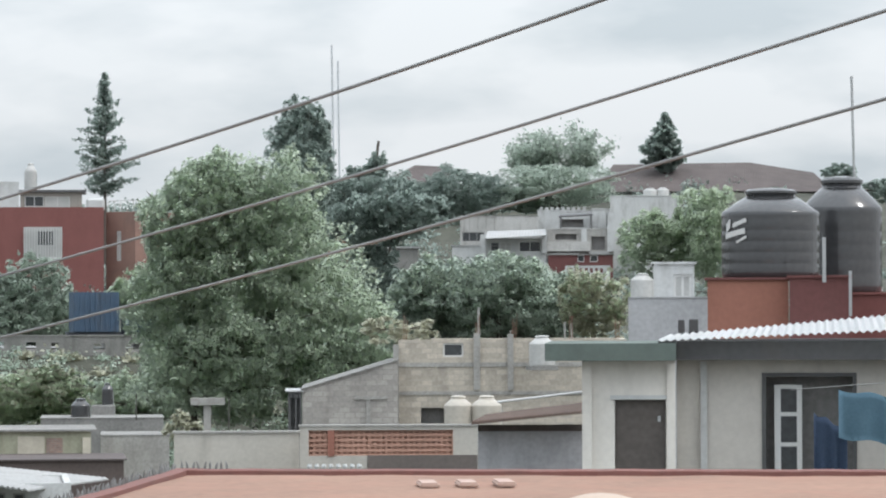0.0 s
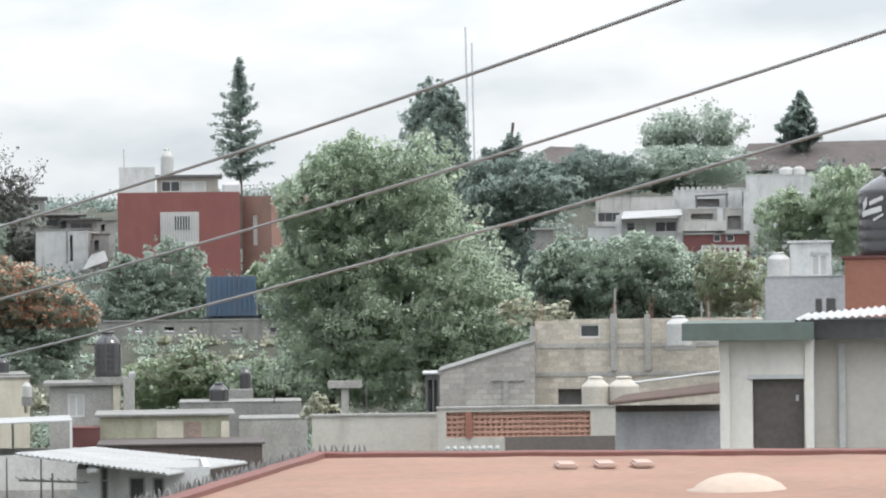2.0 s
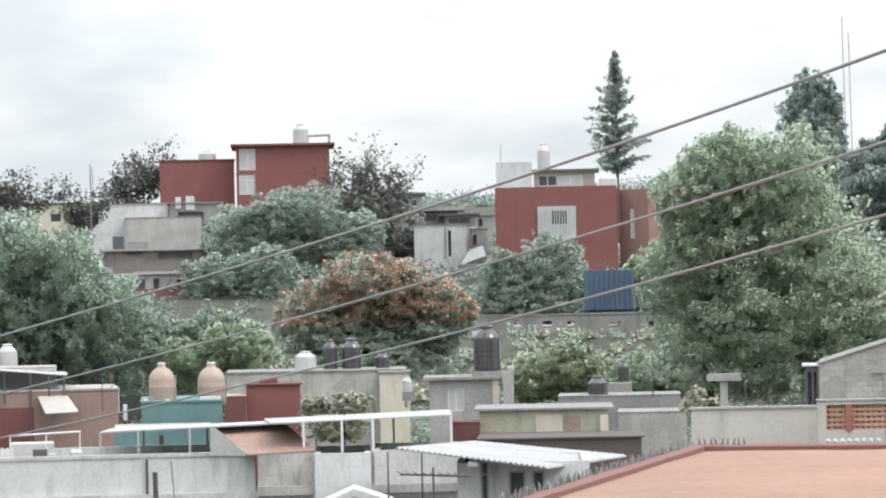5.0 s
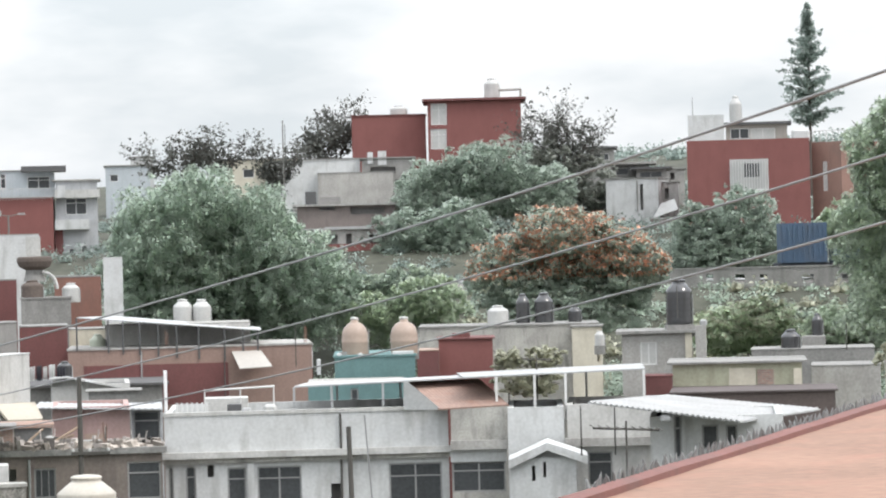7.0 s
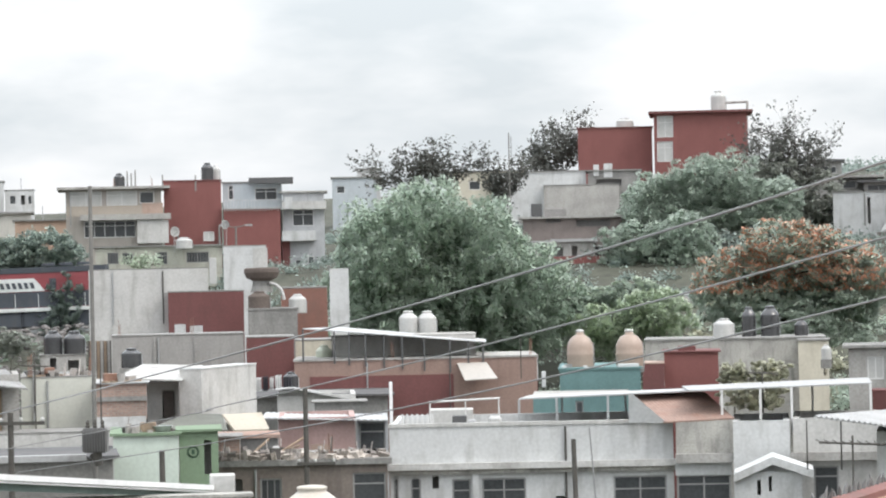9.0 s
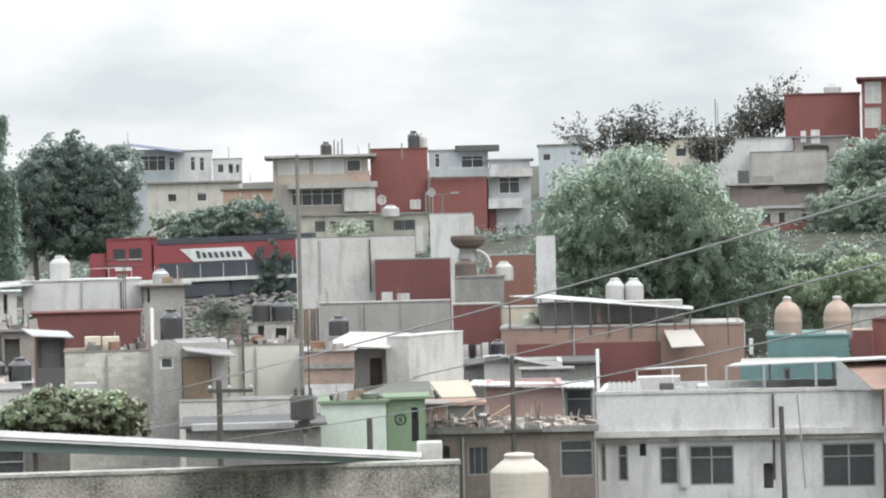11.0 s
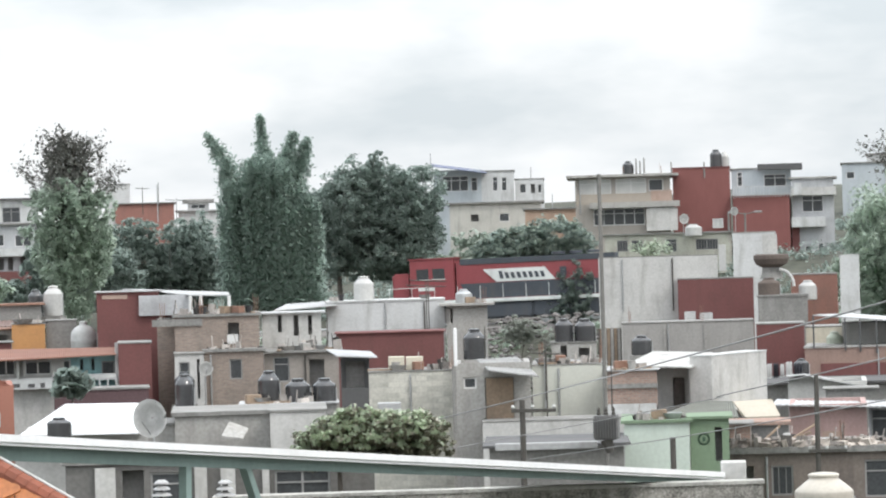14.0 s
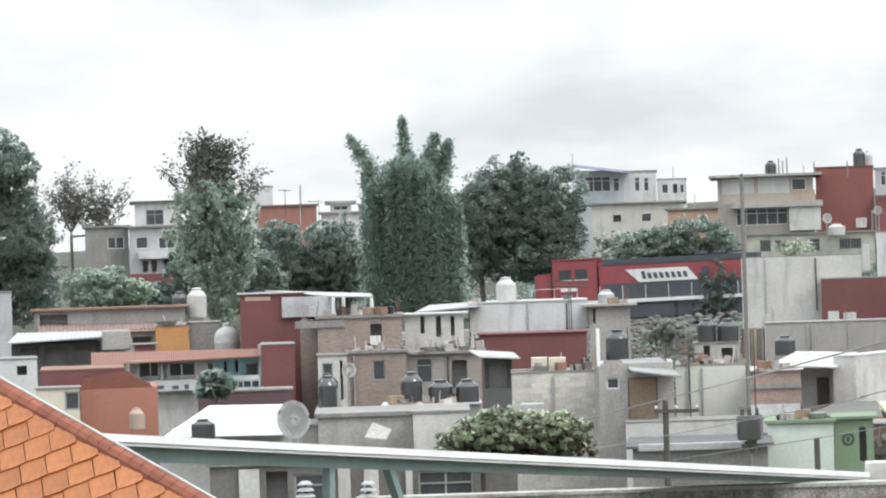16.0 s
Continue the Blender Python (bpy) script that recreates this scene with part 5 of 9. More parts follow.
tank("small black plastic tank on a pier", 147, (7.092, -1.102, 7.269, -1.477), BLACKP)


def yagi(b, e, d, w=0.9, els=9, mast_to=None, yaw=10, label="old yagi television antenna on a mast"):
    p = at(b, e, d)
    root = thing("tv_antenna", Matrix.Translation(p) @ Matrix.Rotation(radians(yaw), 4, "Z"), label, "antenna")
    bm = bmesh.new()
    tube(bm, (-w, 0, 0), (w, 0, -0.12 * w), 0.03, 0.03, 5)
    part("boom", bm, POLED, root)
    for i in range(els):
        x = -w + 2 * w * i / (els - 1)
        bm = bmesh.new()
        tube(bm, (x, -0.35, -0.06 * (x + w)), (x, 0.35, -0.06 * (x + w) + 0.06), 0.012, 0.012, 4)
        part("element", bm, POLED, root)
    bm = bmesh.new()
    z = (EYE + d * math.tan(radians(mast_to))) - p.z if mast_to is not None else ground(p.x, p.y) - p.z
    tube(bm, (0, 0, z), (0, 0, 0.15), 0.03, 0.025, 6)
    part("mast", bm, POLED, root)
    return root


yagi(4.123, -2.828, 90, w=0.85)
# pink house, rubble roof and cream building
pk = House("pink_house", "faded pink house with patchy plaster under a sheet roof", 136, (-4.956, -2.279, -3.737, -3.279), 6, PINK, [], roof="none")
pk2 = House("pink_house", "grey glazed lean-to beside a pink house", 136.3, (-3.713, -2.334, -3.220, -3.295), 6, GREYW, [(-3.678, -2.371, -3.263, -2.892, "k")], roof="none")
sheet4("thin pale roof sheet edge", [(-5.239, -2.271, 135.6), (-3.214, -2.349, 135.6), (-3.283, -2.258, 143), (-5.148, -2.185, 143)], SHEET, ribs=10, wave=0.03, house=pk)
pk.patch("patched_plaster", (-4.452, -2.705, -4.137, -2.910), PEACH)
sheet4("pale cloth awning stretched on a frame", [(-5.686, -2.435, 130), (-5.102, -2.435, 130), (-5.219, -2.182, 133), (-5.874, -2.180, 133)], mat("cream_canvas", (0.42, 0.37, 0.29), 0.9, 0.12), name="awning", category="awning")
rb = House("rubble_roof_house", "brown-grey house with broken tiles and rubble on its flat roof", 119, (-6.320, -3.037, -3.241, -4.096), 6, mat("brown_grey_render", (0.2, 0.165, 0.14), 0.9, 0.25, streak=0.6, stain=(0.07, 0.06, 0.055)), [(-5.264, -3.231, -4.921, -3.704, "g"), (-5.795, -3.231, -5.541, -3.684, "o"), (-3.796, -3.170, -3.268, -3.757, "k")], over=0.15, thick=0.2, roofmat=CONC)


def rubble():
    me = []
    for k in range(5):
        bm = bmesh.new()
        box(bm, -0.16, 0.16, -0.09, 0.09, 0, 0.05 + 0.05 * k)
        for v in bm.verts:
            v.co += Vector((rng.uniform(-0.06, 0.06), rng.uniform(-0.06, 0.06), rng.uniform(-0.03, 0.03)))
        me.append(mesh_of("rubble_piece", bm, mat("broken_tile", (0.36, 0.315, 0.27), 0.9, 0.3, rand=0.55)))
    for i in range(170):
        x = rng.uniform(rb.x0 + 0.1, rb.x1 - 0.1)
        o = new("rubble_piece", me[i % 5])
        o.parent = rb.root
        o.location = (x, rng.uniform(-0.05, 1.6), rb.zt + 0.18)
        o.rotation_euler = (rng.uniform(-0.3, 0.3), rng.uniform(-0.3, 0.3), rng.uniform(0, 6.28))


rubble()
tank("large beige plastic water tank with broad shoulders", 100, (-4.912, -3.349, -3.980, -4.428), BEIGEP)
block_at("garden_statue", "small white plaster figure on a rubble roof", "statue", 119.5, (-5.073, -2.721, -4.940, -3.046), 0.2, WHITEP, bevel=0.06)
for p, q in (((-5.522, -2.956), (-5.115, -2.613)), ((-5.123, -2.924), (-4.538, -2.586)), ((-5.328, -2.962), (-4.630, -2.717))):
    bar("loose weathered timber leaning on a roof", (*p, 120), (*q, 121), 0.04, WOOD, "timber", "timber")
# grey gable, dark shed roofs, canopy terrace
gg = House("grey_gable_house", "pale grey rendered house with low gabled roof", 160, (-4.964, -1.923, -3.721, -2.655), 6, OFFWHITE, roof="none")
sheet4("pale sloping roof sheet", [(-4.998, -1.833, 159.6), (-4.695, -1.806, 159.6), (-4.695, -1.788, 168), (-4.961, -1.798, 168)], SHEETW, house=gg, ribs=4, wave=0.03)
sheet4("pale sloping roof sheet", [(-4.713, -1.814, 159.6), (-3.687, -2.032, 159.6), (-3.686, -1.978, 168), (-4.713, -1.788, 168)], SHEETW, house=gg, ribs=8, wave=0.03)
gg.patch("gable", (-4.945, -1.852, -4.433, -1.956), OFFWHITE), gg.patch("gable", (-4.946, -1.888, -4.078, -1.984), OFFWHITE)
House("dark_shed", "low shed roofs of dark sheets", 164, (-6.116, -1.960, -3.211, -2.938), 10, CONC, over=0.3, thick=0.1, roofmat=mat("dark_roofing", (0.10, 0.10, 0.10), 0.85, 0.3, streak=0.4), category="shed")
block_at("metal_chimney", "tall white stove pipe", "chimney", 133, (-3.189, -1.742, -3.137, -2.494), 0.15, mat("stove_pipe_white", (0.78, 0.78, 0.77), 0.4, 0.05, bump=0))
tc = House("terrace_house", "dull terracotta rendered house with roof terrace", 172, (-4.685, -1.396, -0.835, -2.738), 8, mat("dull_terracotta_wall", (0.29, 0.19, 0.15), 0.9, 0.16, streak=0.4, stain=(0.15, 0.1, 0.085)), [], over=0.05, thick=0.1, roofmat=CONCL)
tc.patch("lower_wall", (-4.441, -1.640, -2.162, -2.282), DKRED)
tc2 = House("terrace_wall_house", "pale grey wall behind terrace posts", 176, (-4.089, -1.020, -1.800, -1.716), 5, OFFWHITE, over=0.02, thick=0.05, roofmat=CONCL)
House("terrace_red_house", "dull red brick house side", 174, (-1.563, -1.429, -0.826, -2.738), 6, DKRED, over=0.05, thick=0.1, roofmat=CONC)
block_at("white_post", "white painted corner post", "post", 172.5, (-0.936, -1.428, -0.819, -1.753), 0.4, WHITE)
canopy("long thin sheet canopy on dark posts", [(-4.538, -0.865, 172), (-1.627, -1.140, 172), (-1.643, -1.095, 180), (-3.959, -0.855, 180)], SHEET, [(0.0, 0), (0.17, 0), (0.25, 0), (0.34, 0), (0.44, 0), (0.54, 0), (0.66, 0), (0.8, 0), (0.9, 0), (0.98, 0)], 1.6, postmat=FRAMED)
sheet4("tilted pale solar water panel", [(-1.983, -1.740, 170), (-1.463, -1.718, 170), (-1.636, -1.463, 172), (-2.101, -1.468, 172)], mat("pale_panel", (0.4, 0.37, 0.33), 0.5, 0.12), name="solar_panel", category="panel")
tank("white plastic water tank in a pair on a roof", 182, (-3.009, -0.620, -2.708, -1.057), WHITEP)
tank("white plastic water tank in a pair on a roof", 182, (-2.705, -0.628, -2.413, -1.065), WHITEP)
House("red_wall_block", "dark red rendered block", 178, (-5.437, -1.000, -4.682, -2.002), 5, DKRED, over=0.02, thick=0.06, roofmat=CONC)
House("cream_wall_block", "pale cream rendered block", 179, (-4.659, -1.066, -4.072, -1.753), 5, CREAM, [], over=0.02, thick=0.06)
tank("pale green plastic water tank", 176, (-4.341, -1.138, -4.083, -1.484), mat("pale_green_plastic", (0.42, 0.46, 0.36), 0.4, 0.1))
for i, (r, m) in enumerate((((-5.294, -1.628, -5.211, -1.844), CLOTHW), ((-5.187, -1.613, -5.104, -1.847), CLOTHD), ((-5.081, -1.634, -5.015, -1.832), CLOTHW), ((-4.992, -1.601, -4.891, -1.836), CLOTHW), ((-4.869, -1.640, -4.731, -1.805), CLOTHD))):
    cloth("garment drying on a washing line", 166, r, m, name="garment")
tank("black plastic water tank among drying laundry", 167, (-4.866, -1.551, -4.624, -1.808), BLACKP, down=0.6)
tank("black plastic water tank on a dark roof", 166, (-5.754, -1.632, -5.498, -1.978), BLACKP, down=0.6)
# pillar, concrete tower with tanks
House("white_pillar", "tall white rendered slab standing alone", 192, (-4.096, 0.071, -3.791, -1.225), 0.6, WHITE, roof="none", category="pillar")
House("red_brick_side", "red-brown rendered house side", 196, (-4.868, -0.231, -4.138, -1.572), 6, mat("red_brown_paint", (0.24, 0.11, 0.08), 0.88, 0.15, streak=0.3), over=0.02, thick=0.08, roofmat=CONC)
House("concrete_tower", "raw concrete water tower base", 190, (-5.400, -0.562, -4.617, -1.510), 4, CONC, [], over=0.05, thick=0.1, category="tower")
tank("white plastic water tank on a concrete tower", 192, (-4.753, -0.317, -4.473, -0.627), WHITEP)
tank("dark weathered water tank on a concrete tower", 191, (-5.394, -0.258, -5.044, -0.570), mat("dark_rust", (0.11, 0.085, 0.07), 0.85, 0.25))


def mushroom():
    top = at(-5.172, 0.113, 192)
    H = top.z - at(-5.18, -0.272, 192).z
    root = thing("round_cistern", Matrix.Translation(top - Vector((0, 0, H))), "dark rusty bowl-shaped cistern on a narrow stalk", "cistern")
    bm = bmesh.new()
    lathe(bm, [(0.5, H * 0.45), (0.82, H * 0.58), (0.95, H * 0.8), (0.93, H * 0.95), (0.8, H)], 28)
    part("bowl", bm, mat("dark_rust", (0.11, 0.085, 0.07), 0.85, 0.25), root)
    bm = bmesh.new()
    lathe(bm, [(0.62, -0.02), (0.5, H * 0.25), (0.48, H * 0.45)], 18)
    part("stalk", bm, CONC, root)
    bm = bmesh.new()
    for k in range(6):
        a0, a1 = 1.57 * k / 6, 1.57 * (k + 1) / 6
        tube(bm, (0.45 + 0.75 * math.sin(a0), -0.4, H * 0.35 - 0.9 * (1 - math.cos(a0))), (0.45 + 0.75 * math.sin(a1), -0.4, H * 0.35 - 0.9 * (1 - math.cos(a1))), 0.09, 0.09, 8)
    part("overflow_pipe", bm, WHITEP, root)


mushroom()

# ---- terrace houses, walls and tanks of the lower town ----
ww = House("plain_wall_house", "windowless white rendered house side with ragged paint edge", 200, (-7.905, 0.119, -6.018, -1.439), 8, OFFWHITE, over=0.0, thick=0.06, roofmat=CONC)
wr = House("red_wall_house", "dark red rendered house side", 199, (-6.659, -0.255, -5.462, -1.453), 5, DKRED, over=0.02, thick=0.08, roofmat=CONC)
for r in (-6.565, -0.760, -6.390, -0.936), (-6.323, -0.785, -6.121, -0.943):
    wr.slab("plaster_patch", r, 0.05, WHITE)
# Plain box added for an unidentified white object on the wall top.
block_at("wall_top_box", "narrow plain white box on a wall top", "box", 199, (-5.997, 0.281, -5.885, -0.134), 0.4, WHITEP)
wbx = House("white_block_house", "white rendered upper block", 215, (-5.770, 0.457, -5.094, -1.104), 6, WHITE, over=0.02, thick=0.06, roofmat=CONCL)
wbx.slab("side_strip", (-5.304, 0.426, -5.071, -0.226), 0.03, OFFWHITE)
gb = House("grey_block_wall", "long stained grey concrete wall with column joints", 186, (-7.556, -0.932, -5.476, -1.990), 5, mat("stained_grey_render", (0.315, 0.305, 0.285), 0.92, 0.15, streak=0.5, stain=(0.15, 0.145, 0.13)), over=0.03, thick=0.06, category="building")
for x in (-6.902, -0.967, -6.870, -1.775), (-6.257, -0.984, -6.224, -1.792):
    gb.slab("column", x, 0.08, CONCL)
dp = House("plank_fence", "tall fence of dark upright planks", 187, (-7.935, -0.993, -7.570, -1.757), 0.3, WOODD, roof="none", category="fence")
for k in range(6):
    x = dp.x0 + 0.1 + k * (dp.x1 - dp.x0 - 0.3) / 5
    part("plank", boxbm(x, x + 0.14, -0.05, -0.004, 0.5, dp.zt + 0.05 * (k % 2)), CONCL if k % 2 else WOOD, dp.root)
# four-storey houses above the tracks
big2 = House("long_window_house", "cream-grey house with ribbon windows and overhanging roof", 298, (-8.239, 1.402, -6.732, 0.016), 9, mat("taupe_paint", (0.33, 0.30, 0.26), 0.88, 0.12, streak=0.3), [(-8.168, 1.373, -7.672, 1.136, "c"), (-7.593, 1.376, -7.115, 1.139, "c"), (-7.073, 1.353, -6.845, 1.168, "w"), (-7.956, 0.901, -7.146, 0.637, "w")], over=0.7, thick=0.2, roofmat=CONCL)
big2.slab("balcony_slab", (-8.016, 1.002, -6.592, 0.909), 1.0, CONCL)
big2.patch("peach_panel", (-7.042, 1.173, -6.707, 0.975), PEACH)
big2.patch("beige_band", (-8.228, 1.142, -7.048, 0.976), mat("beige_paint", (0.36, 0.31, 0.25), 0.88, 0.1))
big2.slab("white_bay", (-7.122, 0.897, -6.629, 0.534), 0.8, OFFWHITE)
big = House("red_tower_house", "tall brick-red house with tanks on its roof", 300, (-6.692, 1.504, -5.784, -0.099), 9, RED, over=0.06, thick=0.1, roofmat=DKRED)
bigb = House("red_balcony_house", "brick-red house with white top floor and balustrade", 299, (-5.754, 1.048, -4.855, -0.214), 8, RED, [(-6.077, 0.698, -5.911, 0.550, "c")], over=0.1, thick=0.1, roofmat=WHITE)
bigt = House("top_floor", "pale grey glazed top floor set back on a red house", 302, (-5.761, 1.461, -4.824, 0.951), 5, BLUEW, [(-5.672, 1.423, -5.588, 1.196, "w"), (-5.252, 1.375, -4.899, 1.177, "w")], over=0.1, thick=0.1, roofmat=CONC, category="roof structure")
block_at("roof_sheet", "dark flat roof sheet over a top floor", "roof", 300.5, (-5.346, 1.539, -4.641, 1.448), 4, FRAMED, bevel=0)
bigb.rail((-5.732, 1.191, -4.841, 1.014), 0.35, WHITE, 0.25)
bigc = House("balcony_house", "grey house of stacked balconies with white railings", 300, (-4.815, 1.291, -4.158, -0.232), 7, GREYW, [(-4.661, 1.018, -4.328, 0.758, "w"), (-4.629, 0.228, -4.531, -0.133, "w"), (-4.431, 0.268, -4.334, -0.138, "w")], over=0.3, thick=0.12, roofmat=CONCL)
bigc.slab("balcony", (-4.819, 1.148, -4.124, 1.021), 0.9, OFFWHITE)
bigc.slab("balcony", (-4.831, 0.682, -4.299, 0.524), 0.9, WHITE)
bigc.slab("balcony_pier", (-4.781, 1.219, -4.661, 1.036), 0.95, WHITE)
bigc.slab("red_wall", (-4.836, 0.521, -4.711, -0.173), 0.3, DKRED)
tank("black plastic water tank on a red tower", 302, (-6.093, 1.793, -5.903, 1.501), BLACKP)
tank("white plastic water tank on a red tower", 303, (-5.932, 1.752, -5.795, 1.498), WHITEP)
tank("black plastic water tank on a flat roof", 299, (-7.478, 1.651, -7.305, 1.431), BLACKP)
for b in (-7.262, 1.681), (-7.200, 1.644), (-7.136, 1.696), (-6.707, 1.612), (-6.187, 1.598):
    pole("bare reinforcing rods on a roof", 300, b[0], b[1], b[1] - 0.25, 0.07, "steel_rod", CONC, category="rod")
mid = House("cream_house", "cream rendered storey with barred windows behind a white wall", 285, (-7.797, 0.475, -5.789, -0.279), 6, mat("dull_cream_paint", (0.40, 0.40, 0.33), 0.88, 0.14, streak=0.4), [(-7.602, 0.398, -7.427, 0.214, "g"), (-7.368, 0.392, -7.194, 0.208, "g"), (-6.830, 0.395, -6.656, 0.193, "g"), (-6.355, 0.383, -6.000, 0.212, "g")], over=0.2, thick=0.12)
wispy("small palm-like shrub on a terrace", 283, [(-7.341, 0.429, -6.811, 0.068)], LEAF, leaf=0.14, stems=9, gen=1, sprays=5, spread=0.12, trunk=0.06)
tank("white gas tank on a terrace", 284, (-6.519, 0.620, -6.255, 0.434), WHITEP)
# pale blue top house and lower beige one
bh = House("pale_blue_house", "pale blue and white house with ribbon windows", 335, (-10.476, 1.586, -9.724, 0.903), 8, BLUEW, [(-10.335, 1.493, -9.929, 1.249, "w"), (-9.888, 1.463, -9.786, 1.245, "w")], roof="none")
sheet4("slanting blue-grey roof sheet", [(-10.510, 1.658, 333), (-9.635, 1.528, 333), (-9.634, 1.564, 342), (-10.509, 1.694, 342)], mat("blue_roof", (0.10, 0.12, 0.2), 0.6, 0.15), house=bh, ribs=8, wave=0.03)
bh2 = House("pale_blue_house", "white house with tall windows", 336, (-9.724, 1.549, -9.204, 0.889), 8, WHITE, [(-9.547, 1.463, -9.464, 1.237, "w"), (-9.404, 1.451, -9.320, 1.233, "w")], over=0.1, thick=0.1)
House("pale_blue_house", "low white house end with small windows", 337, (-9.190, 1.409, -8.729, 0.877), 8, WHITE, [(-9.120, 1.336, -9.016, 1.190, "w"), (-8.941, 1.331, -8.873, 1.186, "o"), (-8.833, 1.328, -8.765, 1.183, "w")], over=0.05, thick=0.08)
House("beige_house", "beige rendered house with small square windows", 322, (-10.240, 1.042, -8.784, 0.160), 9, mat("pale_beige_paint", (0.46, 0.45, 0.40), 0.88, 0.12, streak=0.3), [(-9.904, 0.872, -9.781, 0.761, "o"), (-9.455, 0.878, -9.297, 0.748, "w")], over=0.3, thick=0.15)
House("peach_house", "low peach-coloured house with flat roof", 312, (-9.042, 0.921, -8.055, 0.231), 7, mat("bright_peach_paint", (0.44, 0.30, 0.21), 0.88, 0.1, streak=0.2), over=0.2, thick=0.12)
for b in (-10.522, 1.865), (-8.934, 1.600), (-1.173, 2.114), (-1.168, 2.093), (5.303, 2.370), (-8.604, 1.161), (-14.864, 1.488):
    pole("thin metal roof aerial rod", 338, b[0], b[1], b[1] - 0.6, 0.05, "aerial", METALG, category="antenna")
# white-roofed house with tank
wf = House("white_long_house", "long white rendered house with shallow roof", 182, (-12.247, -0.463, -10.366, -1.680), 7, WHITE, over=0.05, thick=0.08, roofmat=WHITE)
sheet4("pale shallow roof sheet", [(-13.095, -0.565, 181), (-12.069, -0.504, 181), (-12.067, -0.432, 190), (-12.870, -0.464, 190)], SHEETW, ribs=10, wave=0.03, house=wf)
tank("white plastic water tank with ribbed sides", 184, (-11.798, -0.055, -11.479, -0.484), WHITEP, down=0.1)
wf2 = House("concrete_hut", "pale concrete roof hut with two slit openings", 180, (-10.336, -0.569, -9.686, -1.699), 5, CONCL, [(-10.346, -0.605, -10.299, -0.830, "o"), (-10.275, -0.607, -10.236, -0.832, "o")], over=0.35, thick=0.12, roofmat=CONCL, category="roof structure")
tank("grey steel cistern on a hut", 182, (-10.186, -0.304, -9.925, -0.580), METALG)
House("maroon_shed", "dull maroon wall of a shed", 172, (-12.099, -0.968, -10.389, -1.858), 5, DKRED, over=0.1, thick=0.06, roofmat=DKRED, category="shed")
yagi(-10.649, -0.220, 176, w=0.95, els=9, label="television antenna with many rods on a mast")
br = House("brick_building", "half-plastered brown brick building", 152, (-14.649, -0.628, -13.311, -2.308), 7, BRICK, [(-13.811, -0.732, -13.633, -1.068, "o")], over=0.1, thick=0.12)
br.slab("ledge", (-15.004, -0.654, -14.211, -0.766), 0.08, CONC)
br.slab("hanging_cloth", (-13.824, -0.919, -13.651, -1.067), 0.05, CLOTHW)
br2 = House("brick_building", "brown brick house with barred windows", 150, (-14.186, -1.194, -13.258, -2.310), 5, BRICK, [(-13.799, -1.312, -13.595, -1.631, "k")], over=0.1, thick=0.12)
br3 = House("brick_building", "grey-brown rendered house with cross-barred windows", 150.5, (-13.247, -1.239, -12.065, -2.346), 5, mat("grey_brown_paint", (0.28, 0.25, 0.22), 0.9, 0.18, streak=0.4), [(-13.106, -1.297, -12.850, -1.698, "k"), (-12.538, -1.349, -12.300, -1.803, "o")], over=0.2, thick=0.1)
br4 = House("white_strip_house", "white rendered strip with three narrow windows", 156, (-13.266, -0.614, -12.331, -1.623), 5, OFFWHITE, [(-13.017, -0.639, -12.953, -0.908, "o"), (-12.768, -0.645, -12.688, -0.970, "o"), (-12.537, -0.652, -12.474, -0.958, "o")], over=0.2, thick=0.06, roofmat=SHEET)
House("white_strip_house", "low whitish wall with dark door gaps", 149, (-14.665, -1.216, -14.198, -2.281), 5, OFFWHITE, [(-14.597, -1.333, -14.429, -1.650, "k"), (-14.313, -1.297, -14.268, -1.922, "o")], over=0.05, thick=0.06)
# Shelter walls take the painted shade colour for the dark beneath the sheet.
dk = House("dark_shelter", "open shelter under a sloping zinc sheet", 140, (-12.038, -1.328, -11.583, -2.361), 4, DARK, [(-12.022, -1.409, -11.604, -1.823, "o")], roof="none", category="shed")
sheet4("sloping zinc roof sheet", [(-12.091, -1.308, 139.5), (-11.449, -1.345, 139.5), (-11.553, -1.252, 146), (-12.266, -1.196, 146)], SHEET, ribs=10, wave=0.03, house=dk)
for r in (-13.361, -1.504, -13.011, -2.068), (-12.928, -1.642, -12.530, -2.082), (-12.492, -1.646, -12.121, -2.094):
    tank("black plastic water tank in a row of three", 119, r, BLACKP, down=0.02, group="three black tanks")
tank("black plastic water tank beside a brick house", 120, (-14.673, -1.518, -14.371, -2.133), BLACKP, down=0.3)
tb = House("tank_platform", "long concrete slab carrying black water tanks", 118, (-13.624, -2.058, -12.128, -2.702), 3, CONC, over=0.1, thick=0.05, roofmat=SHEET, category="platform")
pw = House("pale_green_wall", "plain pale grey-green block wall", 131, (-11.598, -1.591, -10.279, -2.757), 4, masonry("pale_green_block", (0.52, 0.51, 0.44), (0.47, 0.46, 0.40), 0.4, 0.2, 0.25), over=0.03, thick=0.05, category="wall")
for r in (-11.279, -1.349, -11.026, -1.589), (-11.002, -1.357, -10.731, -1.598):
    block_at("storage_crate", "cream box standing on a wall", "crate", 131.5, r, 0.8, CREAM)
sd = House("small_house", "grey house with brown wooden door and sheet roof", 126, (-10.236, -1.486, -9.033, -2.792), 5, CONCL, [(-10.098, -1.705, -9.888, -1.890, "w"), (-9.758, -1.715, -9.293, -2.427, "o")], roof="none")
sd.slab("door", (-9.740, -1.733, -9.310, -2.408), 0.02, WOOD, back=0.06)
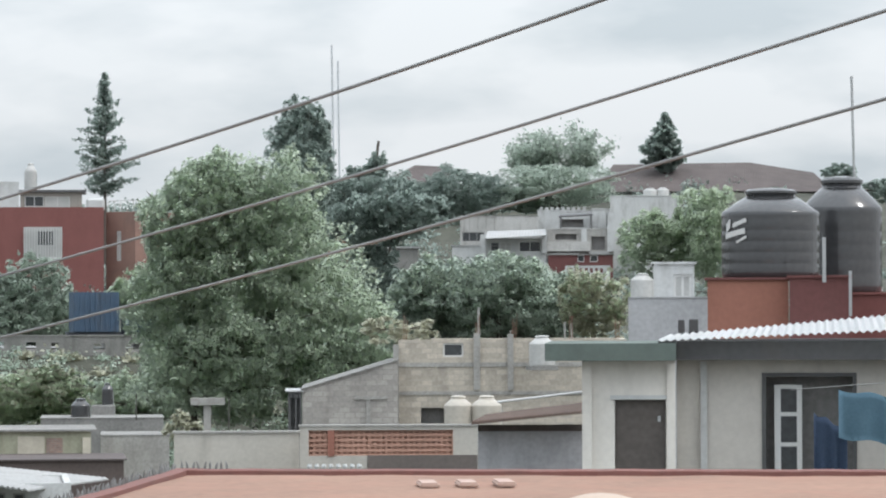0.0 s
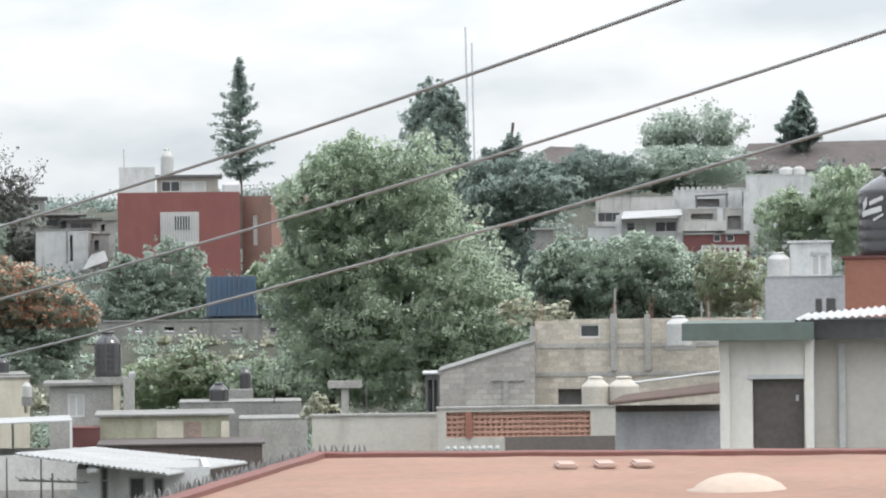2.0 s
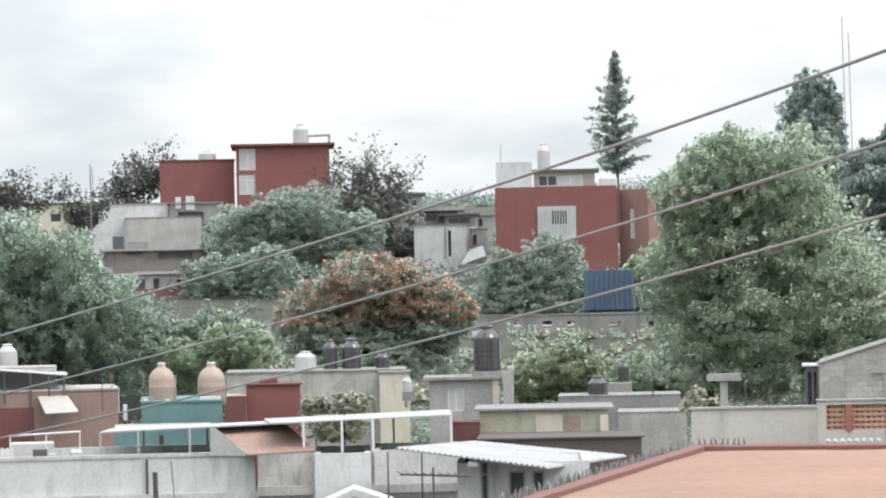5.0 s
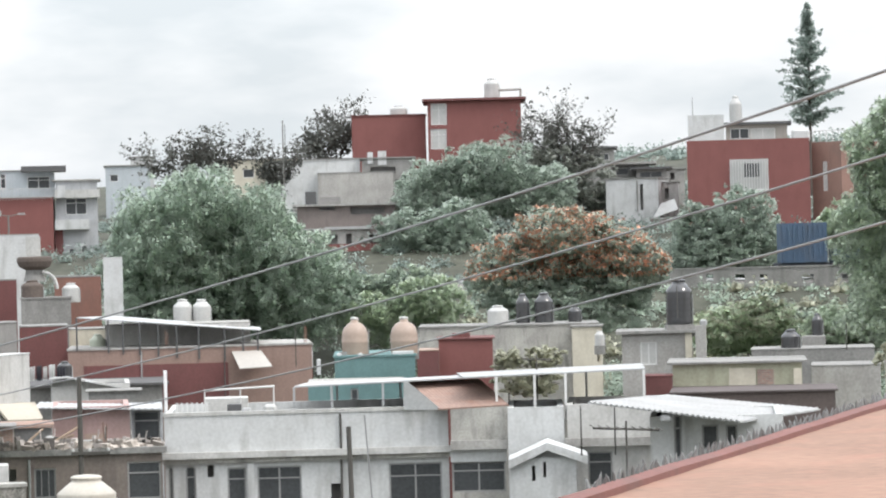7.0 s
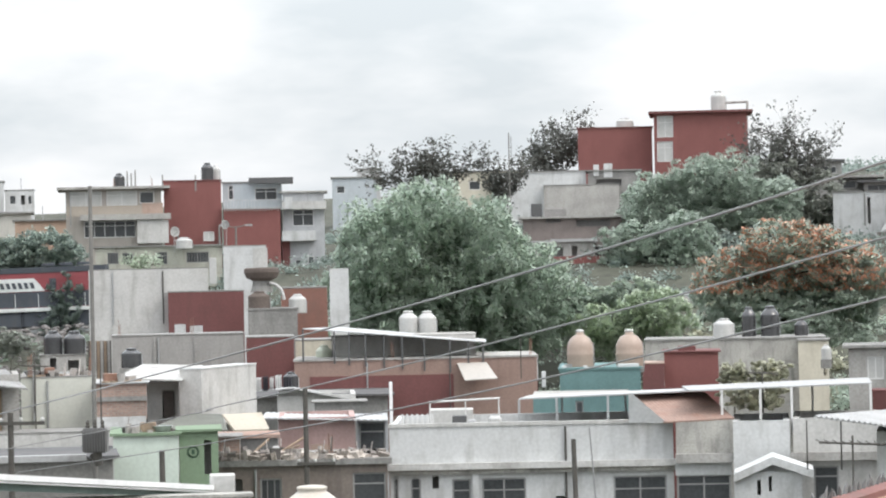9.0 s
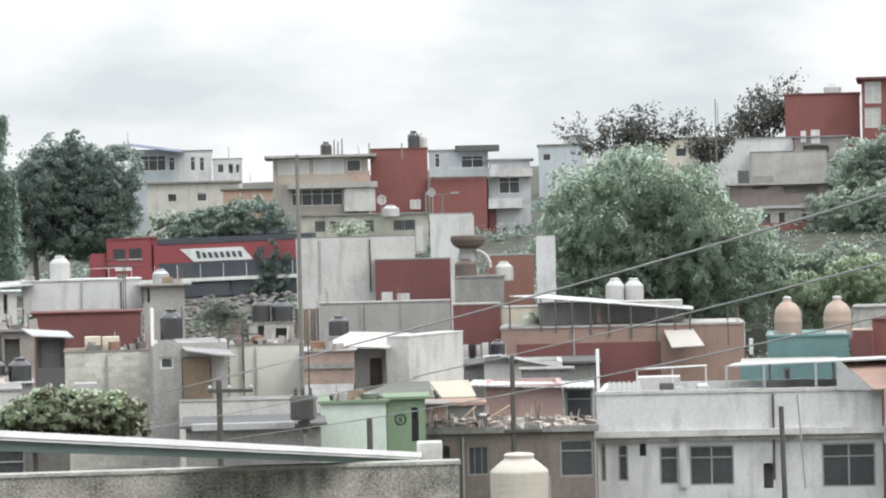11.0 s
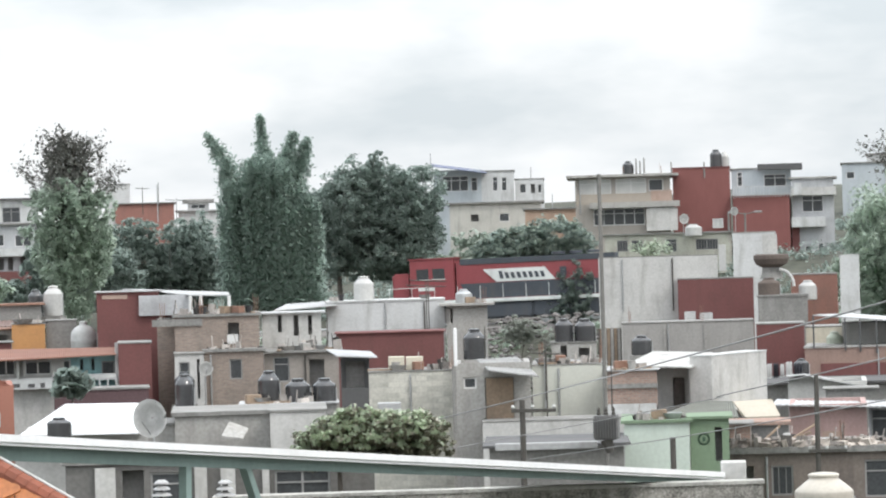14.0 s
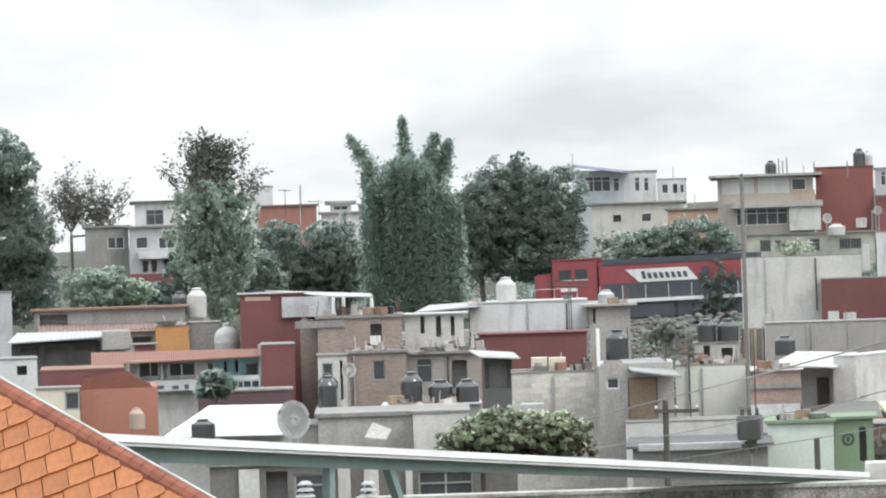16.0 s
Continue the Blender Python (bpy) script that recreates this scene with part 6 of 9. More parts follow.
sheet4("white ribbed roof sheet over a door", [(-9.683, -1.609, 124.5), (-8.897, -1.721, 124.5), (-9.229, -1.407, 129), (-9.875, -1.425, 129)], mat("fibre_cement", (0.32, 0.32, 0.31), 0.9, 0.2, streak=0.4), ribs=8, wave=0.04, house=sd)
mw = House("mint_wall_house", "plain pale mint rendered house", 129, (-9.000, -1.556, -7.814, -2.825), 6, mat("pale_mint_paint", (0.53, 0.54, 0.47), 0.88, 0.08, streak=0.25, stain=(0.3, 0.3, 0.26)), over=0.02, thick=0.05)
mw.slab("pipe", (-8.810, -1.472, -8.786, -2.279), 0.1, METALG)
House("garden_wall", "low grey rendered wall", 124, (-9.813, -2.430, -7.572, -3.190), 3, OFFWHITE, over=0.02, thick=0.04, category="wall")
bp = House("brick_panel_house", "raw red brick panel between white posts", 127, (-7.819, -1.678, -7.024, -2.846), 5, BRICKR, over=0.1, thick=0.05, roofmat=SHEETW)
bp.slab("ledge", (-7.806, -1.876, -7.018, -1.950), 0.08, CONC)
bp.slab("white_lower_wall", (-7.833, -2.198, -7.045, -2.935), 0.06, WHITE)
wl = House("white_shed_house", "white rendered house under a sloping white roof", 130, (-7.063, -1.609, -6.517, -2.680), 6, WHITE, [(-6.781, -1.795, -6.578, -2.249, "o")], roof="none")
wl2 = House("white_shed_house", "plain white rendered house end", 129, (-6.503, -1.480, -6.159, -2.690), 6, OFFWHITE, over=0.02, thick=0.05, roofmat=WHITE, turn=-20)
sheet4("wide white sloping roof sheet", [(-7.565, -1.595, 128.5), (-6.472, -1.642, 128.5), (-6.125, -1.418, 134), (-7.075, -1.375, 134)], mat("pale_fibre_cement", (0.45, 0.45, 0.43), 0.9, 0.15, streak=0.4), ribs=10, wave=0.03, house=wl)
wl.slab("dark_door", (-6.763, -1.814, -6.595, -2.230), 0.02, WOODD, back=0.04)
tank("black plastic water tank behind a white roof", 136, (-7.418, -1.115, -7.094, -1.428), BLACKP, down=1.5)
for r in (-8.630, -0.813, -8.336, -1.198), (-8.316, -0.821, -7.978, -1.261):
    tank("black plastic water tank on a concrete stand", 165, r, BLACKP)
st = House("tank_stand", "pale concrete stand with dark openings under tanks", 164.5, (-8.686, -1.206, -7.969, -1.925), 2, CONCL, [(-8.543, -1.246, -8.440, -1.428, "o"), (-8.257, -1.290, -8.082, -1.438, "o")], over=0.05, thick=0.05, category="stand")
tank("tall black plastic water tank beside a hut", 141, (-10.086, -0.935, -9.724, -1.465), BLACKP, down=0.8)
block_at("metal_chimney", "tall white stove pipe", "chimney", 125, (-10.238, -0.922, -10.183, -1.524), 0.15, mat("stove_pipe_white", (0.78, 0.78, 0.77), 0.4, 0.05, bump=0))
block_at("chimney_base", "grey pipe carrying a stove pipe", "chimney", 125, (-10.272, -1.521, -10.211, -2.580), 0.15, CONC)
tank("black plastic water tank on a low roof", 160, (-5.736, -1.625, -5.466, -1.919), BLACKP, down=0.5)
# green house
gr = House("green_house", "green painted corner house with round emblem", 113, (-6.530, -2.465, -5.914, -3.590), 5, GREEN, [(-6.138, -2.601, -6.027, -3.140, "o")], over=0.12, thick=0.08, roofmat=GREEN)
gr2 = House("mint_house", "mint white rendered house with green eave", 112.5, (-7.572, -2.509, -6.541, -3.575), 5, MINT, over=0.1, thick=0.09, roofmat=GREEN)


def emblem():
    x0, z0, x1, z1 = gr.rect(-6.409, -2.665, -6.218, -2.903)
    bm = bmesh.new()
    n = 24
    cx, cz, r = (x0 + x1) / 2, (z0 + z1) / 2, (x1 - x0) / 2
    for i in range(n):
        a, b = 2 * math.pi * i / n, 2 * math.pi * (i + 1) / n
        v = [bm.verts.new((cx + math.cos(t) * k, -0.012, cz + math.sin(t) * k)) for t, k in ((a, r), (b, r), (b, r * 0.72), (a, r * 0.72))]
        bm.faces.new(v)
    bmesh.ops.solidify(bm, geom=bm.faces[:], thickness=-0.02)
    ring = part("emblem", bm, mat("dark_green", (0.04, 0.09, 0.05), 0.7, 0.1), gr.root, "dark green ring emblem")
    part("emblem_bar", boxbm(cx - r * 0.25, cx + r * 0.25, -0.012, -0.004, cz - r * 0.4, cz + r * 0.4), MATS["dark_green"], ring)


emblem()
sheet4("dark moss-grey roof sheet", [(-7.103, -2.432, 114), (-5.758, -2.449, 114), (-5.841, -2.196, 121), (-6.378, -2.182, 121)], mat("moss_grey_roof", (0.14, 0.145, 0.12), 0.85, 0.3), ribs=12, wave=0.03)
sheet4("pale canvas awning stretched over a yard", [(-5.650, -2.452, 117), (-5.112, -2.447, 117), (-5.321, -2.191, 120), (-5.841, -2.196, 120)], mat("cream_canvas", (0.42, 0.37, 0.29), 0.9, 0.12), name="awning", category="awning")
# Yard wall coloured dark for the shade behind the awning.
House("dark_yard", "yard wall with awning shade painted into its dark colour", 124, (-5.905, -2.589, -4.982, -3.613), 3, mat("yard_shade_render", (0.14, 0.14, 0.135), 0.9, 0.2), over=0.1, thick=0.12, roofmat=BRICKR)
House("low_dark_roofs", "low flat roofs of dark felt with pale edges", 108, (-9.716, -2.844, -7.582, -3.547), 6, CONC, over=0.2, thick=0.08, roofmat=mat("dark_roofing", (0.10, 0.10, 0.10), 0.85, 0.3, streak=0.4))
block_at("roof_edge", "white roof edge strip", "roof edge", 107, (-9.625, -2.775, -7.995, -2.892), 0.3, SHEETW)
House("pale_low_house", "pale grey low house with flat concrete roof", 106, (-14.691, -2.194, -13.188, -3.025), 5, CONCL, over=0.1, thick=0.12, roofmat=CONC)
House("pale_low_house", "white low house wall", 105, (-13.183, -2.170, -12.298, -3.053), 5, OFFWHITE, over=0.05, thick=0.06)
block_at("white_crate", "white box standing behind a bush", "crate", 112, (-11.468, -2.078, -11.097, -2.250), 0.7, SHEETW)
sheet4("pale grey folded sheet spread on a roof", [(-13.956, -2.520, 104.3), (-13.620, -2.566, 104.3), (-13.527, -2.409, 105.2), (-13.826, -2.292, 105.2)], CONCL, name="folded_sheet", category="sheet")
tree("low shrubby tree with pale dry leaves", 97, [(-12.874, -2.277, -11.334, -3.083), (-12.025, -2.187, -10.306, -3.113), (-12.380, -2.140, -11.151, -2.910)], hazed_leafmat("dry_leaf", (0.115, 0.112, 0.082)), leaf=0.1, trunk=0.1, accents=((LEAFG, 0.25, 0.2), (hazed_leafmat("cream_flower", (0.3, 0.285, 0.24), 0.2), 0.06, 0.3)), name="shrub", cored=False, dens=1.7)
# left end
mr = House("maroon_house", "maroon rendered house with pale panel and terrace", 158, (-15.868, -0.203, -14.878, -1.519), 7, DKRED, over=0.12, thick=0.06, roofmat=SHEET)
mr.slab("peeling_patch", (-15.780, -0.242, -15.381, -0.306), 0.03, PEACH)
mr2 = House("maroon_house", "maroon lower wall below a pale panel", 158.5, (-14.870, -0.562, -13.788, -1.551), 6, DKRED, over=0.02, thick=0.05)
mr2.slab("pale_panel", (-15.201, -0.264, -14.369, -0.583), 0.7, GREYW)
canopy("white framed canopy open at the side", [(-14.398, -0.271, 157.5), (-13.763, -0.289, 157.5), (-13.789, -0.243, 162), (-15.465, -0.143, 162)], SHEETW, [(0.02, 0), (0.28, 0), (0.98, 0)], 0.95, r=0.06)
block_at("canopy_floor", "white terrace floor edge", "floor edge", 157.4, (-14.387, -0.531, -13.763, -0.602), 3, WHITE)
bs = House("brick_store", "brown brick wall with pale lintel strip", 152.5, (-14.928, -0.731, -14.230, -1.359), 4, BRICK, over=0.05, thick=0.06)
og = House("orange_house", "bright orange rendered wall", 166, (-17.212, -0.665, -16.688, -1.287), 4, YELLOWO, over=0.03, thick=0.05)
House("grey_stub_house", "stained grey-green rendered roof wall", 166.5, (-16.670, -0.627, -16.191, -1.302), 4, CONC, over=0.03, thick=0.05)
House("grey_stub_house", "dark grey wall with opening", 166.5, (-17.701, -0.740, -17.220, -1.271), 4, CONCL, [(-17.579, -0.815, -17.265, -0.967, "o")], over=0.2, thick=0.06, roofmat=RUST)
aq = House("balcony_row_house", "white and aqua house with long balcony and windows", 150, (-17.642, -1.187, -16.405, -2.009), 5, OFFWHITE, [(-17.501, -1.209, -17.172, -1.468, "w"), (-17.024, -1.241, -16.604, -1.468, "w")], roof="none")
aq2 = House("balcony_row_house", "aqua painted balcony house with posts", 150.2, (-16.579, -1.183, -15.605, -2.034), 5, AQUA, [(-16.491, -1.239, -16.303, -1.513, "w"), (-16.154, -1.249, -16.105, -1.411, "o"), (-15.976, -1.237, -15.927, -1.417, "o"), (-15.817, -1.277, -15.609, -1.498, "k")], roof="none")
sheet4("long red-brown tiled roof edge", [(-18.244, -1.240, 149), (-15.582, -1.177, 149), (-15.579, -1.070, 156), (-18.239, -1.044, 156)], CLAY, ribs=40, wave=0.05, house=aq2)
aq2.slab("balcony_wall", (-16.391, -1.474, -15.593, -1.570), 0.6, WHITE)
aq2.rail((-15.983, -1.522, -15.597, -1.712), 0.6, WHITE, 0.3)
aq2.slab("post", (-15.604, -0.997, -15.554, -1.767), 0.5, WHITE)
aq.slab("balcony_wall", (-17.509, -1.512, -16.592, -1.682), 0.5, WHITE)
for r in (-17.527, -1.190, -17.493, -1.548), (-17.325, -1.214, -17.305, -1.482), (-17.147, -1.202, -17.117, -1.720), (-17.041, -1.205, -17.022, -1.491), (-16.829, -1.229, -16.809, -1.480), (-16.597, -1.200, -16.567, -1.737):
    aq.slab("post", r, 0.45, OFFWHITE)
# Dark slabs over the balcony wall, painted as shaded gaps.
for r in (-17.211, -1.592, -17.106, -1.649), (-16.980, -1.599, -16.875, -1.656), (-16.785, -1.587, -16.716, -1.661):
    aq.slab("gap_shade_slab", r, 0.52, DARK)
House("maroon_pier_house", "maroon narrow house end", 149.5, (-15.551, -1.017, -15.027, -2.409), 5, DKRED, over=0.03, thick=0.05, roofmat=CONC)
House("dark_lane_wall", "dark maroon retaining wall", 146, (-16.576, -1.736, -15.083, -2.496), 3, mat("dark_maroon_render", (0.12, 0.07, 0.075), 0.9, 0.2), over=0.05, thick=0.08, roofmat=CONC, category="wall")
tank("white plastic water tank with rounded shoulders", 160, (-16.289, -0.638, -15.883, -1.114), WHITEP, down=0.6, dome=True)
tank("white plastic water tank on a roof frame", 190, (-16.700, -0.064, -16.393, -0.546), WHITEP, down=0.5)
tank("dark plastic water tank beside a white one", 191, (-16.941, -0.120, -16.702, -0.484), BLACKP, down=0.5)
tank("tall dark plastic water tank against a pale wall", 146, (-14.680, -1.480, -14.355, -2.000), BLACKP, down=0.6)
wsr = House("bright_roof_house", "low house with blazing white sheet roof", 112, (-17.037, -2.381, -15.100, -3.120), 5, OFFWHITE, roof="none")
sheet4("blazing white smooth roof sheet", [(-17.126, -2.396, 111), (-15.206, -2.421, 111), (-15.157, -1.958, 121), (-16.403, -1.938, 121)], mat("bright_white_sheet", (0.86, 0.87, 0.88), 0.3, 0.04, bump=0.02), house=wsr)
tank("squat black plastic water tank", 108, (-16.702, -2.142, -16.320, -2.457), BLACKP, down=0.4)
House("pale_low_house", "low pale parapet with concrete coping", 107, (-15.114, -2.334, -13.124, -2.823), 4, CONCL, over=0.05, thick=0.08)
orh = House("orange_gable_house", "orange-red rendered gable house", 117, (-18.427, -1.618, -17.210, -2.554), 6, ORANGE, roof="none")
bm = bmesh.new()
bm.faces.new([bm.verts.new((orh.plan(q[0]), 0.02, orh.h(*q))) for q in ((-18.428, -1.627), (-17.183, -1.671), (-17.681, -1.350), (-18.350, -1.425))])
bmesh.ops.solidify(bm, geom=bm.faces[:], thickness=0.2)
part("gable", bm, ORANGE, orh.root)
House("orange_gable_house", "dark red rear wall of an orange house", 118.5, (-19.039, -1.311, -17.727, -2.535), 5, DKRED, over=0.02, thick=0.05, roofmat=RUST)
House("cream_porch", "cream rendered porch with dark window", 116, (-19.119, -1.594, -18.438, -2.509), 2, CREAM, [(-18.677, -1.645, -18.437, -1.939, "k")], over=0.05, thick=0.05)
tank("small pale round basin by an orange wall", 115, (-17.672, -1.930, -17.434, -2.278), PEACHP)
# Dark posts and shed walls share one colour that paints interior shade.
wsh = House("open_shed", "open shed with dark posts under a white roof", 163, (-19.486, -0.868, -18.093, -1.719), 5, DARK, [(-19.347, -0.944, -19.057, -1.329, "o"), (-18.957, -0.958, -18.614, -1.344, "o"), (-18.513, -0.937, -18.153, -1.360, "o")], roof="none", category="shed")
sheet4("white shed roof sheet", [(-19.556, -0.848, 162), (-18.046, -0.792, 162), (-18.061, -0.702, 170), (-19.392, -0.693, 170)], SHEETW, ribs=10, wave=0.03, house=wsh)
House("white_clutter_house", "small white rendered roof hut", 130, (-20.200, -1.111, -19.092, -1.862), 4, WHITE, [(-19.408, -1.210, -19.253, -1.357, "o")], over=0.03, thick=0.05)
House("white_hillside_house", "white house with dark flat roof on the hillside", 300, (-17.482, 1.300, -16.753, 0.651), 7, WHITE, [(-17.307, 1.187, -17.029, 0.946, "k")], over=0.4, thick=0.15, roofmat=FRAMED)
hh = House("arcade_house", "grey-white hillside house with dark arched openings", 292, (-17.583, 0.909, -16.689, -0.157), 7, GREYW, [(-17.386, 0.384, -17.302, 0.203, "o"), (-17.242, 0.398, -17.160, 0.198, "o"), (-17.046, 0.409, -16.963, 0.192, "o"), (-16.912, 0.405, -16.839, 0.188, "o"), (-17.481, 0.763, -17.290, 0.578, "w"), (-17.124, 0.752, -16.862, 0.565, "w")], over=0.3, thick=0.15)
hh.slab("balcony", (-17.443, 0.538, -16.671, 0.415), 0.8, WHITE)
hh.slab("red_wall", (-17.588, 0.176, -16.685, -0.050), 0.9, DKRED)
House("arcade_house", "weathered grey hillside house", 294, (-18.277, 0.931, -17.592, 0.051), 7, CONC, [(-17.926, 0.777, -17.664, 0.590, "w")], over=0.2, thick=0.15)
House("far_red_house", "low far red house with dark flat roof", 345, (-15.537, 1.186, -14.606, 0.583), 7, mat("faded_red_paint", (0.30, 0.13, 0.1), 0.88, 0.12, streak=0.3), over=0.2, thick=0.12)
House("far_white_house", "far white house with little hipped top", 350, (-14.538, 1.047, -13.907, 0.561), 7, WHITE, over=0.3, thick=0.15, roofmat=SHEET)
House("far_white_house", "small white lantern room with pitched cap", 352, (-14.390, 1.186, -14.054, 1.014), 4, WHITE, [(-14.337, 1.158, -14.106, 1.088, "w")], over=0.5, thick=0.3, roofmat=CONC, category="roof structure")
House("far_white_house", "far pale wall behind a tree", 355, (-15.671, 1.495, -15.296, 0.874), 5, WHITE, over=0.05, thick=0.1)
House("gable_hut", "plain white rendered hut end by the track", 271, (-9.693, -0.187, -8.873, -0.963), 4, OFFWHITE, over=0.0, thick=0.06, roofmat=OFFWHITE)
House("far_pale_house", "small pale house on a hillside", 200, (-19.991, -0.050, -19.460, -0.602), 4, GREYW, over=0.05, thick=0.1)
House("tin_roof_row", "row of rusty tin roofs below the trees", 185, (-19.116, -0.364, -16.740, -1.230), 5, CONC, [(-19.029, -0.420, -18.592, -0.631, "o")], over=0.2, thick=0.1, roofmat=RUST)
sheet4("weathered reddish tin roof slope", [(-19.071, -0.739, 182), (-16.925, -0.679, 182), (-16.973, -0.472, 190), (-19.060, -0.357, 190)], mat("reddish_tin", (0.2, 0.135, 0.115), 0.85, 0.3, streak=0.6, stain=(0.12, 0.085, 0.075)), ribs=16, wave=0.05)
block_at("cement_cistern", "square grey cement cistern on a low roof", "cistern", 162, (-18.062, -0.698, -17.609, -1.015), 1.4, CONCL, bevel=0.05)
House("grey_stub_house", "low cream plaster parapet beside an orange wall", 167, (-16.679, -0.784, -16.229, -1.289), 3, CREAM, over=0.02, thick=0.04)


def dish(b, e, d, r, drop, yaw=0, label="white satellite dish on a short mast"):
    p = at(b, e, d)
    root = thing("satellite_dish", Matrix.Translation(p) @ Matrix.Rotation(radians(yaw), 4, "Z"), label, "satellite dish")
    bm = bmesh.new()
    n, rings = 22, []
    for k in (0.05, 0.4, 0.7, 1.0):
        rings.append([bm.verts.new((math.cos(2 * math.pi * i / n) * r * k, -0.28 * r * k * k, math.sin(2 * math.pi * i / n) * r * k)) for i in range(n)])
    for a, c in zip(rings, rings[1:]):
        for i in range(n):
            bm.faces.new((a[i], a[(i + 1) % n], c[(i + 1) % n], c[i]))
    bmesh.ops.solidify(bm, geom=bm.faces[:], thickness=0.02)
    part("reflector", bm, WHITEP, root, smooth=True)
    bm = bmesh.new()
    tube(bm, (0, 0.05, -drop), (0, 0.05, 0), 0.03, 0.03, 6)
    part("mast", bm, METALG, root)
    bm = bmesh.new()
    tube(bm, (0, 0, -r), (0, -r * 1.1, -r * 0.1), 0.015, 0.015, 5)
    part("arm", bm, METALG, root)


dish(-14.179, -1.450, 147, 0.3, 2.0, 25)
dish(-15.039, -2.203, 104.5, 0.56, 1.6, -15, "large white satellite dish on a roof")
dish(-5.723, 0.807, 284, 0.35, 2.0, -20)
dish(-6.537, 0.708, 283, 0.4, 1.6, 30, "small white dish on a terrace wall")
for h_, n_ in ((br, 4), (br3, 4), (pw, 3), (mw, 3), (bp, 3), (wf, 2), (aq2, 0), (pk2, 0), (sd, 0), (tb, 3), (mr2, 2), (gr2, 2), (wf2, 1), (bs, 3), (og, 2)):
    if n_:
        roof_clutter(h_, n_)
for h_, k0, k1, n_, hi in ((br, 0.0, 0.6, 26, 0.5), (br3, 0.2, 1.0, 30, 0.6), (br2, 0.0, 1.0, 20, 0.5), (pw, 0.55, 0.95, 18, 0.5), (bs, 0.0, 0.9, 16, 0.4), (og, 0.0, 1.0, 14, 0.35), (tb, 0.0, 1.0, 22, 0.35), (gr2, 0.1, 0.9, 16, 0.35), (rb, 0.0, 0.95, 90, 0.5), (mw, 0.3, 1.0, 14, 0.4), (st, 0.0, 1.0, 12, 0.3)):
    junk(h_, k0, k1, n_, hi)
for h_, ks in ((br, (0.3, 0.95)), (gb, (0.05, 0.6)), (mw, (0.1, 0.9)), (big2, (0.5, 0.9)), (wf2, (0.9,)), (tc, (0.4, 0.97)), (pw, (0.98,)), (bs, (0.1, 0.9)), (rb, (0.7,))):
    roof_rods(h_, ks)
for h_, k in ((mw, 0.35), (ww, 0.2), (ww, 0.62), (pw, 0.5), (br3, 0.55), (br2, 0.1), (tc, 0.3), (gb, 0.35), (cb, 0.62), (wf, 0.5), (wf, 0.83), (rb, 0.32), (big2, 0.05)):
    downpipe(h_, k, POLED if k > 0.5 else None)

# ---- hillside houses above the railway ----
rh = House("red_house", "brick-red square house with white grilled window", 292, (5.196, 1.676, 7.129, 0.282), 9, RED, [(5.875, 1.362, 6.468, 0.863, "o")], roof="parapet")
rw = rh.rect(5.875, 1.362, 6.468, 0.863)
wn = part("window", boxbm(rw[0], rw[2], -0.18, -0.12, rw[1], rw[1] + 0.12), FRAMEW, rh.root, "white window grille box")
bm = bmesh.new()
for i in range(15):
    x = rw[0] + (rw[2] - rw[0]) * i / 14
    box(bm, x - 0.03, x + 0.03, -0.18, -0.13, rw[1] + 0.12, rw[3])
part("grille", bm, FRAMEW, wn)
part("shutter", boxbm(rw[0], rw[2], -0.06, -0.02, rw[1], rw[3]), CURTAIN, wn)
part("pane", boxbm(rw[0] + 1.1, rw[2] - 0.7, -0.10, -0.065, rw[1] + 1.1, rw[3] - 0.35), GLASS, wn)
rh_side = House("red_house_wing", "orange-brown side wing of a red house", 293, (7.163, 1.602, 7.626, 0.269), 8, mat("orange_brown_paint", (0.27, 0.15, 0.115), 0.87, 0.12, streak=0.3), [(7.333, 1.294, 7.401, 0.828, "c")], roof="parapet", turn=-35)
House("roof_room", "grey roof room with ribbon window and dark cap", 295, (5.818, 1.909, 6.788, 1.524), 5, mat("taupe_paint", (0.33, 0.30, 0.26)), [(5.888, 1.853, 6.187, 1.684, "w"), (6.209, 1.844, 6.595, 1.654, "c")], over=0.35, thick=0.2, roofmat=FRAMED, category="roof structure")
House("roof_screen", "white canvas screen on a rooftop", 294, (5.224, 2.078, 5.793, 1.623), 0.3, WHITE, roof="none", category="screen")
tank("tall white plastic water tank on a roof room", 296, (5.883, 2.371, 6.076, 1.901), WHITEP)
block_at("roof_clutter", "white parapet tubs on a rooftop", "tub", 294, (6.849, 1.826, 7.145, 1.603), 1.0, WHITE, bevel=0.2)
rh_side.rail((7.168, 1.781, 7.659, 1.570), -0.3, FRAMEW, 0.6)
ht = House("hilltop_house", "tall brick-red house on the hilltop", 345, (1.101, 2.413, 2.584, 1.119), 10, RED, [(1.153, 2.376, 1.405, 2.037, "c"), (1.143, 1.972, 1.395, 1.652, "c")], over=0.5, thick=0.22, roofmat=DKRED)
ht2 = House("hilltop_house", "long low brick-red house on the hilltop", 347, (-0.108, 2.201, 1.068, 1.158), 10, RED, over=0.1, thick=0.12, roofmat=DKRED)
tank("white plastic water tank on a hilltop house", 347, (2.007, 2.757, 2.250, 2.419), WHITEP)
tank("grey-white plastic tank on a low red roof", 349, (0.507, 2.356, 0.772, 2.188), WHITEP)
bar("white roof pipe rail", (2.235, 2.562, 346), (2.595, 2.571, 346), 0.12, CONCL, "pipe", "pipe"), bar("white roof pipe rail", (2.586, 2.571, 346), (2.581, 2.410, 346), 0.12, CONCL, "pipe", "pipe")
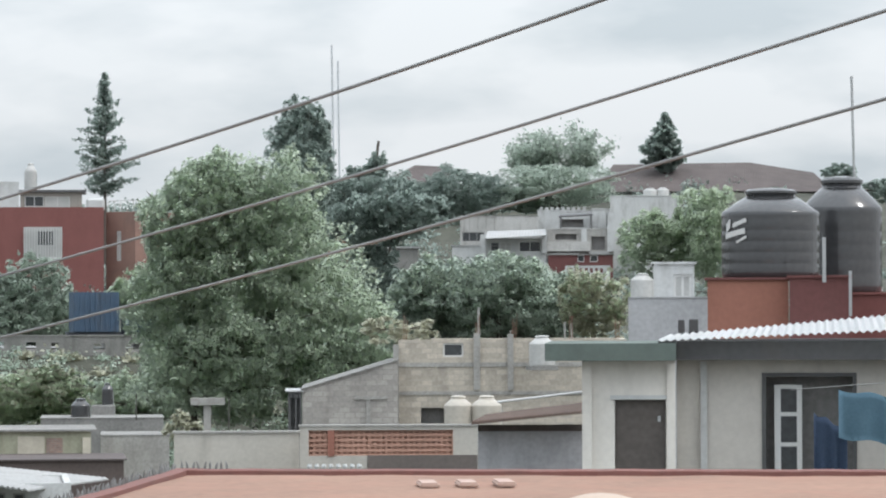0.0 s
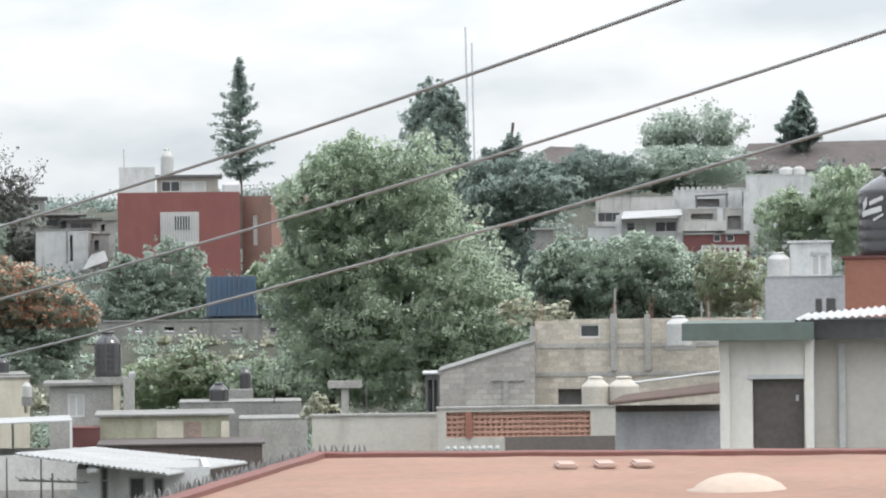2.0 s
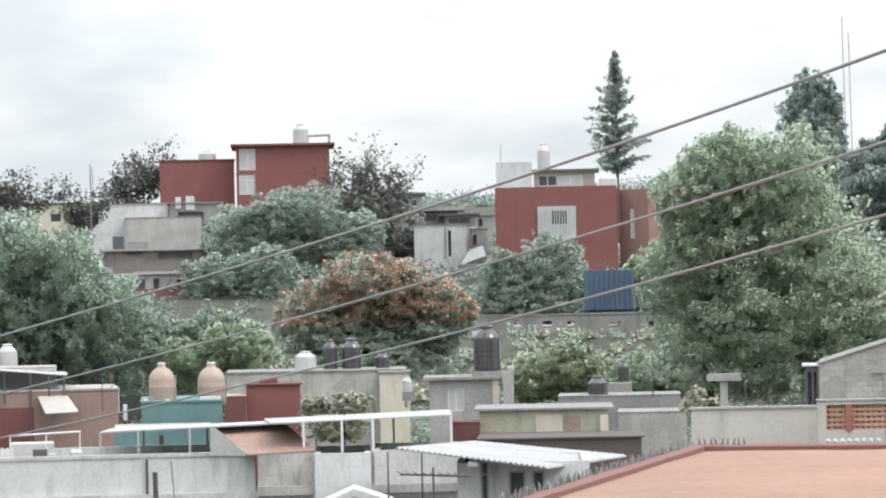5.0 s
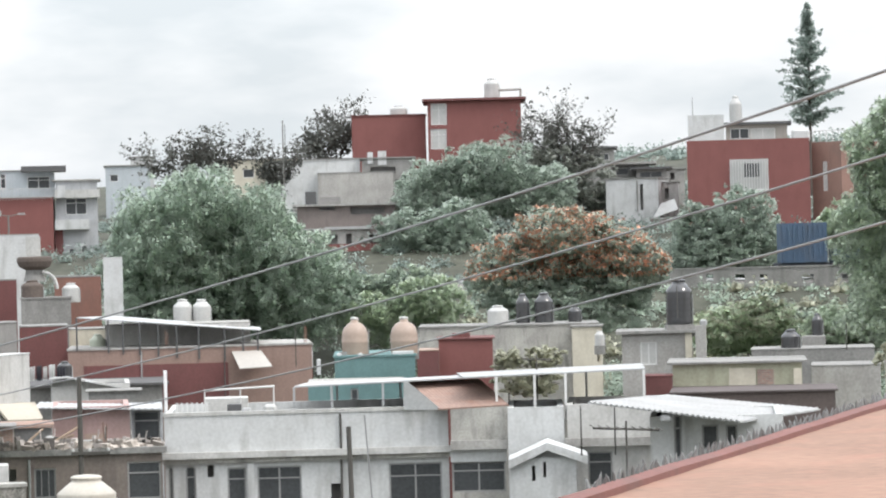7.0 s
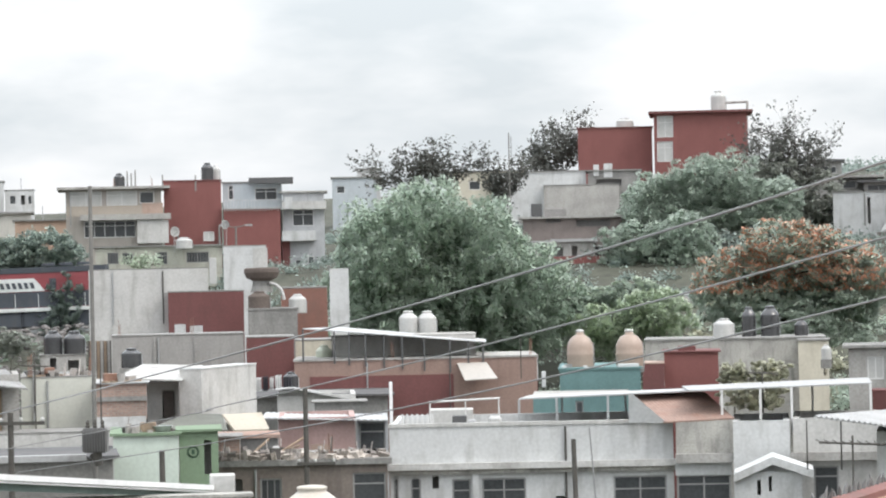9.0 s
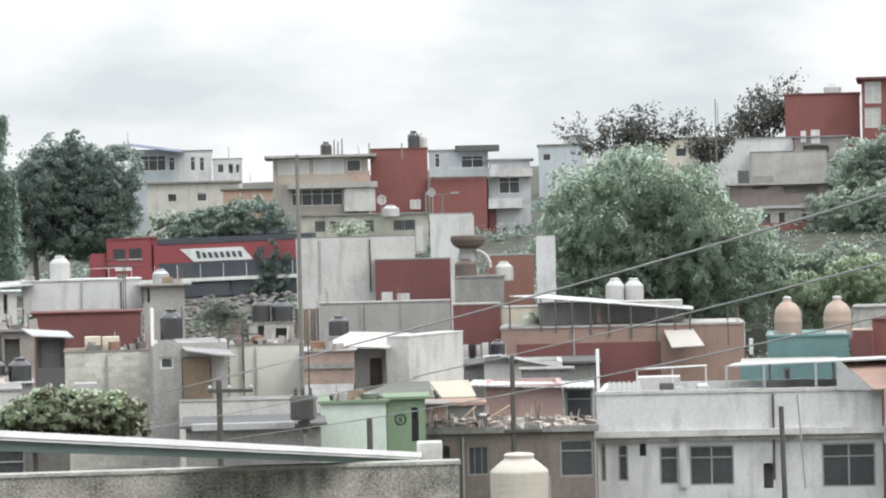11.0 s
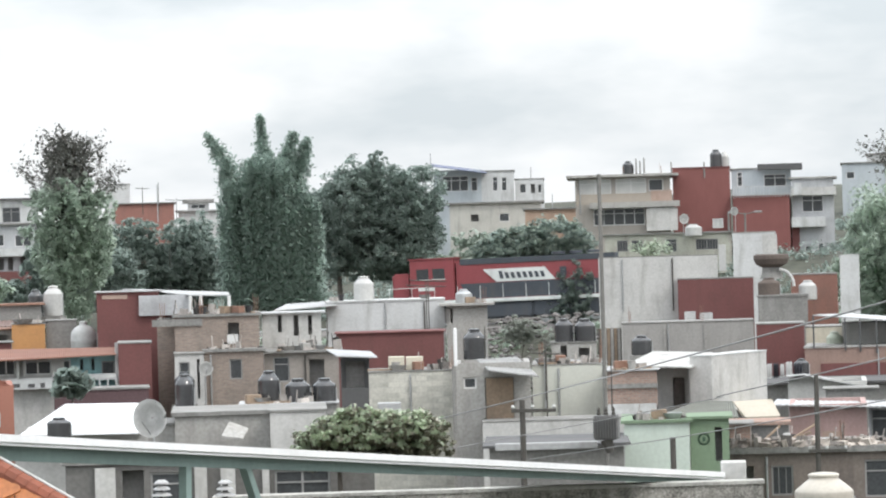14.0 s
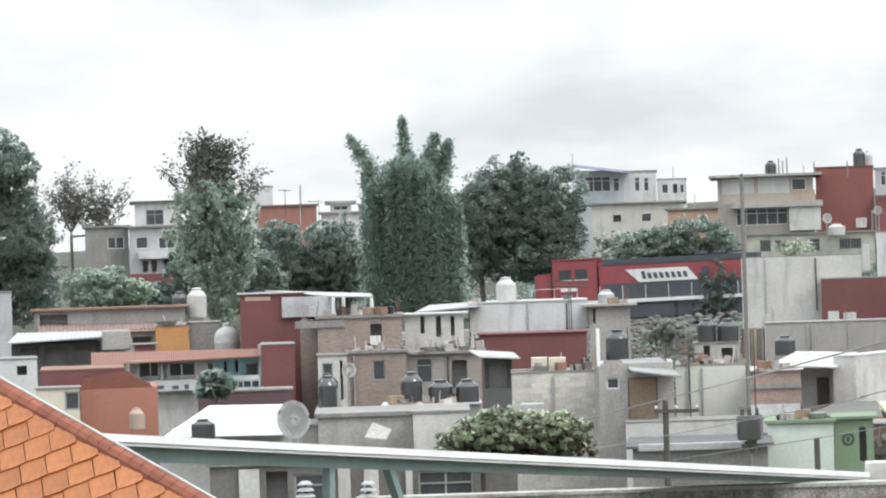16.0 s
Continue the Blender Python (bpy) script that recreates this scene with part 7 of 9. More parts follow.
wt = House("white_terrace_house", "white and raw concrete house in steps", 322, (-0.896, 1.531, 0.009, 0.467), 7, WHITE, [], over=0.1, thick=0.1, roofmat=CONC)
wt2 = House("white_terrace_house", "pale concrete balcony storey", 320, (-0.669, 1.310, 0.529, 0.454), 7, CONCL, over=0.05, thick=0.08)
# Solid dark slab on the front paints the shade of an opening.
wt2.slab("void_shade_slab", (-0.873, 1.028, -0.699, 0.826), 0.2, DARK)
wt3 = House("white_terrace_house", "grey concrete balcony with dark recess", 321, (0.037, 1.525, 0.861, 0.445), 7, CONC, [(0.168, 1.396, 0.569, 1.296, "o"), (0.566, 1.189, 0.868, 1.038, "o")], over=0.2, thick=0.12)
wt3.slab("white_door", (0.291, 1.644, 0.429, 1.426), 0.1, WHITE), wt3.slab("white_door", (0.129, 1.631, 0.214, 1.449), 0.1, WHITE)
House("brick_terrace_house", "brown brick house under the white terrace", 312, (-1.006, 0.744, 0.899, 0.175), 6, BRICK, [(-0.391, 0.926, -0.326, 0.673, "o")], over=0.4, thick=0.12, roofmat=CONCL)
House("trackside_house", "grey trackside house with tall dark windows and pale roof edge", 285, (-0.844, 0.417, 0.121, -0.433), 6, CONCL, [(-0.747, 0.343, -0.591, 0.124, "o"), (-0.532, 0.338, -0.377, 0.100, "o"), (-0.245, 0.348, -0.153, -0.246, "o")], over=0.3, thick=0.12, roofmat=SHEETW)
House("trackside_house", "dark trackside shed with long pale roof edge", 286, (-0.886, 0.324, 0.614, -0.784), 6, mat("dark_wall", (0.10, 0.09, 0.085), 0.9, 0.2), [], over=0.3, thick=0.15, roofmat=SHEETW)
rt = House("red_trackside_wall", "red painted wall beside the track", 284, (-0.664, 0.185, 0.308, -0.419), 2, RED, roof="none", category="wall")
gh1 = House("grey_hill_house", "white rendered hillside house with stained lower wall", 299, (3.901, 1.102, 4.728, 0.542), 7, WHITE, [(4.436, 1.016, 4.488, 0.602, "o")], over=0.1, thick=0.1, turn=-8)
gh1.slab("downpipe", (4.384, 1.071, 4.407, 0.568), 0.08, CONC)
House("grey_hill_house", "whitewashed hillside house end beside an alley", 301, (4.750, 1.025, 5.051, 0.587), 6, OFFWHITE, [(4.828, 0.933, 4.895, 0.770, "o")], over=0.12, thick=0.08)
House("grey_hill_house", "dark-capped grey upper storey on the hillside", 306, (4.388, 1.250, 4.866, 1.040), 6, CONC, [(4.441, 1.213, 4.796, 1.078, "k")], over=0.5, thick=0.16, roofmat=FRAMED)
House("grey_hill_house", "grey flat-roofed hillside house with deep eaves", 309, (3.997, 1.332, 4.599, 1.083), 6, CONC, [(4.067, 1.276, 4.261, 1.164, "k")], over=0.6, thick=0.2, roofmat=CONCL)
House("grey_hill_house", "low dark roofed house among bare trees", 336, (3.627, 1.593, 4.048, 1.259), 7, CONC, [(3.733, 1.518, 3.963, 1.405, "w")], over=0.3, thick=0.2, roofmat=FRAMED)
House("grey_hill_house", "narrow pale house wall on the hilltop", 318, (4.853, 1.237, 5.150, 0.961), 5, CONCL, [(4.923, 1.182, 4.992, 1.072, "o")], over=0.2, thick=0.1)
sheet4("curved white plastic awning over a yard", [(4.637, 0.473, 296), (5.034, 0.605, 296), (4.984, 0.768, 299), (4.768, 0.702, 299)], WHITEP, name="awning", category="awning")
House("yard_wall", "low dull brown yard wall beside the track", 290, (4.583, 0.456, 5.125, -0.024), 1.0, mat("dull_brown_wall", (0.2, 0.17, 0.155), 0.9, 0.2, streak=0.4), over=0.05, thick=0.06, roofmat=CONCL, category="wall")
House("far_white_house", "far white flat-roofed house behind a tree", 350, (-4.022, 1.502, -3.323, 0.909), 7, BLUEW, [(-3.954, 1.374, -3.823, 1.263, "w")], over=0.15, thick=0.12)
House("far_white_house", "small white roof room of a far house", 352, (-3.625, 1.634, -3.255, 1.444), 5, WHITE, over=0.2, thick=0.12)
House("far_cream_house", "cream-coloured house half hidden by branches", 345, (-2.203, 1.554, -0.965, 0.941), 7, CREAM, [(-1.848, 1.411, -1.673, 1.272, "w")], over=0.2, thick=0.12)
House("far_white_house", "white house behind sparse branches", 344, (-1.488, 1.509, -0.842, 0.489), 7, WHITE, [(-1.222, 1.395, -1.092, 1.213, "w")], over=0.2, thick=0.12)
# houses under the ridge
wr1 = House("ridge_white_house", "long white house with flat roofs under the ridge", 338, (15.158, 1.823, 16.282, 0.994), 8, WHITE, over=0.05, thick=0.08, roofmat=WHITE)
tank("white plastic tank on a white house", 340, (15.678, 1.955, 15.910, 1.801), WHITEP), tank("white plastic tank on a white house", 340, (15.893, 1.963, 16.089, 1.800), WHITEP)
wr2 = House("ridge_white_house", "low pale house with ribbed parapet", 340, (12.774, 1.518, 14.011, 0.698), 7, OFFWHITE, [(12.807, 1.266, 13.155, 1.119, "k")], over=0.04, thick=0.06)
wr2.rail((12.792, 1.527, 13.319, 1.297), 0.1, CONCL, 0.7)
wr2b = House("ridge_white_house", "white upper storey with crenellated edge", 341, (14.003, 1.603, 14.851, 0.689), 7, WHITE, [(14.359, 1.464, 14.733, 1.335, "o")], over=0.03, thick=0.06, roofmat=WHITE)
for k in range(9):
    wr2b.slab("merlon", (14.039 + k * 0.085, 1.656, 14.039 + k * 0.085 + 0.05, 1.586), 0.06, WHITE, 0.2)
wr2c = House("ridge_white_house", "white stair tower with door", 339, (14.862, 1.620, 15.190, 0.685), 5, WHITE, [(15.093, 1.563, 15.180, 1.347, "k")], over=0.05, thick=0.08, roofmat=WHITE)
canopy("dark pergola frame on a terrace", [(14.342, 1.518, 335), (14.879, 1.548, 335), (14.861, 1.575, 338.5), (14.36, 1.545, 338.5)], FRAMED, [(0.05, 0), (0.95, 0)], 1.7, r=0.07, th=0.16, postmat=FRAMED)
wr3 = House("ridge_white_house", "white garage front with wide openings", 331, (13.084, 1.156, 14.135, 0.607), 6, WHITE, [(13.263, 1.100, 13.386, 0.919, "k"), (13.406, 1.099, 13.583, 0.917, "c"), (13.711, 1.113, 14.049, 0.948, "w")], over=0.0, thick=0.06, roofmat=CONCL)
sheet4("bright white roof sheet over a garage", [(13.174, 1.164, 329), (14.142, 1.216, 329), (14.125, 1.306, 337), (13.211, 1.28, 337)], SHEETW, house=wr3, ribs=10, wave=0.03)
wr3.slab("pillar", (13.094, 1.227, 13.188, 0.832), 0.3, WHITE), wr3.slab("pillar", (14.070, 1.235, 14.147, 0.929), 0.3, WHITE)
wr4 = House("ridge_white_house", "pale terrace house with dark recesses", 332, (14.152, 1.305, 15.207, 0.595), 6, CONCL, [(14.285, 1.232, 14.624, 1.139, "o"), (14.857, 1.190, 15.069, 0.973, "o")], over=0.05, thick=0.08, roofmat=OFFWHITE)
wr4.slab("balcony", (14.158, 1.108, 14.836, 0.957), 0.6, OFFWHITE)
wr4.slab("awning", (14.174, 0.920, 14.656, 0.861), 1.4, SHEETW), wr4.slab("awning", (14.818, 0.949, 15.139, 0.891), 1.4, SHEETW)
wr4.slab("pillar", (15.111, 1.563, 15.229, 0.953), 0.3, WHITE), wr4.slab("pillar", (14.697, 1.317, 14.784, 1.101), 0.3, WHITE)
House("ridge_red_house", "dull red low house under a white one", 322, (14.168, 0.895, 15.196, 0.281), 5, DKRED, [(14.635, 0.893, 14.742, 0.785, "w"), (14.832, 0.892, 14.957, 0.784, "w")], over=0.1, thick=0.1)
lp = House("lattice_parapet", "white pierced parapet on a lower roof", 318, (14.440, 0.729, 15.153, 0.524), 0.4, WHITE, [(14.512, 0.692, 14.555, 0.620, "o"), (14.592, 0.691, 14.636, 0.619, "o"), (14.672, 0.691, 14.716, 0.618, "o"), (14.753, 0.690, 14.797, 0.618, "o"), (14.833, 0.689, 14.877, 0.617, "o"), (14.914, 0.688, 14.958, 0.616, "o"), (14.994, 0.687, 15.038, 0.615, "o")], roof="none", category="wall")
House("hill_side_shed", "small shed with white-edged roof among trees", 322, (11.486, 1.011, 11.878, 0.720), 4, CONC, [(11.557, 0.956, 11.789, 0.811, "o")], over=0.3, thick=0.1, roofmat=SHEETW, category="shed")
House("hill_side_house", "half-hidden whitish house front among trees", 300, (11.141, 0.638, 11.586, 0.274), 4, CONCL, [(11.212, 0.565, 11.336, 0.420, "o")], over=0.2, thick=0.1, roofmat=CONCL)
House("ridge_orange_house", "small orange-brown hillside house", 330, (10.653, 1.410, 11.459, 0.833), 5, mat("dull_orange_paint", (0.32, 0.17, 0.11), 0.88, 0.15, streak=0.3), [(10.850, 1.355, 11.029, 1.247, "o")], over=0.2, thick=0.15, roofmat=SHEET)
House("ridge_shed", "low shed with white roof edge among trees", 318, (11.208, 1.013, 12.104, 0.651), 4, CONC, [(11.297, 0.959, 11.656, 0.761, "o")], over=0.2, thick=0.15, roofmat=SHEETW)
House("ridge_shed", "white low shed roof beside a garage", 332, (12.644, 1.044, 13.091, 0.738), 4, WHITE, over=0.1, thick=0.1, roofmat=SHEETW)
# long dark tiled roof on the ridge
rr = House("ridge_long_house", "long low house on the ridge with dark tiled roof", 425, (14.979, 1.941, 18.635, 1.339), 12, mat("dark_ridge_wall", (0.14, 0.135, 0.125), 0.9, 0.2), roof="none")
RIDGE = mat("dark_roof_tiles", (0.11, 0.09, 0.085), 0.9, 0.3, streak=0.3)
sheet4("dark weathered tile roof slope", [(14.890, 1.896, 423), (17.393, 1.900, 423), (17.395, 2.347, 434), (15.205, 2.325, 434)], RIDGE, ribs=40, wave=0.06, house=rr)
sheet4("dark weathered tile roof slope", [(17.348, 1.900, 423), (18.727, 1.873, 423), (18.373, 2.179, 434), (17.350, 2.347, 434)], RIDGE, ribs=24, wave=0.06, house=rr)
rr2 = House("ridge_long_house", "low dark-roofed house among ridge trees", 428, (11.660, 2.044, 12.646, 1.547), 10, mat("dark_ridge_wall", (0.14, 0.135, 0.125)), roof="none")
sheet4("dark weathered tile roof slope", [(11.480, 2.044, 426), (12.917, 2.066, 426), (12.648, 2.300, 434), (12.065, 2.329, 434)], RIDGE, ribs=20, wave=0.06, house=rr2)
for p, q in (((10.861, 2.001), (10.840, 3.990)), ((10.771, 2.001), (10.742, 4.240))):
    bar("slender lattice radio mast on the ridge", (*p, 470), (*q, 470), 0.12, mat("pale_steel", (0.5, 0.52, 0.54), 0.5, 0.05, bump=0), "radio_mast", "mast", 6)

# ---- train ----
def locomotive():
    """A six-axle diesel: long hood, cab near one end, short nose, walkway, fuel tank and two bogies."""
    d = 262.0
    p0 = at(-11.453, -0.340, d)
    p1 = p0 + Vector((17.6, 0, 0))
    Lx = (p1 - p0).length
    mid_ = (p0 + p1) / 2
    zr = rail_z(mid_.x)
    deck, top = at(-10.279, -0.465, d).z - zr, at(-10.261, 0.180, d).z - zr
    slope = math.atan2(rail_z(p1.x) - rail_z(p0.x), Lx)
    root = thing("locomotive", Matrix.Translation((mid_.x, RAIL_Y, zr)) @ Matrix.Rotation(-slope, 4, "Y") @ Matrix.Rotation(math.atan2(p1.y - p0.y, p1.x - p0.x) * 0.0, 4, "Z"), "red diesel locomotive with dark roof and white stripe on the track", "locomotive")
    h = Lx / 2
    dk = max(1.3, min(deck, 1.9))
    tp = dk + 2.9

    def bx(name, x0, x1, y0, y1, z0, z1, m, par=None, label="", bev=0.05):
        bm = boxbm(x0, x1, y0, y1, z0, z1)
        if bev:
            bmesh.ops.bevel(bm, geom=bm.edges[:], offset=bev, segments=2, affect="EDGES")
        return part(name, bm, m, par or root, label)

    bx("underframe", -h, h, -1.4, 1.4, dk - 0.28, dk, LOCOW, label="white striped sill")
    body = bx("long_hood", -h + 5.3, h - 0.6, -1.05, 1.05, dk + 0.001, tp - 0.15, LOCO)

    def flat_shape(name, pts, y, m, label=""):
        bm = bmesh.new()
        f = [bm.verts.new((x - h, y, dk + z)) for x, z in pts]
        g = [bm.verts.new((x - h, y + 0.025, dk + z)) for x, z in pts]
        bm.faces.new(f), bm.faces.new(g[::-1])
        for i in range(len(pts)):
            j = (i + 1) % len(pts)
            bm.faces.new((f[i], g[i], g[j], f[j]))
        bmesh.ops.recalc_face_normals(bm, faces=bm.faces[:])
        return part(name, bm, m, body, label)

    flat_shape("dark_band", [(6.1, 0.05), (2 * h - 1.2, 0.05), (2 * h - 1.2, 1.15), (5.6, 1.15)], -1.085, LOCOD)
    bx("dark_roof", -h + 5.6, h - 0.5, -1.1, 1.1, tp - 0.38, tp + 0.05, LOCOD, body, bev=0.03)
    flat_shape("white_panel", [(8.3, 1.2), (12.7, 1.2), (11.9, 2.15), (7.3, 2.15)], -1.12, LOCOW, "white slanted panel")
    for i in range(8):
        x = 8.5 + i * 0.44
        flat_shape("letter_bar", [(x + 0.1, 1.42), (x + 0.36, 1.42), (x + 0.22, 1.85 + (0.14 if i == 0 else 0)), (x - 0.04, 1.85 + (0.14 if i == 0 else 0))], -1.15, LOCOD)
    for i in range(5):
        x = -h + 13.0 + i * 0.72
        bx("vent", x, x + 0.5, -1.09, -1.053, dk + 1.3, dk + 2.1, LOCOD if i == 0 else LOCO, body, bev=0.02)
    for i in range(3):
        bm = bmesh.new()
        lathe(bm, [(0.5, 0), (0.5, 0.18), (0.3, 0.2)], 18, cx=h - 2.2 - i * 1.3, cy=0)
        f = part("fan", bm, LOCOD, body)
        f.location = (0, 0, tp + 0.12)
    cabin = bx("cab", -h + 1.9, -h + 5.2, -1.35, 1.35, dk + 0.001, tp + 0.1, LOCO)
    for x in (-h + 2.4, -h + 3.6):
        bx("cab_window", x, x + 0.9, -1.38, -1.352, dk + 1.6, dk + 2.35, GLASS, cabin, bev=0)
        bx("window_frame", x - 0.06, x + 0.96, -1.375, -1.351, dk + 1.54, dk + 1.6, FRAMEW, cabin, bev=0)
    bx("cab_roof", -h + 1.8, -h + 5.3, -1.4, 1.4, tp + 0.101, tp + 0.24, LOCO, cabin)
    bx("number_board", -h + 2.5, -h + 3.7, -1.372, -1.352, dk + 0.75, dk + 1.0, LOCOW, cabin, bev=0)
    nose = bx("short_hood", -h + 0.5, -h + 1.89, -1.05, 1.05, dk + 0.001, dk + 2.1, LOCO, bev=0.15)
    bx("headlight", -h + 0.42, -h + 0.5, -0.3, 0.3, dk + 1.6, dk + 1.85, FRAMEW, nose, bev=0)
    bx("coupler", -h - 0.5, -h, -0.2, 0.2, 0.75, 1.1, LOCOD, bev=0), bx("coupler", h, h + 0.5, -0.2, 0.2, 0.75, 1.1, LOCOD, bev=0)
    bx("fuel_tank", -2.0, 2.2, -1.25, 1.25, 0.35, dk - 0.281, LOCOD, bev=0.15)
    for c in (-h + 4.0, h - 4.0):
        bg = bx("bogie", c - 2.6, c + 2.6, -1.15, 1.15, 0.45, dk - 0.282, LOCOD, bev=0.08)
        for k in (-1.8, 0, 1.8):
            for s in (-0.85, 0.72):
                bm = bmesh.new()
                tube(bm, (c + k, s, 0.5), (c + k, s + 0.13, 0.5), 0.5, 0.5, 24)
                part("wheel", bm, METALG, bg)
    for i in range(11):
        x = -h + 0.3 + (Lx - 0.6) * i / 10
        bm = bmesh.new()
        tube(bm, (x, -1.36, dk), (x, -1.36, dk + 1.0), 0.025, 0.025, 5)
        part("handrail_post", bm, LOCOW, root)
    bm = bmesh.new()
    tube(bm, (-h + 0.3, -1.36, dk + 1.0), (-h + 3.2, -1.36, dk + 1.0), 0.025, 0.025, 5)
    part("handrail", bm, LOCOW, root)
    for s in (-h + 0.3, h - 0.35):
        bx("step_ladder", s, s + 0.4, -1.45, -1.3, 0.3, dk, LOCOW, bev=0.02)


locomotive()


def wagon(rect, label):
    b0, e0, b1, e1 = rect
    p0, p1 = at(b0, e0, 262.5), at(b1, e0, 262.5)
    w, cx = p1.x - p0.x, (p0.x + p1.x) / 2
    zr = rail_z(cx)
    root = thing("flat_wagon", Matrix.Translation((cx, RAIL_Y, zr)), label, "railway wagon")
    part("body", boxbm(-w / 2, w / 2, -1.4, 1.4, 1.1, p0.z - zr), WAGB, root)
    for i in range(9):
        x = -w / 2 + w * (i + 0.5) / 9
        part("rib", boxbm(x - 0.06, x + 0.06, -1.48, -1.402, 1.1, p0.z - zr - 0.1), WAGB, root)
    part("underframe", boxbm(-w / 2 - 0.3, w / 2 + 0.3, -1.2, 1.2, 0.8, 1.098), LOCOD, root)
    for c in (-w / 2 + 1.6, w / 2 - 1.6):
        for k in (-0.8, 0.8):
            bm = bmesh.new()
            tube(bm, (c + k, -0.85, 0.45), (c + k, -0.7, 0.45), 0.45, 0.45, 20)
            part("wheel", bm, METALG, root)


wagon((6.645, 0.332, 7.378, -0.394), "blue painted open railway wagon with upright ribs")
wagon((7.480, -0.091, 8.211, -0.405), "low blue railway wagon coupled behind another")
bw = House("bench_wall", "low grey stone wall with gaps along the railway", 257.5, (4.562, -0.367, 9.439, -0.668), 0.4, CONC, [(5.900, -0.455, 6.057, -0.584, "o"), (6.300, -0.465, 6.413, -0.593, "o"), (6.967, -0.482, 7.142, -0.611, "o"), (7.482, -0.495, 7.674, -0.624, "o"), (5.454, -0.444, 5.558, -0.572, "o")], over=0.06, thick=0.12, roofmat=CONC, category="wall")

# ---- trees ----
tree("huge dense green broadleaf tree on the slope", 232, [(7.678, 2.283, 9.343, 0.297), (8.200, 2.584, 9.706, 0.652), (9.005, 2.470, 10.640, -0.075), (7.426, 1.121, 9.512, -0.871), (8.279, 1.472, 11.571, -1.250), (9.702, 0.293, 11.924, -1.746), (7.505, -0.044, 10.757, -1.914)], LEAF, trunk=0.5, accents=((LEAFG, 0.16, 0.35), (LEAFB, 0.2, 0.0)))
tree("dense ivy-covered tree with rounded top", 305, [(9.677, 3.297, 10.832, 1.179), (9.867, 3.394, 10.661, 1.988)], LEAFD, leaf=0.2, dens=1.2)
conifer("tall slender dark conifer", 335, (6.776, 3.776, 7.524, 1.886), LEAFD)
conifer("small dark conifer on the ridge", 430, (15.755, 3.091, 16.306, 2.265), LEAFD, leaf=0.4)
wispy("feathery grey-green ridge tree with open crown", 415, [(13.656, 2.870, 14.443, 2.067), (14.086, 2.846, 15.177, 2.004), (13.618, 2.643, 14.509, 1.937)], LEAFB, leaf=0.26, stems=7, sprays=5, spread=0.4)
tree("dark ridge woodland tree", 400, [(11.032, 2.180, 12.286, 1.369), (10.494, 2.181, 11.567, 1.192)], LEAFD)
tree("dark ridge woodland tree", 398, [(12.109, 2.266, 13.543, 1.543), (11.750, 2.088, 12.645, 1.278)], LEAFD)
tree("dark ridge woodland tree", 396, [(13.367, 2.351, 15.336, 1.625), (13.365, 1.993, 14.261, 1.540)], LEAFB)
wispy("slim bare-topped trees on the ridge", 405, [(11.015, 2.395, 11.261, 1.890), (11.252, 2.468, 11.549, 1.934)], LEAFD, leaf=0.26, stems=4, sprays=6, spread=0.2)
bar("thin dead tree top on the ridge", (11.427, 2.268, 405), (11.482, 2.717, 405), 0.16, BARK, "dead_trunk", "tree")
tree("dark rounded bush beside the track", 250, [(12.329, 0.875, 14.432, -0.433), (12.823, 0.918, 14.076, 0.106), (11.656, 0.967, 12.639, -0.427)], LEAFB, accents=((LEAF, 0.2, 0.4),))
tree("yellowish feathery tree by the track", 246, [(14.302, 0.661, 15.461, -0.526)], LEAFY, dens=0.9, accents=((LEAFG, 0.3, 0.2),))
tree("green tree below a white house", 312, [(15.292, 1.607, 16.495, 0.635), (16.143, 1.979, 17.296, 0.452)], LEAF, accents=((LEAFG, 0.3, 0.3),))
tree("dark bush on the far roof line", 300, [(18.463, 2.321, 19.082, 1.960), (19.171, 2.093, 19.788, 1.688)], LEAFD)
tree("dark tree filling the slope under the houses", 258, [(10.569, 1.810, 11.860, 0.720), (10.875, 0.999, 12.027, -0.448), (11.155, 1.983, 12.582, 1.161)], LEAFD)
tree("dark wooded slope beside the track", 253, [(11.591, 0.723, 12.920, -0.815), (12.310, 0.877, 14.084, -0.826), (13.474, 0.703, 14.976, -0.923), (11.044, -0.079, 12.287, -1.346)], LEAFB, accents=((LEAF, 0.15, 0.4),))
tree("bush below the red house", 276, [(4.878, 0.789, 5.898, -0.491), (5.488, 0.907, 6.701, -0.467), (4.848, 0.342, 6.786, -0.603)], LEAFB)
tree("green bush beside the wagon", 268, [(7.403, 0.900, 8.742, -0.384), (7.169, 0.460, 7.688, -0.090)], LEAF, accents=((LEAFG, 0.3, 0.3),))
tree("broad spreading green tree", 240, [(-4.202, 1.212, -2.211, -1.206), (-3.587, 1.549, -1.576, -0.861), (-2.609, 1.180, -0.911, -1.234), (-1.999, 0.360, -0.108, -1.475), (-3.972, 0.267, -1.502, -1.624)], LEAFM, trunk=0.4, accents=((LEAFB, 0.3, 0.0), (LEAF, 0.15, 0.4)))
wispy("sparse flat-topped acacia behind the green tree", 330, [(-3.466, 1.802, -2.317, 1.217), (-2.772, 1.966, -1.503, 1.210), (-1.902, 1.757, -0.773, 0.928)], LEAFT, leaf=0.2, stems=8, sprays=2, spread=0.26, flat=0.8)
tree("dark tree under the hilltop house", 296, [(0.629, 1.560, 1.950, 0.455), (1.262, 1.788, 2.712, 0.484), (0.800, 1.153, 2.216, 0.315), (2.060, 1.394, 3.558, 0.376)], LEAFB, dens=1.1)
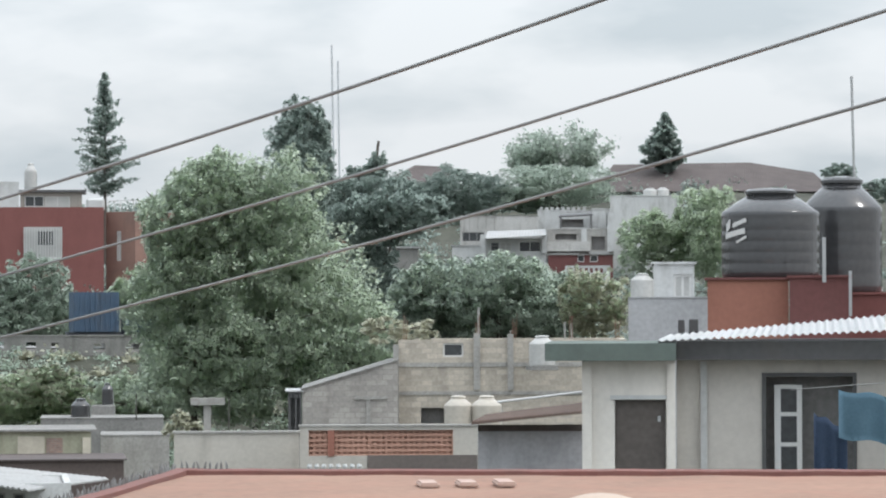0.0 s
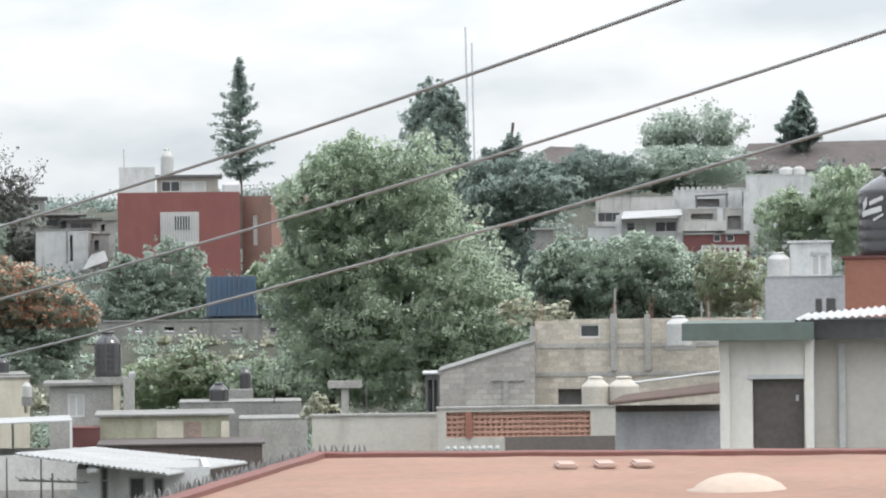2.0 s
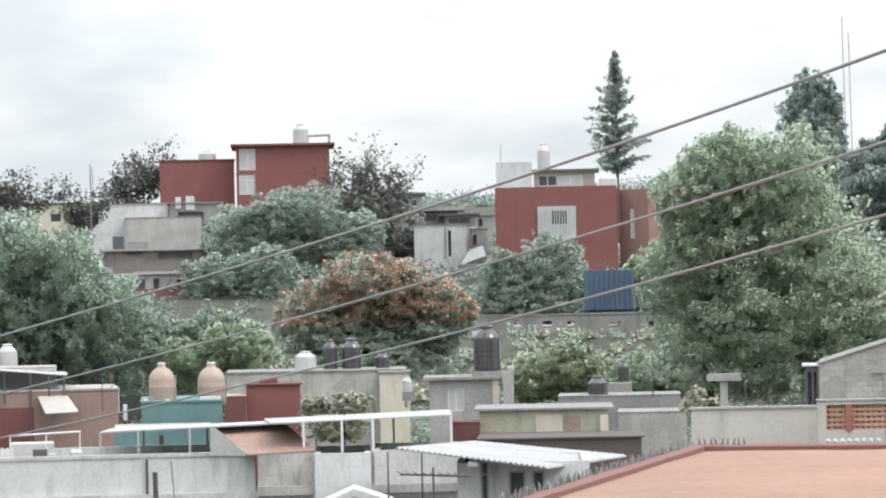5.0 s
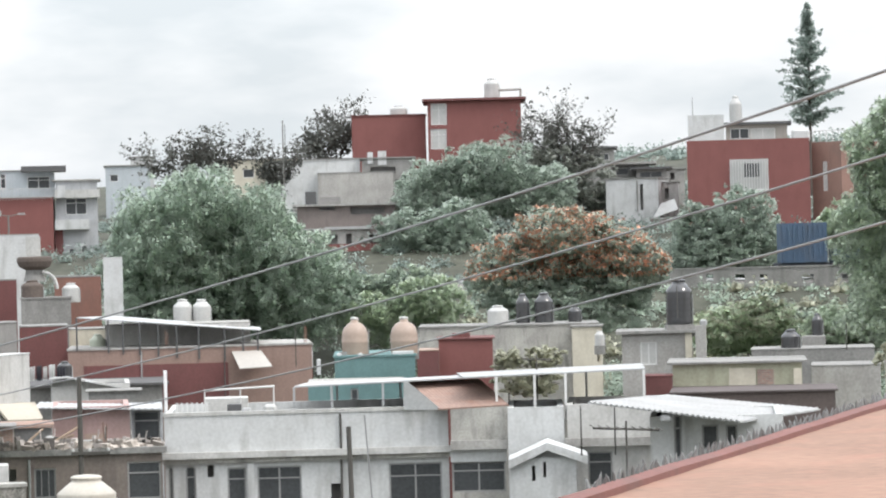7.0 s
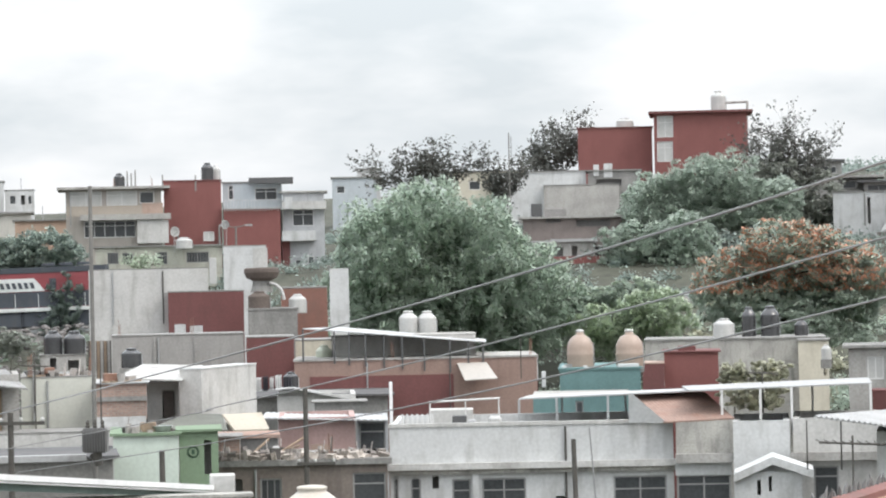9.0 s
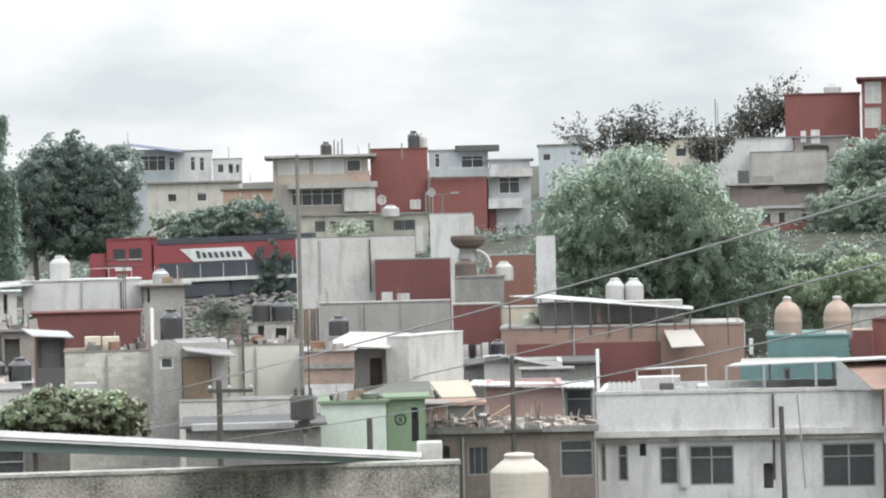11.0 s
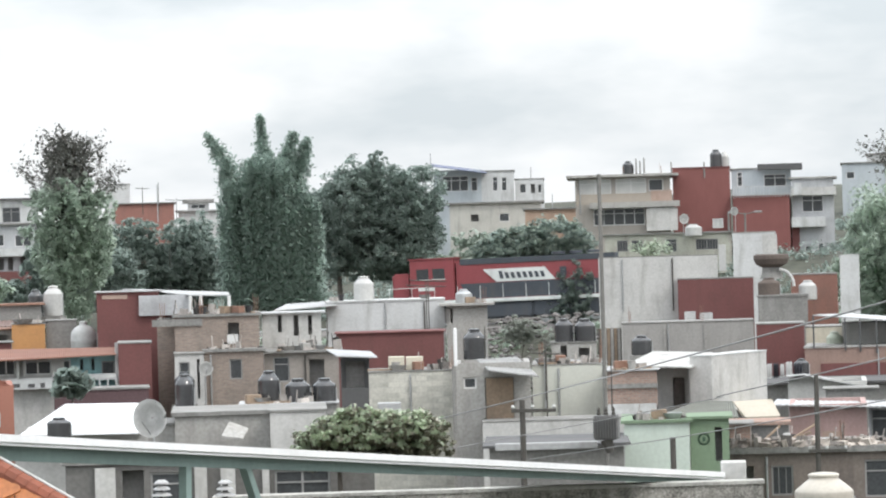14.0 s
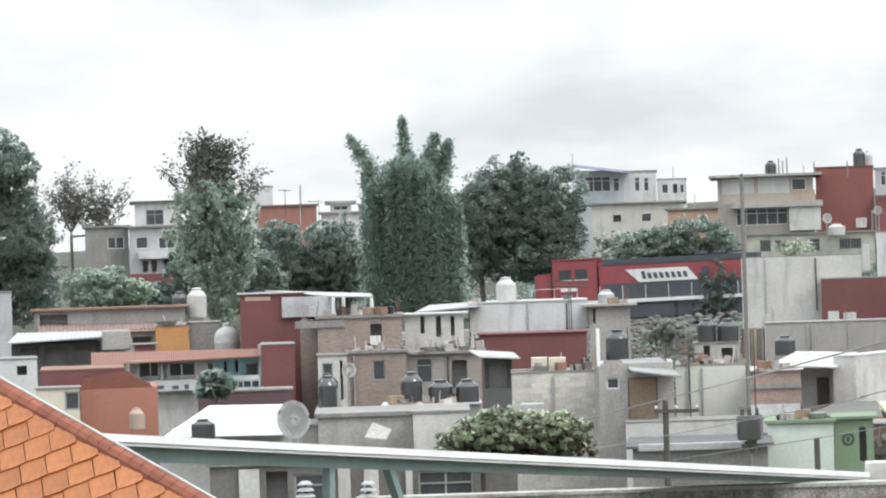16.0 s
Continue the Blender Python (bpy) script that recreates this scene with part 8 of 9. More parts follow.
wispy("brownish thin-leaved tree on the hill", 305, [(2.390, 2.290, 3.343, 1.009), (2.929, 2.370, 3.838, 1.086), (2.607, 2.050, 3.744, 0.563)], LEAFT, leaf=0.17, stems=9, sprays=2, spread=0.2)
tree("thin grey-green foliage under the open crowned tree", 304, [(2.350, 1.700, 3.500, 0.363), (2.907, 1.469, 4.044, 0.363), (2.185, 1.309, 3.233, 0.205)], LEAFK, cored=True, dens=0.6, leaf=0.2)
wispy("thin-leaved tree behind the red house", 352, [(-0.657, 2.507, 0.039, 1.533), (-0.901, 2.152, -0.145, 1.358)], LEAFT, leaf=0.2, stems=8, sprays=2, spread=0.22)
tree("flame tree with orange blossom", 225, [(1.709, 0.244, 3.290, -1.053), (2.349, 0.694, 4.289, -0.540), (3.415, 0.290, 4.906, -0.914), (1.964, -0.301, 4.534, -1.442)], LEAFB, accents=((LEAFO, 0.3, 0.45),), trunk=0.3)
tree("dark trees screening the slope below the houses", 284, [(0.198, 0.704, 1.252, -0.260), (0.828, 0.824, 2.057, -0.187)], LEAFB, dens=1.0)
tree("low bushes along the track side", 244, [(-0.988, -0.257, 0.343, -0.913), (0.089, -0.190, 1.327, -0.888)], LEAFB, trunk=0.1, accents=((LEAF, 0.3, 0.3),), name="bush")
lt = House("low_terrace_house", "weathered brown-grey house with posts under an upper storey", 297, (-1.010, 0.793, 0.548, 0.293), 6, mat("dull_brown_render", (0.2, 0.165, 0.15), 0.9, 0.2, streak=0.4), [(-0.648, 0.929, -0.411, 0.726, "o"), (-0.159, 0.757, 0.377, 0.655, "o")], over=0.4, thick=0.15, roofmat=CONCL)
for r in (-0.578, 0.461, 0.138, 0.400), (-0.813, 0.358, -0.599, 0.309):
    lt.slab("awning", r, 1.2, SHEETW)
tree("low green scrub on the embankment", 236, [(5.219, -0.877, 6.932, -1.856), (5.802, -0.802, 6.763, -1.495)], LEAFG, trunk=0.1, accents=((LEAFY, 0.3, 0.3),))
tree("low green scrub on the embankment", 242, [(6.777, -0.960, 8.261, -1.886), (7.672, -0.714, 8.884, -1.721)], LEAF, trunk=0.1)
tree("low green scrub below the track", 240, [(0.437, -0.351, 1.667, -1.370), (-0.377, -0.600, 0.676, -1.524)], LEAF, trunk=0.1, accents=((LEAFG, 0.3, 0.3),))
tree("leafy vine over a terrace", 150, [(2.005, -1.513, 2.550, -1.931), (2.472, -1.498, 3.222, -1.965), (2.104, -1.830, 3.168, -2.304)], LEAFY, leaf=0.1, dens=0.7, trunk=0.06, name="vine")
tree("pale dry weeds on a roof", 108, [(8.052, -1.589, 8.560, -1.976)], LEAFY, leaf=0.14, trunk=0.03, name="weeds", cored=False)
# left end of the hillside
def bamboo(label, d, stems, rect):
    """A bamboo clump: thin arching canes with dense drooping leaves."""
    b0, e0, b1, e1 = rect
    base = at((b0 + b1) / 2, e1, d)
    base.z = ground(base.x, base.y) - 0.2
    root = thing("bamboo_clump", Matrix.Translation(base), label, "bamboo")
    bm = bmesh.new()
    P, Nn = [], []
    for (tb, te, lb, le, w) in stems:
        tip, low = at(tb, te, d) - base, at(lb, le, d) - base
        foot = Vector((low.x * 0.5, rng.uniform(-1, 1), 0))
        pts = [foot, foot.lerp(low, 0.6) , low, low.lerp(tip, 0.6) + Vector((0, 0, 0.5)), tip]
        for a, b in zip(pts, pts[1:]):
            tube(bm, a, b, 0.06, 0.045, 5)
        m = 1500
        s = rng.random(m)
        q = np.array(low)[None] * (1 - s[:, None]) + np.array(tip)[None] * s[:, None] + rng.normal(0, 1, (m, 3)) * (w * (1.05 - 0.75 * s))[:, None] * np.array([0.5, 0.5, 0.5])
        P.append(q), Nn.append(rng.normal(0, 1, (m, 3)))
    part("canes", bm, BARK, root)
    c = at((b0 + b1) / 2, (e0 + e1) / 2, d) - base
    rx, rz = math.radians(b1 - b0) * d / 2, (math.tan(radians(e0)) - math.tan(radians(e1))) * d / 2
    m, nc = 80000, 170
    cane = rng.uniform(-1.0, 1.0, nc)
    topv = 1.2 - 0.75 * np.abs(cane) ** 1.6 - rng.uniform(0, 0.55, nc)
    i = rng.integers(0, nc, m)
    v = -1 + (topv[i] + 1) * rng.random(m)
    u = cane[i] * (1 + 0.12 * np.clip(v, -1, 0.6)) + rng.normal(0, 0.1, m) * (1.25 - 0.9 * np.clip((v + 1) / (topv[i] + 1), 0, 1))
    yy = np.sqrt(np.clip(1.1 - cane[i] ** 2, 0.05, 1)) * rng.choice([-1, -1, -1, 1], nc)[i] * rng.uniform(0.4, 1.0, nc)[i] + rng.normal(0, 0.08, m)
    P.append(np.array(c)[None] + np.stack([u * rx * 0.86, yy * rx * 0.75, v * rz], 1)), Nn.append(np.stack([u, yy, 0.5 + 0 * u], 1) + rng.normal(0, 0.5, (m, 3)))
    o = new("leaves", leaf_mesh("leaves", np.concatenate(P), np.concatenate(Nn), 0.11, BAMB, 3.0))
    o.parent = root
    p, q = blob_points(2600, np.array(c - Vector((0, 0, rz * 0.12))), np.array((rx * 0.9, rx * 0.5, rz * 0.95)), True)
    o = new("inner_foliage", leaf_mesh("inner_foliage", p, q, 0.5, BAMB, 2.4))
    o.parent = root


bamboo("tall feathery bamboo clump with arching tips", 240, [(-14.044, 2.236, -13.547, 1.400, 0.9), (-13.212, 2.538, -13.140, 1.568, 0.7), (-12.673, 2.237, -12.918, 1.473, 0.9), (-12.470, 2.133, -12.649, 1.466, 0.8), (-13.283, 1.886, -13.281, 1.303, 0.8), (-13.808, 1.675, -13.644, 1.133, 0.8)], (-13.966, 1.814, -12.186, -0.610))
tree("dense dark tree behind the bamboo", 285, [(-12.675, 1.611, -11.377, -0.086), (-12.312, 1.754, -10.913, 0.440), (-11.685, 1.700, -10.270, 0.332), (-12.067, 0.921, -10.393, -0.203), (-11.571, 1.930, -11.229, 1.346)], LEAFD, dens=1.2)
tree("dark trees along the slope", 288, [(-15.838, 0.922, -14.753, -0.181), (-14.990, 0.945, -13.859, -0.205), (-15.983, 0.479, -14.760, -0.449), (-15.090, 0.545, -13.778, -0.521)], LEAFD, dens=1.1)
tree("pale weedy shrub growing over a block wall", 137, [WEEDS_ON_BLOCK], LEAFY, leaf=0.14, trunk=0.04, name="shrub", cored=False, dens=0.8)
tree("dark scrub filling the slope beneath sparse trees", 272, [(-17.035, 0.749, -15.910, -0.406), (-16.237, 0.545, -15.019, -0.570), (-18.037, 0.065, -16.718, -0.514)], LEAFD, trunk=0.1, dens=1.0)
wispy("sparse tree with twiggy crown", 262, [(-16.912, 2.019, -15.561, 0.903), (-16.853, 2.265, -15.631, 1.233), (-16.623, 2.482, -16.019, 1.592)], LEAFT, leaf=0.15, stems=9, sprays=2, spread=0.18, bark=PALEBARK)
tree("brownish green foliage of a tall roadside tree", 261, [(-16.895, 1.680, -15.688, 0.216), (-16.750, 1.140, -15.871, -0.584), (-16.259, 1.484, -15.588, -0.055)], LEAFM, dens=0.9, bark=PALEBARK)
tree("large dark tree at the slope edge", 268, [(-20.354, 2.470, -18.980, 1.166), (-20.115, 1.645, -18.747, 0.088), (-20.142, 0.756, -18.589, -0.542)], LEAFD, dens=1.1)
wispy("bare thin-branched tree on the hillside", 300, [(-18.884, 1.840, -18.098, 0.861), (-18.443, 1.738, -17.637, 0.802)], LEAFT, leaf=0.14, stems=9, gen=2, sprays=2, spread=0.2, bark=PALEBARK)
tree("green bush below the houses", 240, [(-18.688, 0.345, -17.516, -0.536), (-18.161, 0.196, -17.203, -0.456)], LEAFM, trunk=0.1)
tree("rounded dark tree with forked trunk by the track", 272, [(-9.903, 0.608, -8.762, -0.231), (-9.109, 0.801, -7.956, -0.200), (-9.470, 0.704, -8.504, 0.012)], LEAFD, base_b=-9.031, trunk=0.2, accents=((LEAFB, 0.2, 0.4),))
tree("dark bushes beside a white wall", 264, [(-8.594, 0.015, -7.938, -0.810), (-8.786, -0.428, -7.996, -0.988)], LEAFD, trunk=0.08)
tree("thin scrub above the track", 290, [(-10.250, 0.648, -9.279, 0.084), (-10.707, 0.301, -9.652, -0.444)], LEAFB, cored=False, dens=0.7)
tree("low scrub on the rubble slope", 226, [(-9.512, -0.766, -8.809, -1.234), (-8.893, -1.052, -8.190, -1.519)], LEAFK, trunk=0.06, leaf=0.13, dens=0.6)


def rubble_slope():
    """Loose stones and broken concrete tipped down the slope beside the track."""
    bm = bmesh.new()
    for i in range(900):
        b, d_ = rng.uniform(-9.736, -7.902), rng.uniform(215, 258)
        p = rad_dir(b) * d_
        k = rng.uniform(0.08, 0.34)
        z = ground(p.x, p.y) + (d_ - 215) * 0.02 + 0.25
        res = bmesh.ops.create_icosphere(bm, subdivisions=1, radius=k)
        m = Matrix.Translation((p.x, p.y, z)) @ Matrix.Rotation(rng.uniform(0, 3), 4, "Z") @ Matrix.Diagonal((1.2, 0.8, rng.uniform(0.35, 0.8), 1))
        bmesh.ops.transform(bm, matrix=m, verts=res["verts"])
    o = part("rubble", bm, mat("slope_rubble", (0.125, 0.115, 0.108), 0.95, 0.3, 1.5, island=0.5))
    tagged(o, "grey-brown rubble tipped down the slope", "rubble", kind="stuff")


rubble_slope()
tree("small dark shrub by a balcony", 144, [(-16.673, -1.377, -15.912, -1.846)], LEAFD, leaf=0.2, trunk=0.06)

# ---- foreground: green steel roof, stained wall, tiled roof ----
CANOPYW = mat("canopy_white", (0.78, 0.785, 0.78), 0.45, 0.08, 1.0, 0.03, streak=0.2, stain=(0.4, 0.39, 0.37))


def steel_roof():
    pL, pR = (-23.200, -1.903), (-6.119, -3.327)
    dL, dR = 40.0, 66.0
    a, b = at(*pL, dL), at(*pR, dR)
    root = thing("steel_canopy", Matrix.Translation(a), "green steel canopy frame with white sheet roof", "canopy")
    v = b - a
    ax = v.normalized()
    away = Vector((-ax.y, ax.x, 0)).normalized()
    n = 160
    for k, (y0, y1, z) in enumerate(((-0.1, 1.0, 0.0), (0.9, 2.2, -0.045))):
        bm = bmesh.new()
        rows = [[bm.verts.new(v * (i / n) + away * y + Vector((0, 0, z + dz + (0.005 if i % 2 else 0)))) for i in range(n + 1)] for y, dz in ((y0, 0), (y1, 0.02), (y1, -0.05), (y0, -0.05))]
        for r, s in zip(rows, rows[1:] + rows[:1]):
            for i in range(n):
                bm.faces.new((r[i], r[i + 1], s[i + 1], s[i]))
        bmesh.ops.recalc_face_normals(bm, faces=bm.faces[:])
        part("roof_sheet", bm, CANOPYW, root)
    bm = bmesh.new()
    q = [Vector((0, 0, -0.08)), v + Vector((0, 0, -0.08)), v + Vector((0, 0, -0.2)), Vector((0, 0, -0.34))]
    f = [bm.verts.new(p + away * 0.05) for p in q]
    g = [bm.verts.new(p + away * 0.2) for p in q]
    bm.faces.new(f[::-1]), bm.faces.new(g)
    for i in range(4):
        bm.faces.new((f[i], f[(i + 1) % 4], g[(i + 1) % 4], g[i]))
    bmesh.ops.recalc_face_normals(bm, faces=bm.faces[:])
    part("beam", bm, STEELG, root)
    for y, z0, z1 in ((-0.16, -0.075, 0.02), (-0.13, -0.12, -0.085)):
        bm = bmesh.new()
        q = [Vector((0, 0, z0)), v + Vector((0, 0, z0)), v + Vector((0, 0, z1)), Vector((0, 0, z1))]
        f = [bm.verts.new(p + away * y) for p in q]
        g = [bm.verts.new(p + away * (y + 0.05)) for p in q]
        bm.faces.new(f[::-1]), bm.faces.new(g)
        for i in range(4):
            bm.faces.new((f[i], f[(i + 1) % 4], g[(i + 1) % 4], g[i]))
        bmesh.ops.recalc_face_normals(bm, faces=bm.faces[:])
        part("edge_trim", bm, CANOPYW, root)
    for (tb, te), (fb, fe), w in (((-14.540, -2.888), (-14.561, -3.672), 0.07), ((-13.645, -2.879), (-13.399, -3.708), 0.075)):
        # the post stands in the beam's plane
        def meet(bb, ee):
            w_ = rad_dir(bb)
            nrm = away
            t = (Vector((a.x, a.y, 0)) + away * 0.12).dot(nrm) / w_.dot(nrm)
            p = w_ * t
            p.z = EYE + t * math.tan(radians(ee))
            return p - a
        p, qq = meet(tb, te), meet(fb, fe)
        d_ = (qq - p)
        qq = p + d_ * (1 if abs(d_.x) > 0.1 else 6)
        bm = bmesh.new()
        m = [bm.verts.new(c) for s in (p, qq) for c in (s - ax * w - away * 0.06, s + ax * w - away * 0.06, s + ax * w + away * 0.06, s - ax * w + away * 0.06)]
        for fa in ((0, 1, 5, 4), (1, 2, 6, 5), (2, 3, 7, 6), (3, 0, 4, 7), (4, 5, 6, 7), (3, 2, 1, 0)):
            bm.faces.new([m[i] for i in fa])
        bmesh.ops.recalc_face_normals(bm, faces=bm.faces[:])
        part("post", bm, STEELG, root)


steel_roof()
# Dark wall puts the shade beneath the canopy into its colour.
wk = House("workshop_front", "workshop front painted dark for shade, pale posts under a canopy", 100, (-16.430, -2.917, -11.551, -4.298), 3, mat("shade_painted_render", (0.15, 0.145, 0.135), 0.9, 0.25, streak=0.5), [(-15.543, -3.017, -15.203, -3.652, "o"), (-15.098, -3.067, -14.490, -3.674, "k"), (-13.132, -3.091, -12.253, -3.742, "k")], over=0.1, thick=0.1, roofmat=CONC, category="building")
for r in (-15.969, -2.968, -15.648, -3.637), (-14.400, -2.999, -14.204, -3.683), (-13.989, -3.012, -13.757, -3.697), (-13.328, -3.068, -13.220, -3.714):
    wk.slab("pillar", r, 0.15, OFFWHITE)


def insulator(b, e, d):
    p = at(b, e, d)
    root = thing("line_insulator", Matrix.Translation(p), "stacked white porcelain line insulator on a short post", "insulator")
    bm = bmesh.new()
    tube(bm, (0, 0, -2.2), (0, 0, 0), 0.035, 0.03, 8)
    part("post", bm, POLED, root)
    for i in range(4):
        bm = bmesh.new()
        z = -0.02 - i * 0.062
        w = 0.075 + 0.014 * i
        lathe(bm, [(0.03, z - 0.03), (w, z - 0.024), (w * 0.95, z - 0.008), (0.035, z + 0.02)], 18)
        part("shed", bm, mat("white_porcelain", (0.36, 0.36, 0.35), 0.15, 0.05, bump=0), root)


insulator(-14.923, -3.179, 37), insulator(-13.923, -3.210, 37)
mwall = House("stained_wall", "thick old concrete wall blackened by mould streaks", 63, (-14.107, -3.547, -5.400, -4.495), 0.5, mat("black_mould_wall", (0.30, 0.285, 0.25), 0.95, 0.8, 2.4, 0.6, streak=1.0, stain=(0.035, 0.035, 0.03)), over=0.03, thick=0.06, category="wall", roofmat=MOULD, sideslope=0.03)
block_at("pale_block", "pale rendered block on a stained wall", "block", 66, (-6.064, -3.157, -5.660, -3.471), 0.6, OFFWHITE)


def tiled_roof():
    """Hipped roof slope with overlapping clay tiles and a mortared hip."""
    d = 38.0
    P0 = at(-16.434, -3.420, d)
    apex = at(-20.200, -1.111, d + 2.6)
    hip = apex - P0
    U = Vector((-0.95, -0.10, -0.34)).normalized()
    root = thing("tiled_roof", Matrix.Translation(P0), "bright orange clay tile roof with mortared hip", "roof")
    nrm = hip.cross(U).normalized()
    if nrm.y > 0:
        nrm = -nrm
    V = nrm.cross(U).normalized()
    if V.z < 0:
        V = -V
    tw, th_ = 0.30, 0.28
    m = [mat("glazed_clay_tile", (0.385, 0.118, 0.016), 0.5, 0.25, 2.0, 0.08, rand=0.14, streak=0.3, stain=(0.40, 0.10, 0.03))]
    bm = bmesh.new()
    x0, y0 = tw * 0.96, th_ * 1.12
    pts = [(0, 0), (x0 * 0.25, -0.008), (x0 * 0.5, -0.012), (x0 * 0.75, -0.008), (x0, 0), (x0, y0), (0, y0)]
    lo = [bm.verts.new((x, y, 0.0 if y > 0.1 else 0.018)) for x, y in pts]
    hi = [bm.verts.new((x, y, 0.014 if y > 0.1 else 0.036)) for x, y in pts]
    bm.faces.new(hi), bm.faces.new(lo[::-1])
    for i in range(len(pts)):
        j = (i + 1) % len(pts)
        bm.faces.new((lo[i], lo[j], hi[j], hi[i]))
    bmesh.ops.recalc_face_normals(bm, faces=bm.faces[:])
    me = mesh_of("tile", bm, m)
    R = Matrix((( -U).to_tuple(), V.to_tuple(), nrm.to_tuple())).transposed()
    hl = hip.length
    for j in range(-2, 19):
        # where this course meets the hip
        yv = j * th_
        k = yv / hip.dot(V)
        start = min(hip.dot(-U) * k, hip.dot(-U) * (yv + th_ * 1.12) / hip.dot(V))
        for i in range(0, 13):
            x = start - (i + 0.95) * tw - (0.5 * tw if j % 2 else 0) * 0
            o = new("tile", me)
            o.parent = root
            p = (-U) * x + V * yv
            o.matrix_local = Matrix.Translation(p + nrm * 0.01) @ (R.to_4x4() @ Matrix.Rotation(rng.uniform(-0.02, 0.02), 4, "Z") @ Matrix.Rotation(rng.uniform(-0.02, 0.03), 4, "X"))
    base = [Vector((0, 0, 0)) - hip * 0.2, hip * 1.1, hip * 1.1 + U * 5, U * 5 - hip * 0.2]
    bm = bmesh.new()
    bm.faces.new([bm.verts.new(p - nrm * 0.02) for p in base])
    bmesh.ops.solidify(bm, geom=bm.faces[:], thickness=0.05)
    part("roof_deck", bm, TERRAD, root)
    hipm = mat("hip_tile", (0.21, 0.055, 0.022), 0.7, 0.25, rand=0.2)
    for i in range(26):
        a = hip * (i / 24.0 - 0.06)
        bm = bmesh.new()
        tube(bm, a + U * 0.1 - nrm * 0.065, a + U * 0.1 - nrm * 0.065 + hip * (1.1 / 24.0), 0.128, 0.122, 12)
        part("hip_tile", bm, hipm, root)
    bm = bmesh.new()
    tube(bm, -hip * 0.1 - U * 0.04 + nrm * 0.0, hip * 1.05 - U * 0.04 + nrm * 0.0, 0.02, 0.02, 6)
    part("mortar_line", bm, OFFWHITE, root)


tiled_roof()

# ---- poles and cables ----
p_tr = pole("tall grey utility pole carrying a transformer", 107, *(-7.856, 1.456), r=0.075)


def transformer():
    p = at(-7.85, -2.559, 106.3)
    root = thing("pole_transformer", Matrix.Translation(p), "grey finned transformer hung on a pole", "transformer")
    bm = boxbm(-0.36, 0.36, -0.28, 0.28, -0.36, 0.36)
    bmesh.ops.bevel(bm, geom=bm.edges[:], offset=0.04, segments=2, affect="EDGES")
    part("tank", bm, mat("grey_enamel", (0.15, 0.15, 0.145), 0.55, 0.15, streak=0.4), root)
    for i in range(9):
        x = -0.32 + i * 0.08
        part("fin", boxbm(x, x + 0.02, -0.36, -0.281, -0.3, 0.28), MATS["grey_enamel"], root)
    for i in range(3):
        bm = bmesh.new()
        lathe(bm, [(0.05, 0.36), (0.07, 0.42), (0.04, 0.46), (0.06, 0.52), (0.02, 0.6)], 10, cx=-0.22 + i * 0.22)
        part("insulator", bm, POLED, root)
    bm = bmesh.new()
    tube(bm, (0, 0, -0.361), (0.1, 0, -0.75), 0.2, 0.1, 10)
    part("drain", bm, POLED, root)


transformer()


def crosspole(b, e, d, bx_, label):
    p = at(b, e, d)
    z = ground(p.x, p.y) - 0.3
    root = thing("utility_pole", Matrix.Translation((p.x, p.y, z)), label, "pole")
    H = p.z - z
    bm = bmesh.new()
    tube(bm, (0, 0, 0), (0, 0, H), 0.11, 0.08, 9)
    part("shaft", bm, POLED, root)
    part("crossarm", boxbm(-0.3, 0.95, -0.1, -0.02, H - bx_ - 0.05, H - bx_ + 0.05), POLED, root)
    for x in (-0.25, 0.3, 0.9):
        bm = bmesh.new()
        lathe(bm, [(0.03, H - bx_ + 0.05), (0.06, H - bx_ + 0.1), (0.03, H - bx_ + 0.16)], 8, cx=x, cy=-0.06)
        part("insulator", bm, WHITEP, root)


crosspole(-9.176, -2.089, 100, 0.3, "dark timber pole with short crossarm")
crosspole(-6.806, -2.745, 98, 3.0, "short dark timber pole")
crosspole(-4.522, -1.800, 118, 2.5, "dark timber service pole")
for b, r in ((-8.854, -1.453), 0.06), ((-6.479, 0.772), 0.1), ((-5.825, 0.788), 0.1), ((-1.205, 2.170), 0.06):
    pole("slim grey street pole", 128 if b[1] < -1.5 else 290, b[0], b[1], r=r, name="street_pole", material=POLEC)


def lamp(b, e, d):
    p = at(b, e, d)
    root = thing("street_lamp", Matrix.Translation(p), "white twin-headed street lamp on a slim pole", "street lamp")
    bm = bmesh.new()
    tube(bm, (0, 0, ground(p.x, p.y) - p.z), (0, 0, 0), 0.09, 0.07, 8)
    part("pole", bm, POLEC, root)
    for s in (-1, 1):
        bm = bmesh.new()
        tube(bm, (0, 0, -0.1), (s * 0.9, 0, 0.1), 0.04, 0.04, 6)
        arm = part("arm", bm, POLEC, root)
        bm = boxbm(s * 0.7, s * 1.35, -0.2, 0.2, 0.0, 0.16)
        bmesh.ops.bevel(bm, geom=bm.edges[:], offset=0.06, segments=2, affect="EDGES")
        part("head", bm, SHEETW, arm)


lamp(-5.564, 0.774, 286)


# lean-tos and low walls squeezed between the houses
House("lean_to", "long low lean-to with dull sheet roof", 150, (-4.378, -2.052, -3.579, -2.339), 2.5, CONC, over=0.12, thick=0.05, roofmat=CONC, category="shed")
House("lean_to", "brick lean-to under a rusty sheet", 121, (-5.923, -2.569, -5.574, -2.916), 2.5, BRICKR, over=0.12, thick=0.05, roofmat=CONC, category="shed")
House("lean_to", "low maroon lean-to beside an orange wall", 160, (-17.554, -0.945, -17.225, -1.259), 2.5, DKRED, over=0.12, thick=0.05, roofmat=CONC, category="shed")

